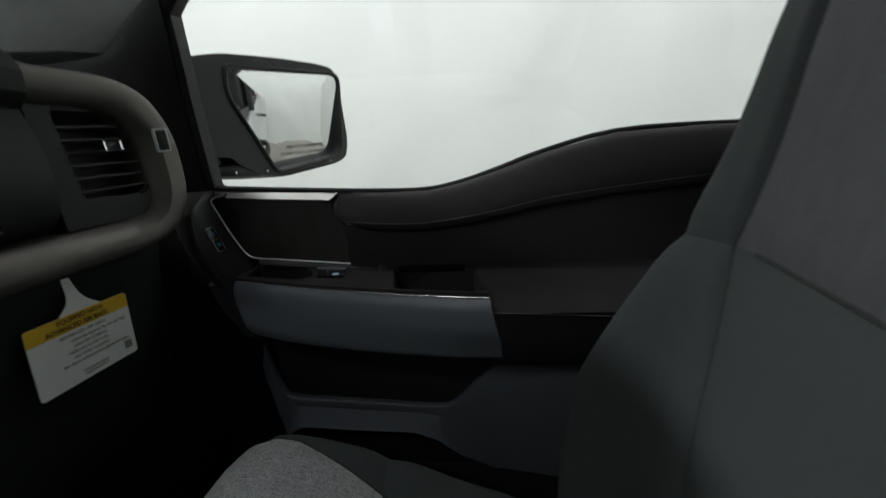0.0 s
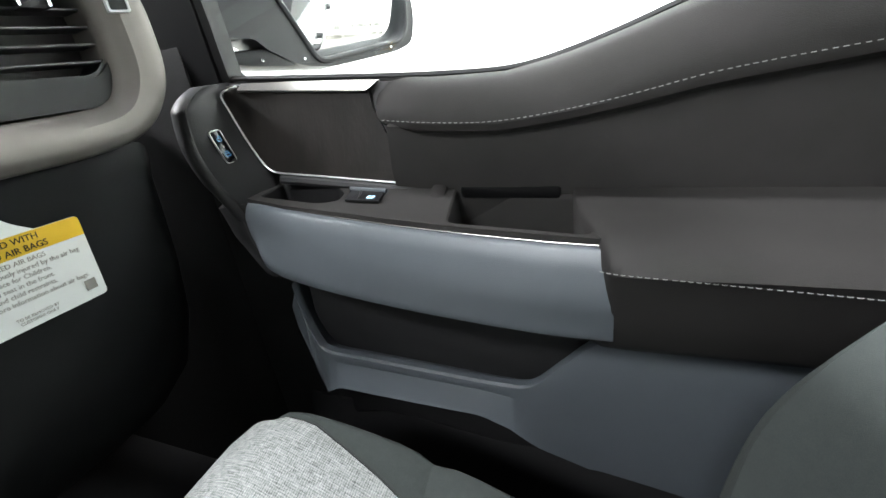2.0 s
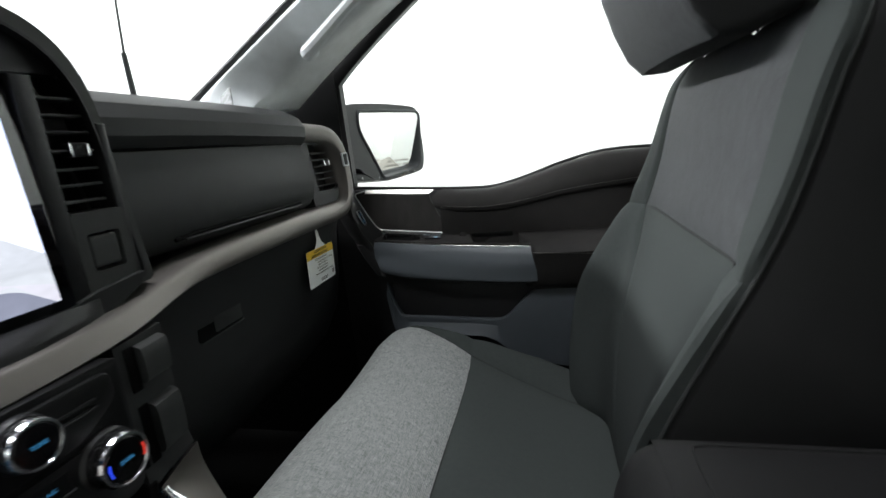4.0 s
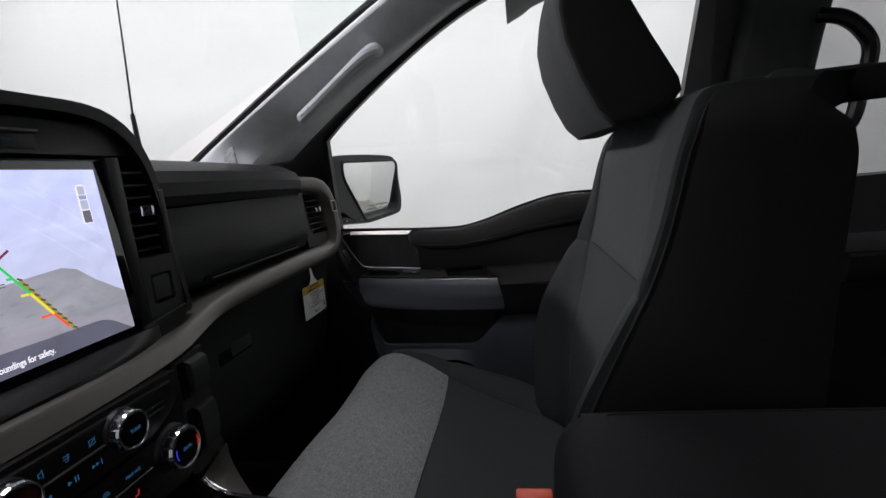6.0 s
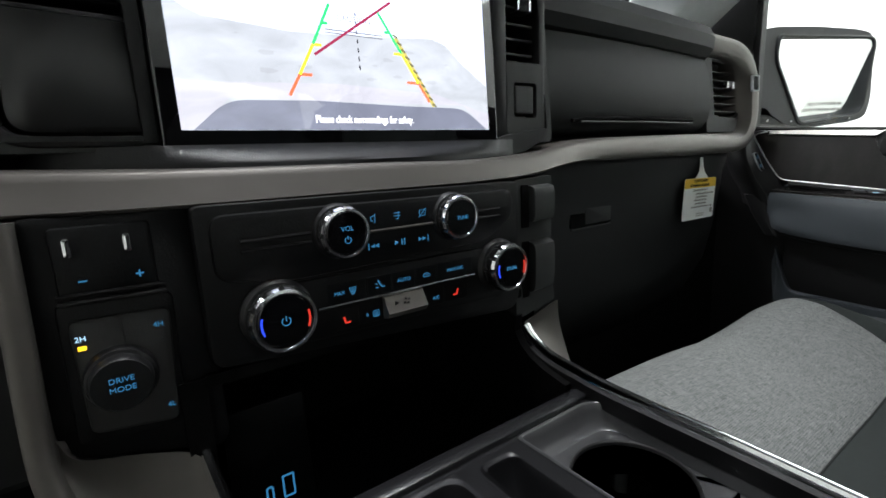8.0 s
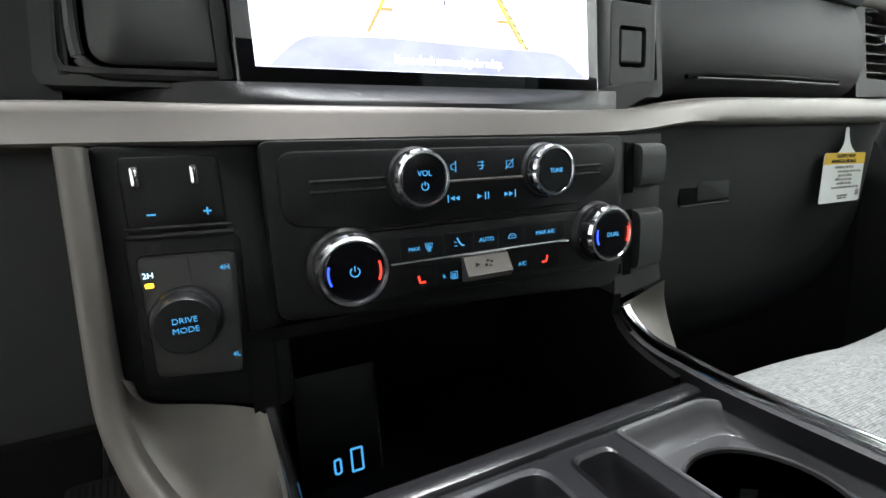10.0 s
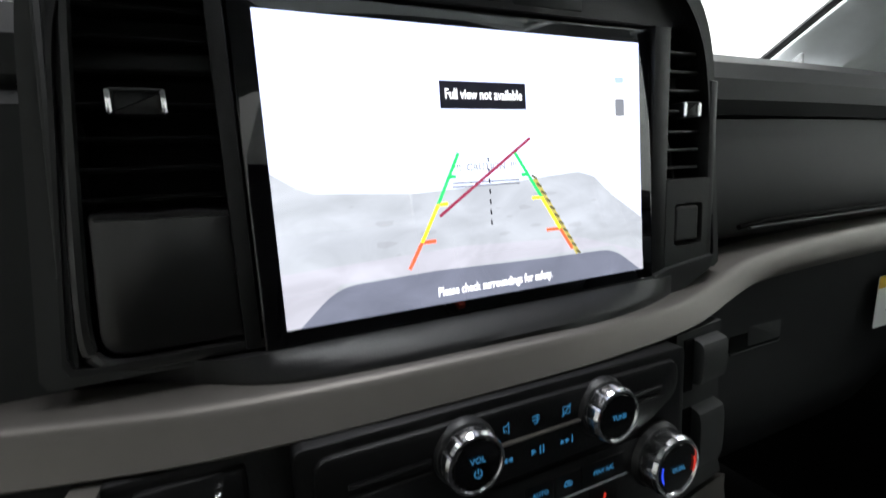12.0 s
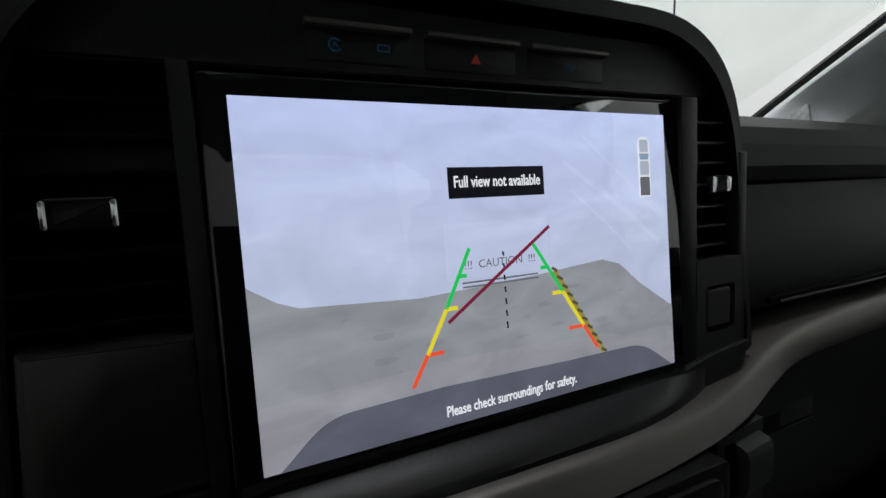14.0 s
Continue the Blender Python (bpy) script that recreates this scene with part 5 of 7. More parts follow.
# concave flare below the wing, running out along the console's side
FLARE = [((0.038, -0.2150, 1.137), (0.046, -0.2200, 1.108)), ((0.031, -0.2080, 1.1185), (0.053, -0.2110, 1.080)), ((0.029, -0.1800, 1.1085), (0.068, -0.1880, 1.035)), ((0.029, -0.1560, 1.0990), (0.088, -0.1660, 0.995)), ((0.034, -0.1460, 1.0900), (0.105, -0.1560, 0.97))]
rings = []
for f in smooth_line([[c for q in r for c in q] for r in FLARE], 5):
    p, q = Vector(list(f)[:3]), Vector(list(f)[3:])
    row = [p.lerp(q, t / 6) + Vector((-0.010, 0.002, -0.004)) * math.sin(math.pi * t / 6) for t in range(7)]
    rings.append(row + [r + Vector((-0.02, 0.004, -0.012)) for r in row[::-1]])
part("satin_corner", loft(rings), "satin", centre_stack, "satin silver flare below the wing", sharp=60)
part("side_wall", box(-0.45, 0.02, -0.226, -0.214, 0.72, 1.25), "dash", centre_stack)
part("side_wall", box(-0.45, 0.016, 0.172, 0.184, 0.72, 1.250), "dash", centre_stack)

# right edge: rubber pads in a grey column
part("column", loft(stations("y", [(0.139, [(-0.02, 1.2520), (0.024, 1.2520), (0.024, 1.20), (0.024, 1.145), (0.024, 1.112), (-0.02, 1.104)]), (0.194, [(-0.02, 1.2535), (0.020, 1.2535), (0.020, 1.20), (0.021, 1.145), (0.025, 1.124), (-0.02, 1.116)])])), "dash_grey", centre_stack, "dark grey side column")
for b0, b1 in ((1.209, 1.2465), (1.138, 1.191)):
    part("pad", loft(rounded_rings(stations("y", [(0.1575, [(0.018, b0), (0.0325, b0 + 0.002), (0.0335, b1 - 0.003), (0.018, b1)]), (0.1880, [(0.016, b0), (0.0300, b0 + 0.002), (0.0310, b1 - 0.003), (0.016, b1)])]))), "dash_grey", centre_stack, "grey rubber pad")
    # black strip paints the shade on the pad's left side
    part("pad_shade", box(0.020, 0.0246, 0.1475, 0.1570, b0 - 0.004, b1), "void", centre_stack, "black strip painting the pad's shaded side")
FOOT_TRIM = [((0.0262, 0.1475, 1.1085), (0.0290, 0.1950, 1.1235)), ((0.0300, 0.1500, 1.1000), (0.0285, 0.1958, 1.1080)), ((0.0365, 0.1515, 1.0930), (0.0320, 0.1960, 1.0920)), ((0.047, 0.1530, 1.0865), (0.040, 0.1955, 1.072)), ((0.063, 0.1542, 1.0805), (0.055, 0.1930, 1.046)), ((0.09, 0.1555, 1.0765), (0.082, 0.1860, 1.012)), ((0.12, 0.1565, 1.073), (0.11, 0.1780, 0.98))]
rings = []
for f in smooth_line([[c for q in r for c in q] for r in FOOT_TRIM], 5):
    p, q = Vector(list(f)[:3]), Vector(list(f)[3:])
    row = [p.lerp(q, t / 6) + Vector((-0.003, 0, -0.002)) * math.sin(math.pi * t / 6) for t in range(7)]
    rings.append(row + [r + Vector((-0.016, 0.006, -0.010)) for r in row[::-1]])
part("foot_trim", loft(rings), "satin", centre_stack, "satin lower trim", sharp=60)

# ---------------------------------------------------------------- centre console
console = thing("centre_console", (0.4, 0, FLOOR_Z), "black centre console with cupholders and chrome edge strips", "console")
TOP = 1.060
part("body", box(-0.15, 1.00, -0.165, 0.165, FLOOR_Z, 0.975, 0.01), "black", console)
part("side_panel", box(-0.10, 1.00, 0.150, 0.166, 0.97, TOP + 0.004, 0.003), "black", console)
part("side_panel", box(0.07, 1.00, -0.166, -0.152, 0.97, TOP + 0.004, 0.003), "black", console)
# floor of the bay, painted near-black for the same shade
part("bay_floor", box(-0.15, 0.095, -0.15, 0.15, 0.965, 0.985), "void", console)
part("front_lip", box(0.090, 0.106, -0.149, 0.149, 0.98, TOP + 0.005, 0.004), "console", console)


def plate_with_holes(holes, mat, label):
    """Top plate of the console: strips round rounded openings, and a raised lip with a wall round each opening."""
    m = plane_at((0, 0, TOP), (1, 0, 0), (0, 1, 0))
    for outer, inner, wall_depth, lip in holes:
        part("top_plate", frame_bm(outer, inner, m @ Matrix.Translation((0, 0, -0.01)), 0.01), mat, console, label)
        c = Vector((sum(p[0] for p in inner) / len(inner), sum(p[1] for p in inner) / len(inner)))
        rings = []
        for k, (s, h) in enumerate(((1.06, 0.0005), (1.03, 0.003), (0.99, 0.002), (0.97, -0.006), (0.92, -wall_depth * 0.7), (0.85, -wall_depth), (0.05, -wall_depth))):
            rings.append([m @ Vector((c.x + (p[0] - c.x) * s, c.y + (p[1] - c.y) * s, h)) for p in inner])
        part("well", loft(rings, caps="last"), lip, console, "moulded opening with a raised lip")


cup_out = rect(0.106, 0.318, 0.050, 0.1495)
cup_in = round_outline([(0.110, 0.056), (0.312, 0.056), (0.312, 0.1475), (0.110, 0.1475)], [0.006, 0.012, 0.02, 0.024], 6)
slot_out, slot_in = rect(0.106, 0.318, 0.000, 0.050), rect(0.121, 0.306, 0.009, 0.038, 0.008)
tray_out, tray_in = rect(0.106, 0.318, -0.149, 0.000), rect(0.116, 0.306, -0.140, -0.010, 0.014)
plate_with_holes([(slot_out, slot_in, 0.03, "console"), (tray_out, tray_in, 0.05, "console")], "console", "black console top")
m = plane_at((0, 0, TOP), (1, 0, 0), (0, 1, 0))
part("top_plate", frame_bm(cup_out, cup_in, m @ Matrix.Translation((0, 0, -0.01)), 0.01), "console", console, "black console top")
GLOSS = material("glossy_dark_plastic", (0.085, 0.086, 0.088), 0.24, vary=0.1, metal=0.3)
part("cup_tray", loft([[m @ Vector((0.211 + (p[0] - 0.211) * s, 0.1015 + (p[1] - 0.1015) * q, h)) for p in cup_in] for s, q, h in ((1.03, 1.03, 0.0005), (1.015, 1.02, 0.0022), (1.0, 1.005, 0.0025), (0.985, 0.995, 0.001), (0.97, 0.988, -0.005), (0.94, 0.982, -0.012), (0.91, 0.98, -0.0165), (0.86, 0.978, -0.018))], caps="none"), GLOSS, console, "glossy dark cupholder tray", sharp=60)
for cx, r, x0, x1 in ((0.178, 0.0432, 0.118, 0.2285), (0.2705, 0.0390, 0.228, 0.306)):
    part("cup_floor", frame_bm(rect(x0, x1, 0.054, 0.150), disc(cx, 0.1015, r, 48), m @ Matrix.Translation((0, 0, -0.024)), 0.006), GLOSS, console, "glossy dark tray floor")
    cup = part("cupholder", lathe((cx, 0.1015, TOP - 0.095), (0, 0, 1), [(r * 1.03, 0.0755), (r * 1.03, 0.0790), (r * 1.01, 0.0805), (r * 0.985, 0.0795), (r * 0.97, 0.076), (r * 0.88, 0.008), (r * 0.84, 0.002), (0.003, 0.0)], 48, "last"), "rubber", console, "deep black cupholder")
    for q in (137, 17, 257):
        o = Vector((cx, 0.1015, TOP - 0.06)) + Vector((math.cos(radians(q)), math.sin(radians(q)), 0)) * (r * 0.90)
        tab = box(-0.006, 0.004, -0.0058, 0.0058, -0.030, 0.034, 0.003)
        tab.transform(Matrix.Translation(o) @ Matrix.Rotation(radians(q), 4, "Z") @ Matrix.Rotation(radians(-6), 4, "Y"))
        part("cup_tab", tab, "tab", cup, "grey spring tab")
part("rear_plate", box(0.318, 0.44, -0.149, 0.149, TOP - 0.03, TOP, 0.004), "black", console)
for s in (1, -1):
    if s > 0:
        LINE = smooth_line([(0.026, 0.149, 1.106), (0.033, 0.150, 1.096), (0.045, 0.151, 1.087), (0.062, 0.151, 1.0815), (0.09, 0.151, 1.078), (0.13, 0.151, 1.0745), (0.22, 0.152, 1.0725), (0.33, 0.156, 1.066), (0.43, 0.160, 1.060)], 5)
    else:
        LINE = smooth_line([(0.020, -0.1470, 1.0965), (0.033, -0.1460, 1.0905), (0.048, -0.1448, 1.0860), (0.072, -0.1435, 1.0825), (0.10, -0.1430, 1.0800), (0.14, -0.1440, 1.0770), (0.22, -0.1490, 1.0725), (0.33, -0.1555, 1.066), (0.43, -0.160, 1.060)], 5)
    part("chrome_strip", sweep(LINE, [(-0.0035, -0.004), (0.0015, -0.004), (0.0045, -0.0025), (0.0052, 0.0), (0.0045, 0.0025), (0.0015, 0.004), (-0.0035, 0.004)], (0, 0, 1)), "chrome", console, "polished chrome edge strip")
    part("strip_base", sweep(LINE[8 if s > 0 else 22:], [(-0.018, -0.0075), (-0.004, -0.0075), (-0.002, -0.005), (-0.002, 0.005), (-0.004, 0.0075), (-0.018, 0.0075)], (0, 0, 1)), "black", console)

armrest = thing("armrest", (0.6, 0, 0.98), "dark cloth armrest lid on the centre console", "armrest")
ARM = [(-0.185, 0.98), (-0.190, 1.06), (-0.190, 1.120), (-0.186, 1.140), (-0.176, 1.152), (-0.155, 1.159), (-0.10, 1.163), (0.10, 1.163), (0.155, 1.159), (0.176, 1.152), (0.186, 1.140), (0.190, 1.120), (0.190, 1.06), (0.185, 0.98)]
ARM = [(y, z + 0.012 if z > 1.0 else z) for y, z in ARM]
arm_rows = [(x, [(y * k, 0.98 + (z - 0.98) * h) for y, z in ARM]) for x, k, h in ((0.420, 0.74, 0.72), (0.4235, 0.84, 0.84), (0.431, 0.91, 0.915), (0.442, 0.962, 0.962), (0.457, 0.99, 0.99), (0.475, 1.0, 1.0), (0.70, 1.0, 1.0), (0.98, 1.0, 1.0))]
part("lid", loft(stations("x", arm_rows, 4)), "arm", armrest, sharp=60)
part("piping", tube(smooth_line([(0.475, 0.10, 1.1745), (0.476, 0.150, 1.1715), (0.484, 0.164, 1.1685), (0.52, 0.166, 1.1680), (0.70, 0.166, 1.1680), (0.95, 0.166, 1.1680)], 6), 0.0012, 6), "seat_dark", armrest, "dark piping")

buckle = thing("belt_buckle", (0.40, 0.205, 0.95), "dark seat belt buckle with a red button", "buckle")
part("shell", box(0.375, 0.425, 0.190, 0.214, 0.92, 1.042, 0.006), "black", buckle)
part("button", box(0.379, 0.421, 0.1935, 0.2105, 1.038, 1.052, 0.003), "red_plastic", buckle, "red release button")

# ---------------------------------------------------------------- passenger seat
seat = thing("passenger_seat", (0.35, 0.42, FLOOR_Z), "grey-green cloth front seat with a light melange cushion insert", "car seat")
YC = 0.425
CUSH = smooth_line([(0.10, 0.72), (0.045, 0.79), (0.012, 0.86), (0.004, 0.915), (0.014, 0.966), (0.048, 0.995), (0.094, 1.004), (0.150, 0.989), (0.228, 0.960), (0.30, 0.932), (0.38, 0.906), (0.46, 0.888), (0.56, 0.875)], 6)


def cushion(u, v):
    """Point of the cushion's skin: u along the front-to-back line, v from -1 (console side) to 1 (door side)."""
    k = min(max(u, 0), 1) * (len(CUSH) - 1)
    i = min(int(k), len(CUSH) - 2)
    p = CUSH[i].lerp(CUSH[i + 1], k - i)
    rear = min(1.0, max(0.0, (u - 0.42) / 0.25))
    w = 0.284 + (0.022 * rear if v > 0 else 0.0) - 0.03 * max(0, 1 - u * 3.2)
    a = abs(v)
    soft = 0.80 + 0.04 * rear
    side = max(0, a - soft) / (1 - soft)
    y = YC + math.copysign(w * min(a, soft) / soft * 0.93 + w * 0.07 * math.sin(side * math.pi / 2), v)
    lift = (0.030 + 0.014 * rear) * math.exp(-((a - 0.86) / (0.28 - 0.12 * rear)) ** 2) * min(1, max(0, (u - 0.30) / 0.2)) * (1 - 0.7 * min(1, max(0, (u - 0.82) / 0.15)))
    drop = 0.085 * (1 - math.cos(side * math.pi / 2)) + 0.010 * max(0, a - 0.3) ** 2 * max(0, 1 - u * 1.6)
    lift += 0.012 * max(0.0, 1 - ((v + 0.35) / 0.6) ** 2) * max(0.0, 1 - ((u - 0.45) / 0.3) ** 2)
    fx = 0.010 * a ** 3 * max(0, 1 - u * 2.2)
    return Vector((p.x + fx, y, p.y + lift - drop - 0.036 * (y - YC - 0.07) * max(0.0, 1 - u)))


def back(u, v):
    """Point of the backrest's front: u from foot to top, v across."""
    line = BACK
    k = min(max(u, 0), 1) * (len(line) - 1)
    i = min(int(k), len(line) - 2)
    p = line[i].lerp(line[i + 1], k - i)
    z = p.y
    w = 0.230 - 0.006 * max(0, (z - 1.10) / 0.37) - 0.05 * max(0, (z - 1.435) / 0.05) ** 2
    w += (0.012 if v < 0 else 0.038) * math.exp(-((z - 1.09) / 0.16) ** 2)
    a = abs(v)
    side = max(0, a - 0.86) / 0.14
    y = YC + 0.018 + math.copysign(w * min(a, 0.86) / 0.86 * 0.94 + w * 0.06 * math.sin(side * math.pi / 2), v)
    bol = (0.050 if v < 0 else 0.058) * math.exp(-((a - 0.85) / 0.15) ** 2) * (math.exp(-((z - 1.10) / (0.17 if v < 0 else 0.175)) ** 2) if z > 1.10 else 1.0)
    sink = 0.10 * (1 - math.cos(side * math.pi / 2)) + 0.015 * a ** 2 * max(0, (z - 1.25) / 0.2)
    return Vector((p.x - bol + sink, y, z))


BACK = smooth_line([(0.475, 0.88), (0.474, 0.95), (0.480, 1.03), (0.494, 1.11), (0.517, 1.19), (0.540, 1.27), (0.553, 1.34), (0.563, 1.41), (0.576, 1.453), (0.599, 1.480), (0.640, 1.491), (0.700, 1.486)], 6)


def patch(surf, corners, nu, nv, depth=0.014, puff=0.006):
    """A padded panel on a curved skin: corners as (u, v) of its four corners, its edges sunk into the seams."""
    (a, b, c, d) = [Vector(q) for q in corners]
    top, bot = [], []
    for i in range(nu + 1):
        for j in range(nv + 1):
            s, t = i / nu, j / nv
            q = (a.lerp(b, s)).lerp(d.lerp(c, s), t)
            p = surf(q.x, q.y)
            e = 0.004
            n = (surf(q.x + e, q.y) - surf(q.x - e, q.y)).cross(surf(q.x, q.y + e) - surf(q.x, q.y - e)).normalized()
            edge = min(s, 1 - s) * nu, min(t, 1 - t) * nv
            k = min(1.0, min(edge) / 2.0)
            top.append(p + n * (puff * (1 - (1 - k) ** 2) - 0.0045))
            bot.append(p - n * depth)
    bm = bmesh.new()
    tv, bv = [bm.verts.new(p) for p in top], [bm.verts.new(p) for p in bot]
    idx = lambda i, j: i * (nv + 1) + j
    for i in range(nu):
        for j in range(nv):
            q = (idx(i, j), idx(i + 1, j), idx(i + 1, j + 1), idx(i, j + 1))
            bm.faces.new([tv[k] for k in q])
            bm.faces.new([bv[k] for k in q][::-1])
    rim = [idx(i, 0) for i in range(nu)] + [idx(nu, j) for j in range(nv)] + [idx(i, nv) for i in range(nu, 0, -1)] + [idx(0, j) for j in range(nv, 0, -1)]
    for k in range(len(rim)):
        p, q = rim[k], rim[(k + 1) % len(rim)]
        bm.faces.new((tv[p], bv[p], bv[q], tv[q]))
    return bm


US = 0.668  # the cross seam on the cushion
VI = 0.735
def insert_edge(u):
    """How far out the light insert reaches: nearly the whole front, narrowing to the cross seam."""
    return VI + (0.925 - VI) * (1 - min(1.0, max(0.0, u / US)) ** 3) if u < US else VI + (0.60 - VI) * (u - US) / (1 - US)


inner = lambda u, v: cushion(u, v * insert_edge(u))
part("cushion_insert", patch(inner, [(0.0, -1), (US, -1), (US, 1), (0.0, 1)], 40, 30), "melange", seat, "light grey melange cloth insert")
part("cushion_centre", patch(inner, [(US, -1), (1.0, -1), (1.0, 1), (US, 1)], 16, 30), "seat", seat, "grey-green cloth cushion centre")
for s in (-1, 1):
    outer = lambda u, v, s=s: cushion(u, s * (insert_edge(u) + (1 - insert_edge(u)) * v * s))
    for u0, u1, n in ((0.0, US, 40), (US, 1.0, 16)):
        c = [(u0, 0.0), (u1, 0.0), (u1, s * 1.0), (u0, s * 1.0)]
        part("cushion_bolster", patch(outer, c if s > 0 else [c[i] for i in (3, 2, 1, 0)], n, 12), "seat", seat)
part("cushion_base", loft(rounded_rings(stations("x", [(0.06, [(YC - 0.24, 0.72), (YC - 0.245, 0.90), (YC + 0.245, 0.90), (YC + 0.24, 0.72)]), (0.56, [(YC - 0.262, 0.72), (YC - 0.268, 0.84), (YC + 0.268, 0.84), (YC + 0.262, 0.72)])]))), "seat_dark", seat, "dark cushion side")
part("seat_frame", box(0.10, 0.56, YC - 0.20, YC + 0.20, FLOOR_Z, 0.73, 0.01), "black", seat, "black seat frame")
ZS = 0.455  # the cross seam on the backrest
VB, VE = 0.67, 0.90  # the panel's edge and the bolster's outer edge
part("back_lower", patch(back, [(0.0, -0.05), (ZS, -VB), (ZS, VB), (0.0, 0.05)], 24, 24), "seat", seat, "grey-green cloth backrest")
part("back_upper", patch(back, [(ZS, -VB), (1.0, -VB), (1.0, VB), (ZS, VB)], 28, 24), "upper_seat", seat, "grey cloth upper backrest")
for s in (-1, 1):
    for u0, u1, v0, n in ((0.0, ZS, 0.05, 26), (ZS, 1.0, VB, 30)):
        c = [(u0, s * v0), (u1, s * VB), (u1, s * VE), (u0, s * VE)]
        part("back_bolster", patch(back, c if s > 0 else [c[i] for i in (3, 2, 1, 0)], n, 14), "seat", seat)


def seam(surf, pts, r=0.0011):
    """A sewn seam: a dark thread line lying in the groove between two panels."""
    line = []
    for (a, b), (c, d) in zip(pts, pts[1:]):
        for k in range(16):
            t = k / 16
            u, v = a + (c - a) * t, b + (d - b) * t
            e = 0.004
            n = (surf(u + e, v) - surf(u - e, v)).cross(surf(u, v + e) - surf(u, v - e)).normalized()
            line.append(surf(u, v) + n * -0.0042)
    return part("seam", tube(line, r, 6), "seam", seat, "dark sewn seam")


for s in (-1, 1):
    seam(inner, [(0.05, s), (US, s), (0.99, s)])
    seam(back, [(0.05, s * 0.118), (ZS, s * VB), (0.97, s * VB)])
    seam(back, [(0.05, s * VE), (ZS, s * VE), (0.97, s * VE)], 0.0018)
seam(inner, [(US, -1), (US, 1)])
seam(back, [(ZS, -VB), (ZS, VB)], 0.0016)


def back_shell():
    rings = []
    for i in range(55):
        u = i / 54
        front = [back(u, v) + Vector((0.014 if abs(v) < 0.905 else 0.0, 0, 0)) for v in (-1, -0.985, -0.97, -0.95, -0.93, -0.91, -0.90, -0.86, -0.75, -0.6, -0.3, 0, 0.3, 0.6, 0.75, 0.86, 0.90, 0.91, 0.93, 0.95, 0.97, 0.985, 1)]
        z = front[0].z
        xr = 0.665 + 0.12 * (z - 0.9) - 0.02 * max(0, (z - 1.40) / 0.08)
        rear = [Vector((max(xr, p.x + 0.01) + 0.02 * (1 - ((p.y - YC) / 0.27) ** 2), YC + (p.y - YC) * 0.98, p.z - 0.03 * max(0, (z - 1.42) / 0.06))) for p in front[::-1]]
        rings.append(front + rear)
    return loft(rings)


part("back_shell", back_shell(), "seat_dark", seat, "charcoal cloth backrest sides and rear")
# headrest: a wedge, deep at its foot and thin at its top, with a lighter front cover
YH = 0.443
HEAD_FRONT = [(0.512, 1.682), (0.490, 1.664), (0.474, 1.632), (0.469, 1.598), (0.474, 1.560), (0.490, 1.515), (0.508, 1.478), (0.528, 1.458)]
HEAD_REST = [(0.555, 1.458), (0.590, 1.472), (0.603, 1.488), (0.600, 1.502), (0.572, 1.552), (0.545, 1.604), (0.530, 1.660)]


def head_ring(y, k, bulge):
    """One section of the headrest: k draws it in towards its middle, bulge pushes its front forwards."""
    pts = [(x - bulge, z) for x, z in HEAD_FRONT] + HEAD_REST
    return (y, [(0.532 + (x - 0.532) * k, 1.56 + (z - 1.56) * k) for x, z in pts])


head_rows = [head_ring(YH + d, k, b) for d, k, b in ((-0.150, 0.80, 0.0), (-0.149, 0.93, 0.0), (-0.142, 0.985, 0.0), (-0.12, 1.0, 0.003), (-0.06, 1.0, 0.009), (0.06, 1.0, 0.009), (0.12, 1.0, 0.003), (0.142, 0.985, 0.0), (0.149, 0.93, 0.0), (0.150, 0.80, 0.0))]
headrest = part("headrest", loft(stations("y", head_rows, 4)), "seat_dark", seat, "charcoal cloth headrest", sharp=60)
cover_rings = []
for ring in stations("y", [head_ring(YH + d, k, b) for d, k, b in ((-0.146, 0.965, 0.0), (-0.14, 0.995, 0.002), (-0.12, 1.0, 0.005), (-0.06, 1.0, 0.011), (0.06, 1.0, 0.011), (0.12, 1.0, 0.005), (0.14, 0.995, 0.002), (0.146, 0.965, 0.0))], 5):
    face = [Vector(p) for p in ring[:len(HEAD_FRONT)]]
    cover_rings.append(face + [p + Vector((0.014, 0, 0.004)) for p in face[::-1]])
part("front_cover", loft(cover_rings), "upper_seat", headrest, "grey cloth front of the headrest", sharp=60)
for s in (-1, 1):
    part("headrest_post", tube([(0.60, YH + s * 0.07, 1.45), (0.565, YH + s * 0.07, 1.52)], 0.007, 10), "chrome", seat, "steel headrest post")

# ---------------------------------------------------------------- passenger door
door = thing("passenger_door", (0.4, 0.9, FLOOR_Z), "dark vinyl front passenger door with slate grey armrest trim", "car door")
SILL = [(-0.115, 1.310), (-0.06, 1.304), (0.05, 1.296), (0.13, 1.290), (0.20, 1.286), (0.262, 1.285), (0.31, 1.293), (0.36, 1.307), (0.42, 1.326), (0.51, 1.345), (0.62, 1.346), (0.75, 1.340), (0.87, 1.335)]
STITCH = [(-0.115, 1.268), (-0.06, 1.262), (0.05, 1.256), (0.13, 1.254), (0.20, 1.247), (0.262, 1.244), (0.31, 1.249), (0.36, 1.257), (0.42, 1.269), (0.51, 1.280), (0.62, 1.288), (0.75, 1.299), (0.87, 1.299)]


def along(line, x):
    for (a, p), (b, q) in zip(line, line[1:]):
        if x <= b:
            return p + (q - p) * max(0, (x - a) / (b - a))
    return line[-1][1]


XS = [-0.115 + k * 0.0197 for k in range(51)]
rings = []
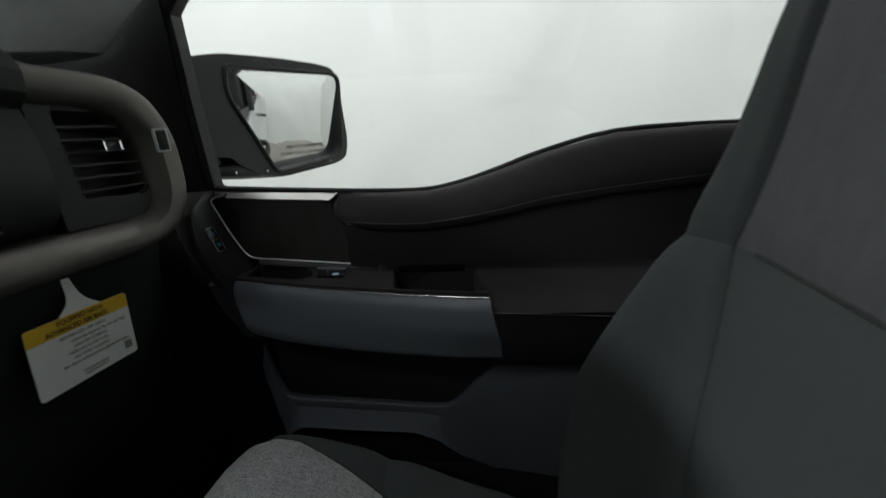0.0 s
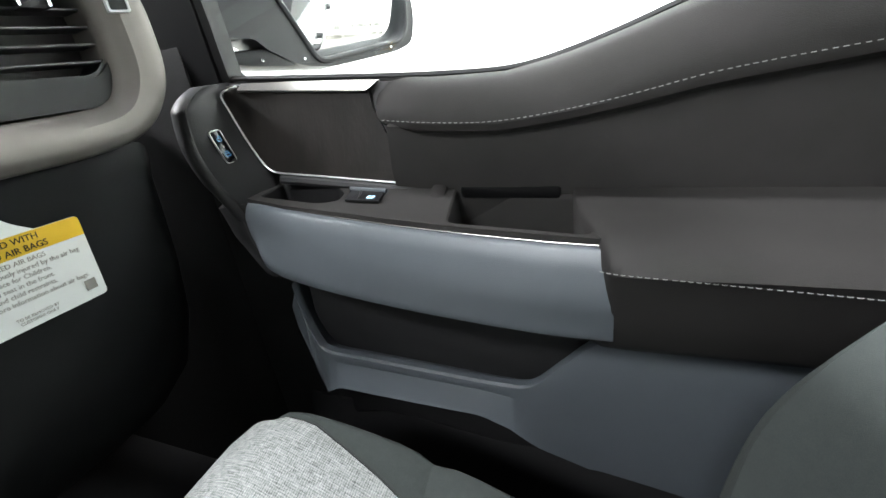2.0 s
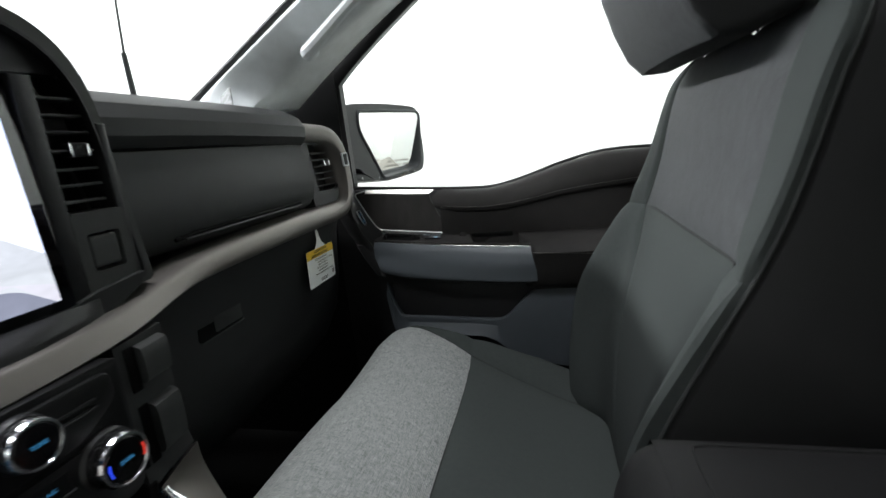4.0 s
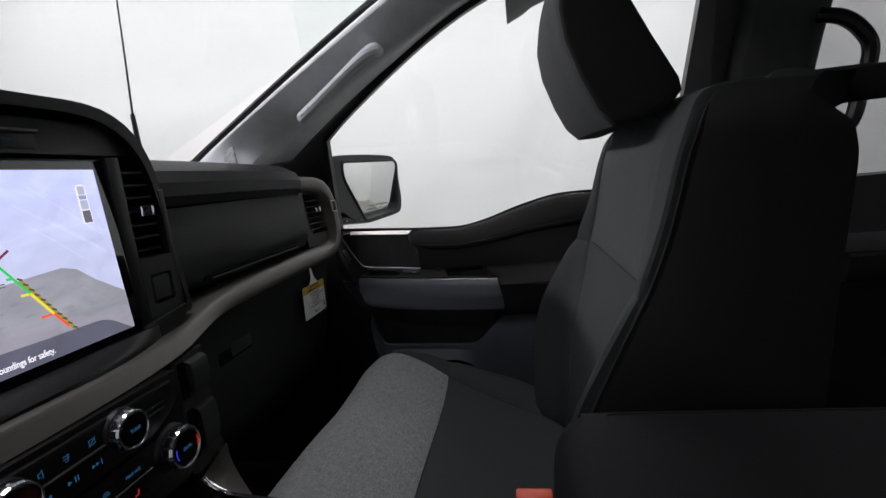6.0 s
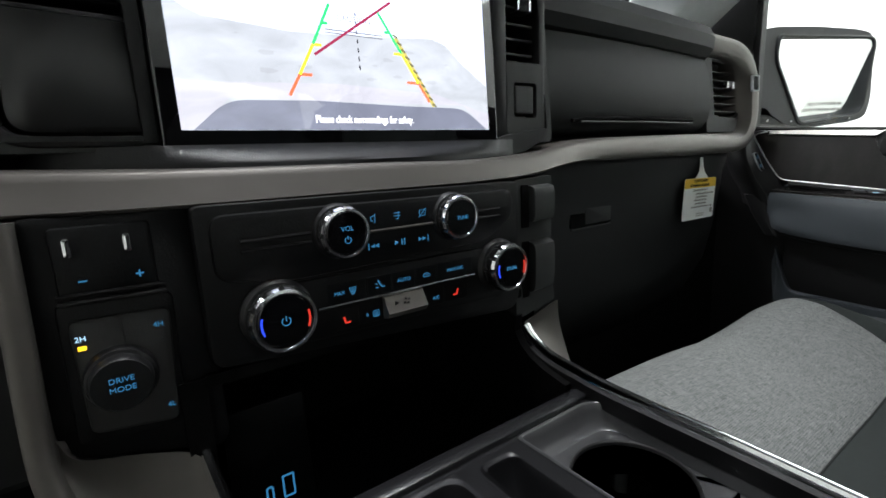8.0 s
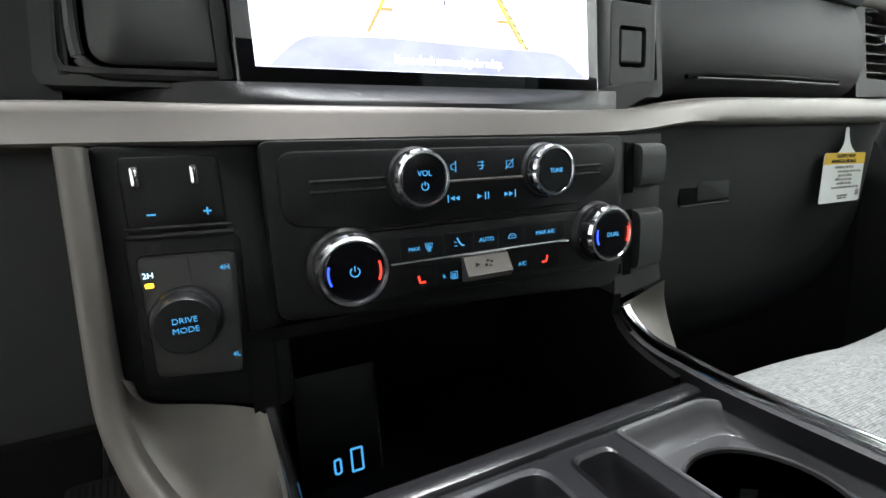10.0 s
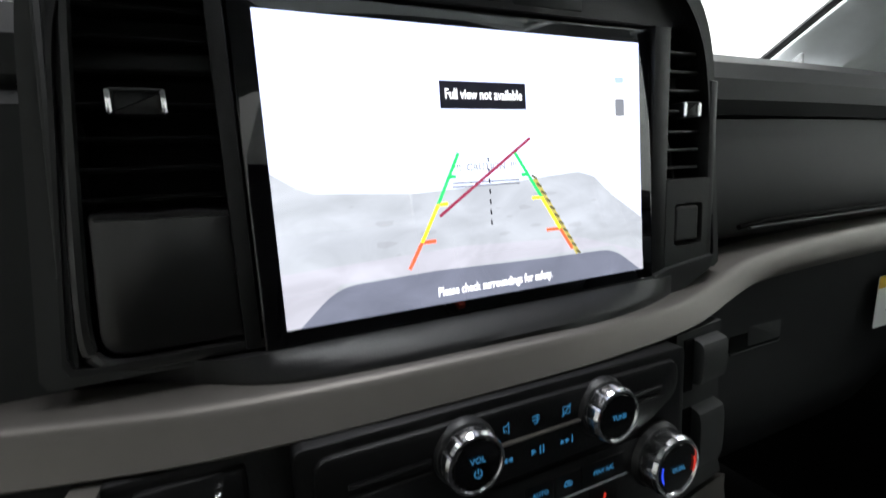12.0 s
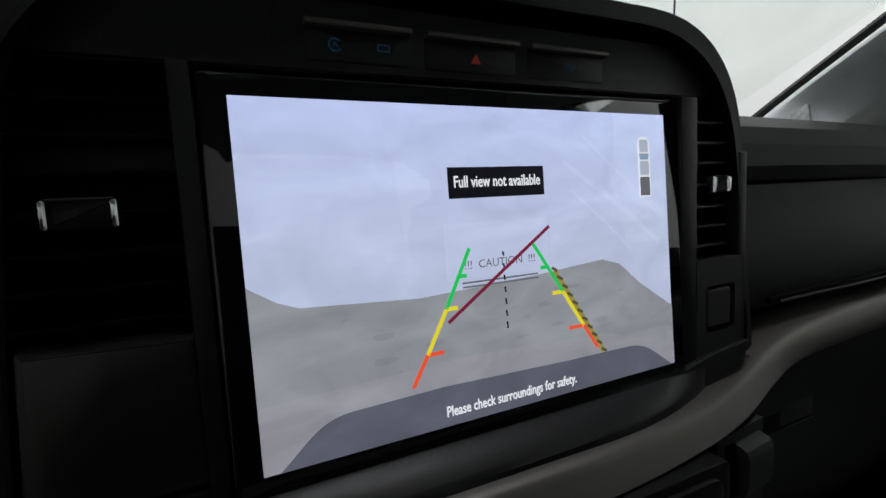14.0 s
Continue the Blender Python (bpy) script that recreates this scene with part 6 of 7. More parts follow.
for x in XS:
    zs = along(SILL, x)
    rings.append([(x, 0.955, 0.60), (x, 0.885, 0.60), (x, 0.880, 0.80), (x, 0.874, 1.00), (x, 0.872, 1.18), (x, 0.886, zs - 0.05), (x, 0.897, zs - 0.012), (x, 0.903, zs - 0.004), (x, 0.912, zs - 0.002), (x, 0.955, zs - 0.004)])
part("door_shell", loft(rings), "door_dark", door, "dark inner door panel")
# padded upper roll behind the wood-look insert, its lower edge stitched
rings = []
for k in range(40):
    x = 0.128 + k * 0.0191
    zs, zt = along(SILL, x), along(STITCH, x)
    f = math.sin(min(1.0, k / 3.5) * math.pi / 2)
    y0 = 0.886 - 0.034 * f
    rings.append([(x, 0.90, zt - 0.004), (x, y0 + 0.010, zt - 0.008), (x, y0 + 0.002, zt - 0.004), (x, y0, zt + 0.002), (x, y0 + 0.003, zt + (zs - zt) * 0.3), (x, y0 + 0.012, zt + (zs - zt) * 0.62), (x, y0 + 0.026, zt + (zs - zt) * 0.88), (x, y0 + 0.042, zs), (x, 0.905, zs - 0.001)])
part("upper_roll", loft(rings), "door", door, "dark padded vinyl sill roll")
rings = []
for k in range(40):
    x = 0.150 + k * 0.0185
    zt = along(STITCH, x)
    rings.append([(x, 0.88, zt), (x, 0.863, zt - 0.004), (x, 0.861, zt - 0.05), (x, 0.866, 1.185), (x, 0.868, 1.10), (x, 0.88, 1.10)])
part("middle_panel", loft(rings), "door", door, "dark vinyl middle panel")


def stitches(name, pts, parent, pitch=0.005, r=0.00055):
    """A row of short threads along a line, as one joined mesh."""
    line = smooth_line(pts, 60)
    bms, d = [], 0.0
    for a, b in zip(line, line[1:]):
        d += (b - a).length
        if d >= pitch:
            d = 0.0
            t = (b - a).normalized()
            bms.append(tube([b - t * 0.0014, b + Vector((0, -0.0005, 0)), b + t * 0.0014], r, 5))
    return part(name, merge(*bms), "thread", parent, "row of grey stitches")


stitches("stitching", [(x, 0.8505, along(STITCH, x) + 0.004) for x in (0.150, 0.20, 0.25, 0.29, 0.33, 0.37, 0.42, 0.48, 0.55, 0.65)], door, 0.0047, 0.00036)

# wood-look insert and its bright outline
INS = plane_at((0.05, 0.880, 1.24), (1, 0.10, 0), (0.0, 0.26, 1))


def on_insert(x, z):
    q = INS.inverted() @ Vector((x, 0.88 + 0.10 * (x - 0.05) + 0.26 * (z - 1.24), z))
    return (q.x, q.y)


insert_outline = [on_insert(*q) for q in ((-0.006, 1.206), (0.166, 1.186), (0.124, 1.262), (0.118, 1.285), (-0.052, 1.298), (-0.056, 1.286))]
part("insert", slab(round_outline(insert_outline[::-1], [0.002, 0.002, 0.002, 0.002, 0.002, 0.012]), INS, 0.006), "insert", door, "dark wood-look insert")
EDGE = smooth_line([(-0.0356, 0.8782, 1.2979), (-0.0486, 0.8763, 1.2955), (-0.0551, 0.8749, 1.2927), (-0.0552, 0.8734, 1.2869), (-0.0476, 0.8709, 1.2746), (-0.0319, 0.8658, 1.2489), (-0.0159, 0.8615, 1.2260), (-0.0061, 0.8594, 1.2142), (0.0021, 0.8587, 1.2085), (0.0149, 0.8592, 1.2056), (0.0567, 0.8622, 1.2011), (0.1715, 0.8704, 1.1884)], 5)
part("bright_outline", tube(EDGE, 0.0011, 8), "bright", door, "thin bright outline of the insert")
part("insert_sill", tube([(p.x, p.y - 0.003, p.z - 0.006) for p in EDGE[45:]], 0.005, 8), "door_dark", door)
# satin bar: a wedge along the head of the insert, its face turned upwards
bar_at = lambda x, z, lift: INS @ Vector((*on_insert(x, z), lift))
part("satin_bar", loft([[bar_at(x, z0, 0.0), bar_at(x, z0, 0.0095), bar_at(x + 0.001, z0 + 0.0014, 0.0108), bar_at(x + dx, z1, 0.0030), bar_at(x + dx, z1, 0.0)] for x, z0, z1, dx in ((-0.034, 1.2900, 1.2995, 0.0), (0.03, 1.2843, 1.2955, 0.002), (0.08, 1.2800, 1.2915, 0.006), (0.1185, 1.2768, 1.2880, 0.012))]), "bar", door, "brushed satin pull bar", sharp=20)

# lock panel at the front end of the door: a dished face with a raised rim, running to the insert's outline
LOCK_ROWS = [  # outer edge of the face, inner edge beside the outline
    ((-0.062, 0.862, 1.302), (-0.062, 0.8800, 1.3030)), ((-0.054, 0.838, 1.2945), (-0.0585, 0.8765, 1.2975)), ((-0.0485, 0.820, 1.2840), (-0.0560, 0.8738, 1.2880)),
    ((-0.0470, 0.8165, 1.2760), (-0.0500, 0.8718, 1.2775)), ((-0.0445, 0.8130, 1.2640), (-0.0420, 0.8692, 1.2645)), ((-0.0365, 0.8070, 1.2427), (-0.0300, 0.8655, 1.2440)),
    ((-0.0226, 0.8060, 1.2123), (-0.0075, 0.8600, 1.2142)), ((-0.0120, 0.8090, 1.1945), (0.0010, 0.8590, 1.2000)), ((-0.0060, 0.8120, 1.1800), (0.0080, 0.8570, 1.1850)), ((-0.0010, 0.8150, 1.1600), (0.0120, 0.8570, 1.1600))]
flat = smooth_line([[c for q in r for c in q] for r in LOCK_ROWS], 4)
rings = []
for f in flat:
    a, b = Vector(list(f)[:3]), Vector(list(f)[3:])
    q = lambda t, out, back=0.0: a.lerp(b, t) + Vector((out, back, 0))
    rings.append([Vector((a.x - 0.09, 0.915, a.z)), a + Vector((-0.046, 0.022, 0)), a + Vector((-0.026, 0.002, 0)), a + Vector((-0.014, -0.0055, 0)), a + Vector((-0.007, -0.0075, 0)), a + Vector((-0.001, -0.006, 0)), a + Vector((0.0015, -0.003, 0)), a + Vector((0.001, -0.0008, 0)), a + Vector((-0.0025, 0, 0)), a + Vector((-0.0018, 0.0015, 0)), q(0.15, 0.0008), q(0.5, 0.0015), q(0.8, 0.001), q(0.97, 0.0), b + Vector((-0.004, 0.006, 0)), Vector((b.x - 0.012, 0.915, b.z))])
lock_panel = part("lock_panel", loft(rings), "lock", door, "black lock switch panel with a raised rim", sharp=50)
LOCK = plane_at((-0.0365, 0.8070, 1.2427), (0.0075, 0.058, 0.0013), (-0.0219, 0.007, 0.0517)) @ Matrix.Translation((0.0262, -0.0020, 0.0005))
part("switch_rim", frame_bm(rect(-0.0068, 0.0068, -0.0185, 0.0185, 0.004), rect(-0.0063, 0.0063, -0.0180, 0.0180, 0.0036), LOCK, 0.0030), "bright", lock_panel, "bright switch rim")
sw = part("lock_switch", slab(rect(-0.0061, 0.0061, -0.0178, 0.0178, 0.003), LOCK, 0.0026, 0.001), "piano", lock_panel, "black lock switch")
for b, opened in ((0.0085, 1), (-0.0085, 0)):
    mm = LOCK @ Matrix.Translation((0, b, 0.0027)) @ Matrix.Diagonal((0.8, 0.8, 1, 1))
    part("print", merge(stroke([(-0.003, -0.003), (0.003, -0.003), (0.003, 0.0008), (-0.003, 0.0008), (-0.003, -0.003)], 0.0007, mm), stroke([(-0.002 + 0.002 * opened, 0.001), (-0.002 + 0.002 * opened, 0.0035), (0.002 + 0.001 * opened, 0.0035), (0.002 + 0.001 * opened, 0.001 + 0.0015 * opened)], 0.0006, mm)), "blue_soft", sw)
part("indicator", slab(rect(-0.0006, 0.0006, -0.0014, 0.0014), LOCK @ Matrix.Translation((0.0005, 0, 0.0027)), 0.0002), "ink_soft", sw)

# armrest: slate front, shelf with grip recess, switch and cup pocket
AX = [(0.000, 0.812, 1.187, 0.806, 1.150, 0.815, 1.128), (0.03, 0.803, 1.187, 0.795, 1.155, 0.797, 1.117), (0.10, 0.789, 1.183, 0.779, 1.15, 0.785, 1.109), (0.20, 0.776, 1.178, 0.765, 1.142, 0.775, 1.103), (0.30, 0.768, 1.174, 0.758, 1.136, 0.770, 1.099), (0.362, 0.767, 1.172, 0.758, 1.134, 0.771, 1.098)]
rows = []
for x, y1, z1, y2, z2, y3, z3 in AX:
    bow = smooth_line([(y1 + 0.006, z1), (y1 + 0.0012, z1 - 0.0012), (y1 - 0.0035, z1 - 0.0075), (y1 - 0.0065, z1 - 0.0165), (y2 + 0.001, z2), (y3 - 0.0065, z3 + 0.014), (y3 - 0.0045, z3 + 0.0035), (y3 - 0.0015, z3 + 0.0002), (y3 + 0.010, z3 + 0.001)], 3)
    rows.append((x, [(0.82, z1 - 0.07), (y1 + 0.012, z1 - 0.010)] + [(p.x, p.y) for p in [Vector(q) for q in bow]] + [(0.82, z3)]))
part("armrest_front", loft(stations("x", rows, 6)), "slate", door, "slate grey armrest front", sharp=30)
# added metal line stands in for the highlight on the rounded top edge
part("bright_edge", tube(smooth_line([(x, y1 + 0.006, z1 + 0.0008) for x, y1, z1, *_ in AX], 6), 0.0006, 6), "bar", door, "thin metal line for the edge's highlight")
part("front_cap", loft(rounded_rings([[(-0.060, 0.88, 1.185), (-0.045, 0.810, 1.180), (-0.005, 0.807, 1.186), (-0.003, 0.88, 1.186)], [(-0.045, 0.88, 1.150), (-0.030, 0.808, 1.150), (0.004, 0.801, 1.150), (0.006, 0.88, 1.150)], [(-0.02, 0.88, 1.110), (-0.005, 0.812, 1.108), (0.026, 0.799, 1.108), (0.03, 0.88, 1.108)]], 3)), "door_dark", door)
part("under_lip", tube(smooth_line([(x + 0.004, y3 + 0.010, z3 - 0.003) for x, y1, z1, y2, z2, y3, z3 in AX], 6), 0.005, 8), "door_dark", door)
shelf = [(0.0, 0.815), (0.06, 0.801), (0.15, 0.789), (0.25, 0.778), (0.352, 0.774), (0.352, 0.874), (0.0, 0.884)]
SH = plane_at((0, 0, 1.1765), (1, 0, -0.036), (0, 1, 0.02))
GRIP = round_outline([(0.010, 0.822), (0.090, 0.811), (0.108, 0.822), (0.102, 0.843), (0.084, 0.859), (0.004, 0.868)], 0.006)
CUP = round_outline([(0.232, 0.785), (0.346, 0.779), (0.346, 0.866), (0.210, 0.870)], 0.010)


def pocket(name, outline, depth, label, mat="door_dark"):
    """A moulded hollow below the shelf."""
    c = Vector((sum(p[0] for p in outline) / len(outline), sum(p[1] for p in outline) / len(outline)))
    levels = ((1.01, -0.0020), (1.0, -0.0018), (0.975, -0.003), (0.95, -0.008), (0.90, -depth), (0.1, -depth))
    return part(name, loft([[SH @ Vector((c.x + (p[0] - c.x) * k, c.y + (p[1] - c.y) * k, h)) for p in outline] for k, h in levels], caps="last"), mat, door, label)


part("shelf", frame_bm([(0.0, 0.815), (0.06, 0.801), (0.172, 0.787), (0.172, 0.878), (0.0, 0.884)], GRIP, SH @ Matrix.Translation((0, 0, -0.012)), 0.0105), "door", door, "dark armrest shelf")
part("shelf", frame_bm([(0.172, 0.787), (0.25, 0.778), (0.352, 0.774), (0.352, 0.874), (0.172, 0.878)], CUP, SH @ Matrix.Translation((0, 0, -0.012)), 0.0105), "door", door, "dark armrest shelf")
pocket("grip_recess", GRIP, 0.045, "dark grip recess")
pocket("pull_cup", CUP, 0.055, "deep pull cup", "door")
part("grip_lip", tube([SH @ Vector(q) for q in ((0.002, 0.872, 0.001), (0.084, 0.862, 0.002))], 0.0022, 8), "slate", door)
part("switch_lip", tube([SH @ Vector(q) for q in ((0.107, 0.847, 0.002), (0.149, 0.8445, 0.002))], 0.0024, 8), "slate", door)
window_switch = part("window_switch", slab(round_outline([(0.118, 0.817), (0.155, 0.818), (0.148, 0.842), (0.110, 0.843)], 0.002), SH, 0.002, 0.001), "black", door, "black window switch")
part("print", stroke([(0.139, 0.823), (0.145, 0.823), (0.145, 0.828), (0.139, 0.828), (0.139, 0.823)], 0.001, SH @ Matrix.Translation((0, 0, 0.0021))), "ice_print", window_switch)
part("switch_tip", tube([SH @ Vector((0.1345, 0.815, 0.003)), SH @ Vector((0.127, 0.834, 0.004))], 0.0009, 6), "chrome", window_switch)
# thin dark plate paints the shaded slot behind the pull cup
part("pull_cup_shade", slab(rect(0.218, 0.312, 1.176, 1.189, 0.005), plane_at((0, 0.8665, 0), (1, 0, 0), (0, 0, 1)), 0.0015, 0.001), "stack", door)
part("pull_bridge", loft(rounded_rings([[(0.186, 0.868, 1.150), (0.210, 0.868, 1.150), (0.206, 0.868, 1.190), (0.188, 0.868, 1.192)], [(0.188, 0.850, 1.150), (0.214, 0.848, 1.150), (0.210, 0.848, 1.186), (0.190, 0.850, 1.187)], [(0.198, 0.815, 1.150), (0.228, 0.812, 1.150), (0.224, 0.812, 1.177), (0.200, 0.815, 1.178)], [(0.208, 0.785, 1.150), (0.240, 0.785, 1.150), (0.236, 0.785, 1.168), (0.210, 0.785, 1.168)]], 3)), "door", door, "padded bridge beside the pull cup")
ARMP = [(0.348, 0.045), (0.356, 0.004), (0.375, -0.003), (0.45, 0.0), (0.60, 0.004), (0.86, 0.012)]
rows = [(x, [(0.88, 1.075), (0.800 + d, 1.072), (0.776 + d, 1.092), (0.762 + d, 1.128), (0.7545 + d, 1.158), (0.7515 + d, 1.1625), (0.757 + d, 1.1695), (0.772 + d, 1.179), (0.81 + d, 1.184), (0.88, 1.186)]) for x, d in ARMP]
pad_rings = []
for ring in stations("x", rows, 5):
    pad_rings.append([(x - 0.026 * max(0.0, min(1.0, (y - 0.76) / 0.10)) * max(0.0, 1 - (x - 0.348) / 0.10), y, z) for x, y, z in ring])
part("armrest_pad", loft(pad_rings), "door", door, "padded dark vinyl armrest", sharp=70)
stitches("stitching", [(x, 0.7512 + d * 0.9, 1.1650 - 0.055 * (x - 0.35)) for x, d in ((0.350, 0.0), (0.37, -0.003), (0.45, 0.0), (0.52, 0.002), (0.60, 0.004), (0.70, 0.006))], door, 0.0042, 0.00034)

# map pocket: dark well above a slate rim that climbs into a broad lower panel
part("pocket_back", box(0.02, 0.40, 0.845, 0.876, 0.96, 1.112, 0.006), "door_dark", door)
RIM = smooth_line([(0.010, 0.832, 1.082), (0.024, 0.824, 1.042), (0.040, 0.818, 1.012), (0.056, 0.815, 1.006), (0.10, 0.815, 1.004), (0.18, 0.816, 1.000), (0.25, 0.818, 0.996), (0.285, 0.819, 0.999), (0.315, 0.821, 1.026), (0.345, 0.822, 1.055), (0.375, 0.820, 1.066), (0.45, 0.818, 1.068), (0.60, 0.820, 1.068), (0.86, 0.822, 1.068)], 6)
FOOT = [(0.010, 1.05), (0.016, 0.98), (0.026, 0.925), (0.045, 0.945), (0.065, 0.957), (0.15, 0.955), (0.235, 0.953), (0.265, 0.940), (0.295, 0.910), (0.34, 0.875), (0.45, 0.862), (0.60, 0.858), (0.86, 0.858)]
rings = []
for p in RIM:
    zf = along(FOOT, p.x)
    yb = p.y + 0.002 + 0.030 * min(1, max(0, (p.z - zf - 0.05) / 0.15))
    rings.append([(p.x, p.y + 0.013, p.z - 0.004), (p.x, p.y + 0.0115, p.z - 0.0004), (p.x, p.y + 0.003, p.z), (p.x, p.y + 0.0006, p.z - 0.0018), (p.x, p.y, p.z - 0.005), (p.x, p.y + 0.003, p.z * 0.7 + zf * 0.3), (p.x, yb - 0.01, zf + 0.006), (p.x, yb, zf), (p.x, 0.878, zf + 0.002), (p.x, 0.878, p.z - 0.03)])
part("map_pocket", loft(rings), "slate", door, "slate grey map pocket and lower panel")
# slate skirt given the dark plastic to put shade under the pocket
part("pocket_skirt", loft(stations("x", [(0.034, [(0.886, 0.87), (0.862, 0.868), (0.858, 0.878), (0.857, 0.97), (0.886, 0.97)]), (0.10, [(0.886, 0.87), (0.860, 0.884), (0.856, 0.892), (0.855, 0.97), (0.886, 0.97)]), (0.25, [(0.886, 0.86), (0.860, 0.872), (0.856, 0.880), (0.855, 0.96), (0.886, 0.96)]), (0.36, [(0.886, 0.85), (0.878, 0.862), (0.876, 0.870), (0.876, 0.90), (0.886, 0.90)])], 5)), "door_dark", door, "slate skirt below the pocket, painted dark for shade")
part("lower_panel", loft(stations("x", [(-0.05, [(0.886, 0.64), (0.866, 0.66), (0.866, 0.80), (0.866, 0.84), (0.874, 0.875), (0.886, 0.875)]), (0.30, [(0.886, 0.64), (0.864, 0.66), (0.864, 0.80), (0.864, 0.84), (0.872, 0.875), (0.886, 0.875)]), (0.86, [(0.886, 0.64), (0.858, 0.66), (0.85, 0.80), (0.852, 0.86), (0.870, 0.90), (0.886, 0.90)])], 5)), "door_dark", door, "black lower door trim")

# window: pane, black frame, mirror corner
FRAME = smooth_line([(-0.105, 0.905, 1.50), (-0.060, 0.884, 1.545), (0.045, 0.868, 1.622), (0.23, 0.848, 1.738), (0.38, 0.835, 1.806), (0.55, 0.822, 1.845), (0.72, 0.816, 1.860), (0.86, 0.814, 1.862)], 6)
part("upper_frame", sweep(FRAME, [(-0.012, -0.002), (0.008, -0.003), (0.012, 0.004), (0.012, 0.030), (0.006, 0.052), (-0.012, 0.054)], (0, -1, 0)), "black", door, "black window frame")
part("front_frame", sweep([(-0.075, 0.916, 1.29), (-0.072, 0.90, 1.42), (-0.067, 0.885, 1.57)], [(-0.012, -0.007), (0.010, -0.007), (0.010, 0.007), (-0.012, 0.007)], (0, -1, 0)), "rubber", door, "black front window channel")
part("rear_frame", sweep([(0.80, 0.918, 1.30), (0.83, 0.885, 1.56), (0.872, 0.835, 1.86)], [(-0.014, -0.085), (0.012, -0.085), (0.012, 0.025), (-0.014, 0.025)], (0, -1, 0)), "black", door)
part("mirror_corner", loft([[(-0.45, 0.90, 1.30), (-0.080, 0.90, 1.30), (-0.076, 0.885, 1.44), (-0.066, 0.866, 1.585), (-0.16, 0.868, 1.528), (-0.45, 0.872, 1.50)], [(-0.45, 0.93, 1.30), (-0.080, 0.93, 1.30), (-0.076, 0.915, 1.44), (-0.066, 0.896, 1.585), (-0.16, 0.898, 1.528), (-0.45, 0.902, 1.50)]]), "black", door, "black corner trim behind the mirror")
pane("pane", [(-0.08, 0.922, 1.27), (0.86, 0.922, 1.27), (0.86, 0.826, 1.865), (-0.08, 0.826, 1.865)], "clear side glass", parent=door)
part("sill_seal", tube(smooth_line([(x, 0.910, along(SILL, x) + 0.001) for x in (-0.07, 0.05, 0.13, 0.20, 0.262, 0.31, 0.36, 0.42, 0.51, 0.62, 0.75, 0.86)], 4), 0.0035, 6), "rubber", door)

# ---------------------------------------------------------------- door mirror
mirror = thing("door_mirror", (-0.05, 1.0, 1.30), "black door mirror housing with a flat glass", "car mirror")
R_DIR = Vector((0.098, 0.210, 0.0)).normalized()
MM = plane_at((-0.018, 1.096, 1.402), R_DIR, (-0.03, 0.02, 1))


def glass_outline(grow):
    """The glass's edge, pushed outwards by grow."""
    pts = [(-0.112, 0.087), (0.121, 0.084), (0.100, -0.068), (-0.052, -0.084), (-0.118, 0.045)]
    c = Vector((0.0, 0.0))
    out = []
    for p in round_outline(pts, [0.012, 0.022, 0.026, 0.014, 0.03], 6):
        v = Vector(p)
        out.append(v + v.normalized() * grow)
    return out


def bulge(s, v):
    """Height of the bulged, outward-tilted glass over the mirror's plane."""
    return -0.013 + 0.0696 * s + 0.156 * v - 0.327 * (s * s + v * v)


rim = [(0.0, -0.045), (0.0, -0.006), (0.002, 0.002), (0.005, 0.004), (0.009, 0.003), (0.012, -0.004), (0.012, -0.02)]
part("rim", loft([[MM @ Vector((p.x, p.y, h)) for p in glass_outline(g)] for g, h in rim], caps="none"), "housing", mirror, "black rim round the glass")
SHELL = [(-0.196, 0.098), (-0.126, 0.1095), (-0.02, 0.110), (0.083, 0.105), (0.117, 0.098), (0.1265, 0.068), (0.1285, -0.045), (0.117, -0.078), (0.090, -0.087), (-0.036, -0.098), (-0.085, -0.093), (-0.128, -0.068), (-0.140, -0.054), (-0.196, -0.050)]
shell_line = round_outline(SHELL, [0.01, 0.02, 0.02, 0.02, 0.012, 0.015, 0.02, 0.012, 0.02, 0.015, 0.02, 0.02, 0.01, 0.006], 4)


def shell_ring(k, h):
    return [MM @ Vector((-0.02 + (p[0] + 0.02) * k, 0.01 + (p[1] - 0.01) * k, h - 0.035 * max(0.0, (-0.125 - p[0]) / 0.07))) for p in shell_line]


hole = [MM @ Vector((p.x, p.y, -0.004)) for p in glass_outline(0.008)]
part("housing", merge(loft([shell_ring(*q) for q in ((0.985, 0.0), (1.0, -0.010), (1.005, -0.045), (0.97, -0.075), (0.86, -0.10), (0.5, -0.118), (0.1, -0.12))], caps="last"), frame_bm([(p[0] * 0.985, p[1] * 0.985) for p in shell_line], [tuple(p) for p in glass_outline(0.007)], MM @ Matrix.Translation((0, 0, -0.012)), 0.0115)), "housing", mirror, "black plastic mirror housing")
# slightly bulged glass, set a few degrees outwards and downwards in its housing
part("mirror_glass", loft([[MM @ Vector((p.x * k, p.y * k, bulge(p.x * k, p.y * k))) for p in glass_outline(-0.001)] for k in (1.0, 0.9, 0.8, 0.7, 0.6, 0.5, 0.4, 0.3, 0.2, 0.1, 0.02)], caps="last"), "mirror", mirror, "bulged mirror glass", sharp=60)
part("arm", loft(rounded_rings([[MM @ Vector(q) for q in ((s, -0.064, h0), (s, -0.064, h1), (s, b, h1), (s, b, h0))] for s, b, h0, h1 in ((-0.205, -0.078, -0.05, -0.012), (-0.18, -0.080, -0.055, -0.008), (-0.15, -0.087, -0.06, -0.004), (-0.115, -0.0915, -0.06, -0.003), (-0.07, -0.095, -0.06, -0.006))], 3)), "housing", mirror, "black mirror arm")
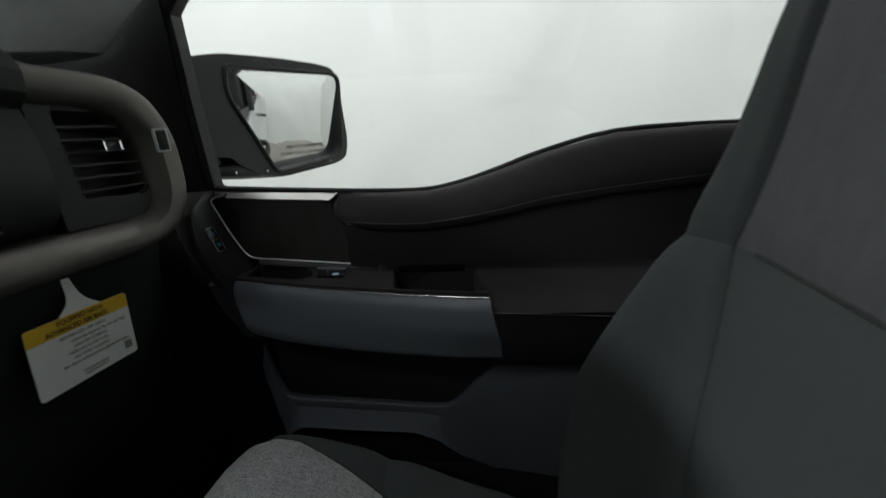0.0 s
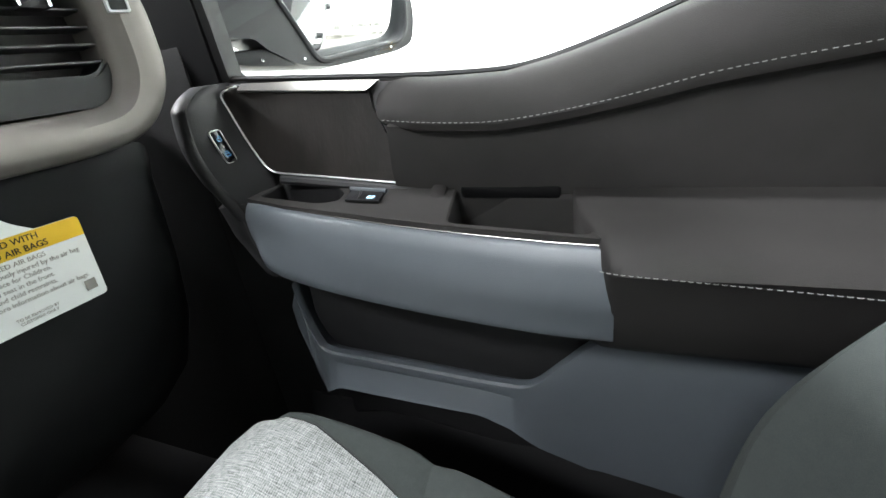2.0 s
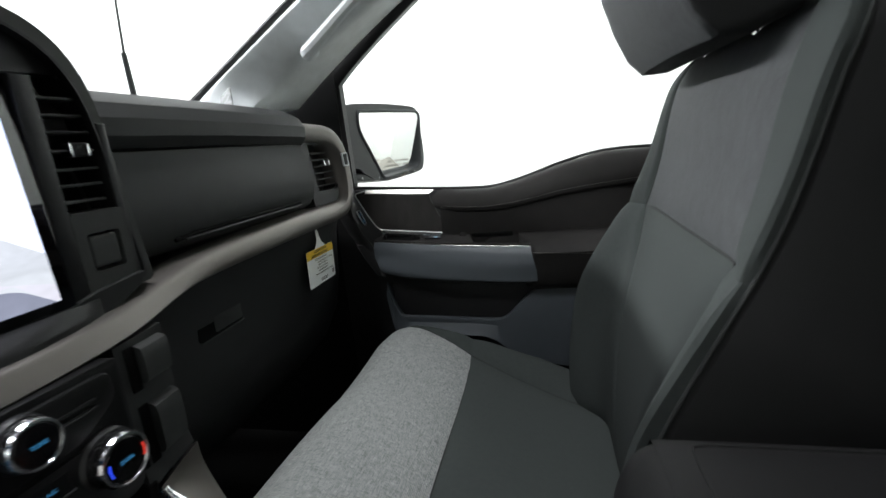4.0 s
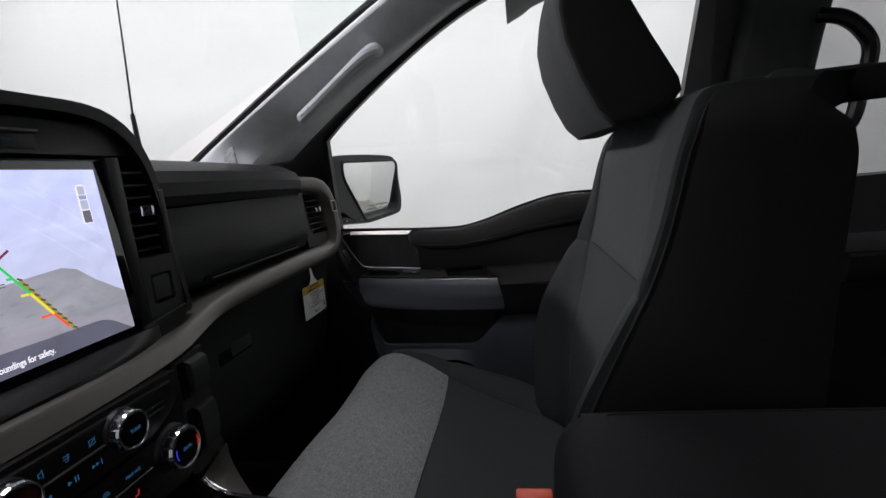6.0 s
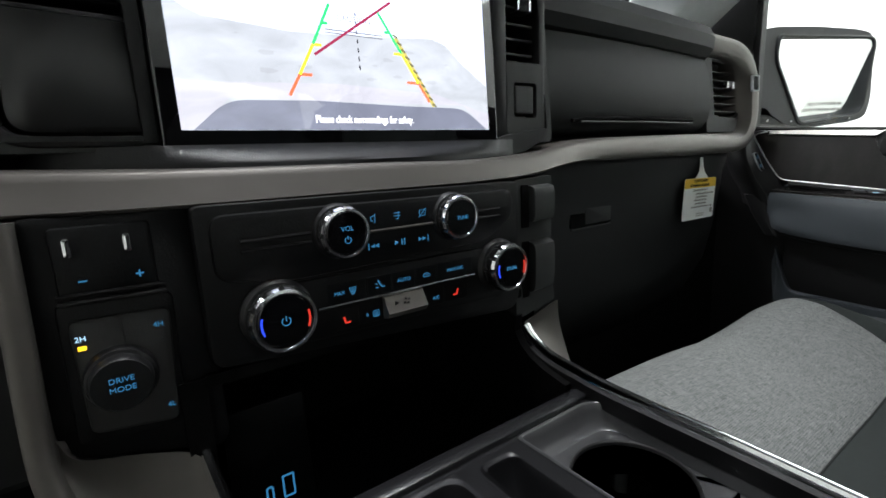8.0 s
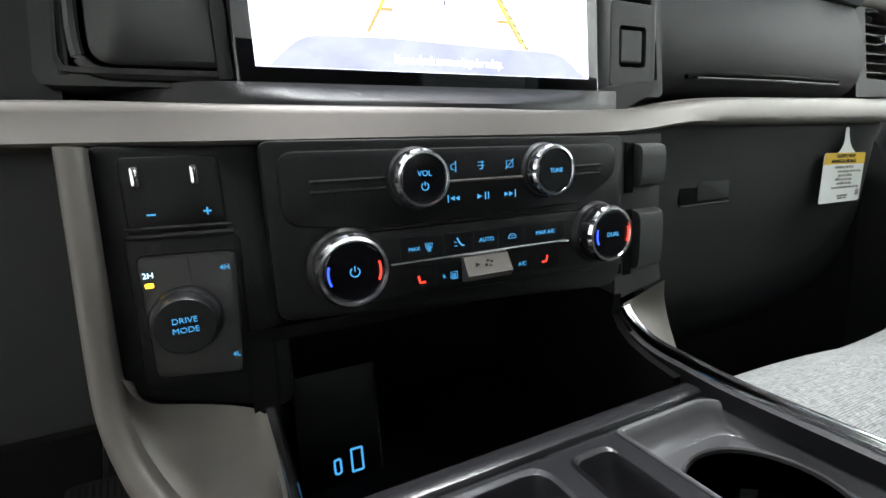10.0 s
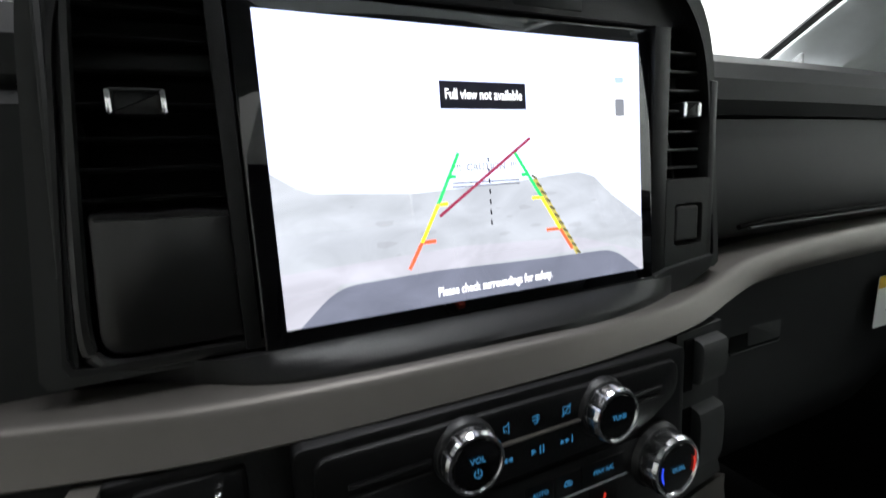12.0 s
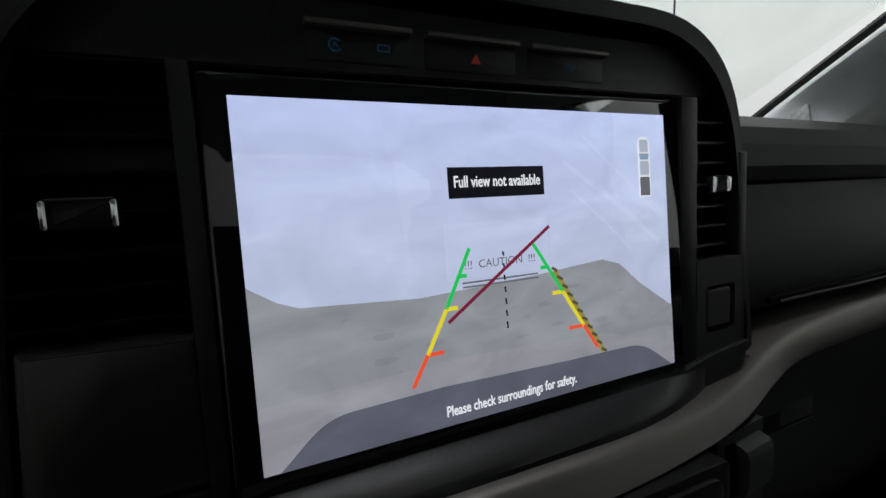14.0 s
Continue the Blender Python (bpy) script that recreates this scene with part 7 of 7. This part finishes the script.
part("foot", loft(rounded_rings([[(-0.17, 0.918, 1.29), (-0.085, 0.918, 1.29), (-0.085, 0.918, 1.34), (-0.17, 0.918, 1.42)], [(-0.15, 0.945, 1.30), (-0.095, 0.945, 1.30), (-0.095, 0.945, 1.35), (-0.15, 0.945, 1.42)]], 3)), "housing", mirror, "black mirror foot")
part("corner_foot", loft(rounded_rings([[(-0.092, 0.916, 1.285), (-0.052, 0.916, 1.285), (-0.064, 0.916, 1.305), (-0.090, 0.916, 1.328)], [(-0.092, 0.935, 1.285), (-0.056, 0.935, 1.285), (-0.066, 0.935, 1.303), (-0.090, 0.935, 1.325)]], 3)), "slate", mirror, "small grey corner cap")
for a, b in ((-0.137, -0.0795), (-0.078, -0.083), (0.07, -0.080)):
    part("fixing", lathe(MM @ Vector((a, b, 0.0)), MM.to_3x3() @ Vector((0, 0, 1)), [(0.0022, 0), (0.0022, 0.003), (0.001, 0.004)], 8), "chrome", mirror, "tiny bright fixing")


def etched(body, a, b):
    bm = text_bm(body, 0.0085, Matrix.Translation((a, b, 0)) @ Matrix.Diagonal((0.9, 1, 1, 1)), depth=0.0002)
    for v in bm.verts:
        v.co.z += bulge(v.co.x, v.co.y) + 0.0004
    bm.transform(MM)
    return bm


part("print", merge(etched("OBJECTS IN MIRROR ARE", 0.030, -0.046), etched("CLOSER THAN THEY APPEAR", 0.026, -0.058)), "ink_soft", mirror, "etched warning words")

# ---------------------------------------------------------------- hanging airbag tag
tag = thing("airbag_tag", (-0.04, 0.62, 1.19), "white and yellow printed airbag warning tag hanging from the dashboard", "tag")
TG = plane_at((-0.036, 0.6235, 1.190), (-0.02, 1, -0.02), (0.02, 0.03, 1))
part("card", slab(rect(-0.0545, 0.0545, -0.034, 0.034, 0.004), TG, 0.0006), "tag", tag)
part("strap", slab(round_outline([(-0.010, 0.068), (-0.002, 0.068), (0.006, 0.046), (0.026, 0.033), (-0.022, 0.033), (-0.008, 0.045)], [0, 0, 0.012, 0.0, 0.0, 0.012]), TG @ Matrix.Translation((0, 0, 0.0002)), 0.0006), "tag", tag)
part("yellow_strip", slab(round_outline([(-0.0544, 0.0185), (0.0544, 0.0185), (0.0544, 0.0339), (-0.0544, 0.0339)], [0.0002, 0.0002, 0.004, 0.004]), TG @ Matrix.Translation((0, 0, 0.0007)), 0.0003), "tag_yellow", tag, "yellow printed strip")
tg = lambda a, b: TG @ Matrix.Translation((a, b, 0.0010))
part("print", merge(text_bm("EQUIPPED WITH", 0.0066, tg(0.0, 0.0295)), text_bm("ADVANCED AIR BAGS", 0.0066, tg(-0.004, 0.0225))), "ink", tag)
LINES = ["ADVANCED AIR BAGS", "seriously injured by the air bag", "place for Children.", "child seat in the front.", "and child restraints.", "for more information about air bags."]
part("print", merge(*[text_bm(s, 0.0050, tg(0.046 if k in (1, 5) else 0.024, 0.0145 - 0.0055 * k), "RIGHT") for k, s in enumerate(LINES)]), "ink_soft", tag)
part("print", merge(text_bm("TO BE REMOVED BY", 0.0032, tg(0.004, -0.025)), text_bm("CUSTOMER ONLY", 0.0032, tg(0.004, -0.0285))), "ink_soft", tag)
part("code_patch", slab(rect(0.040, 0.0485, -0.026, -0.0175), tg(0, 0), 0.0003), "ink_soft", tag, "small grey printed square")
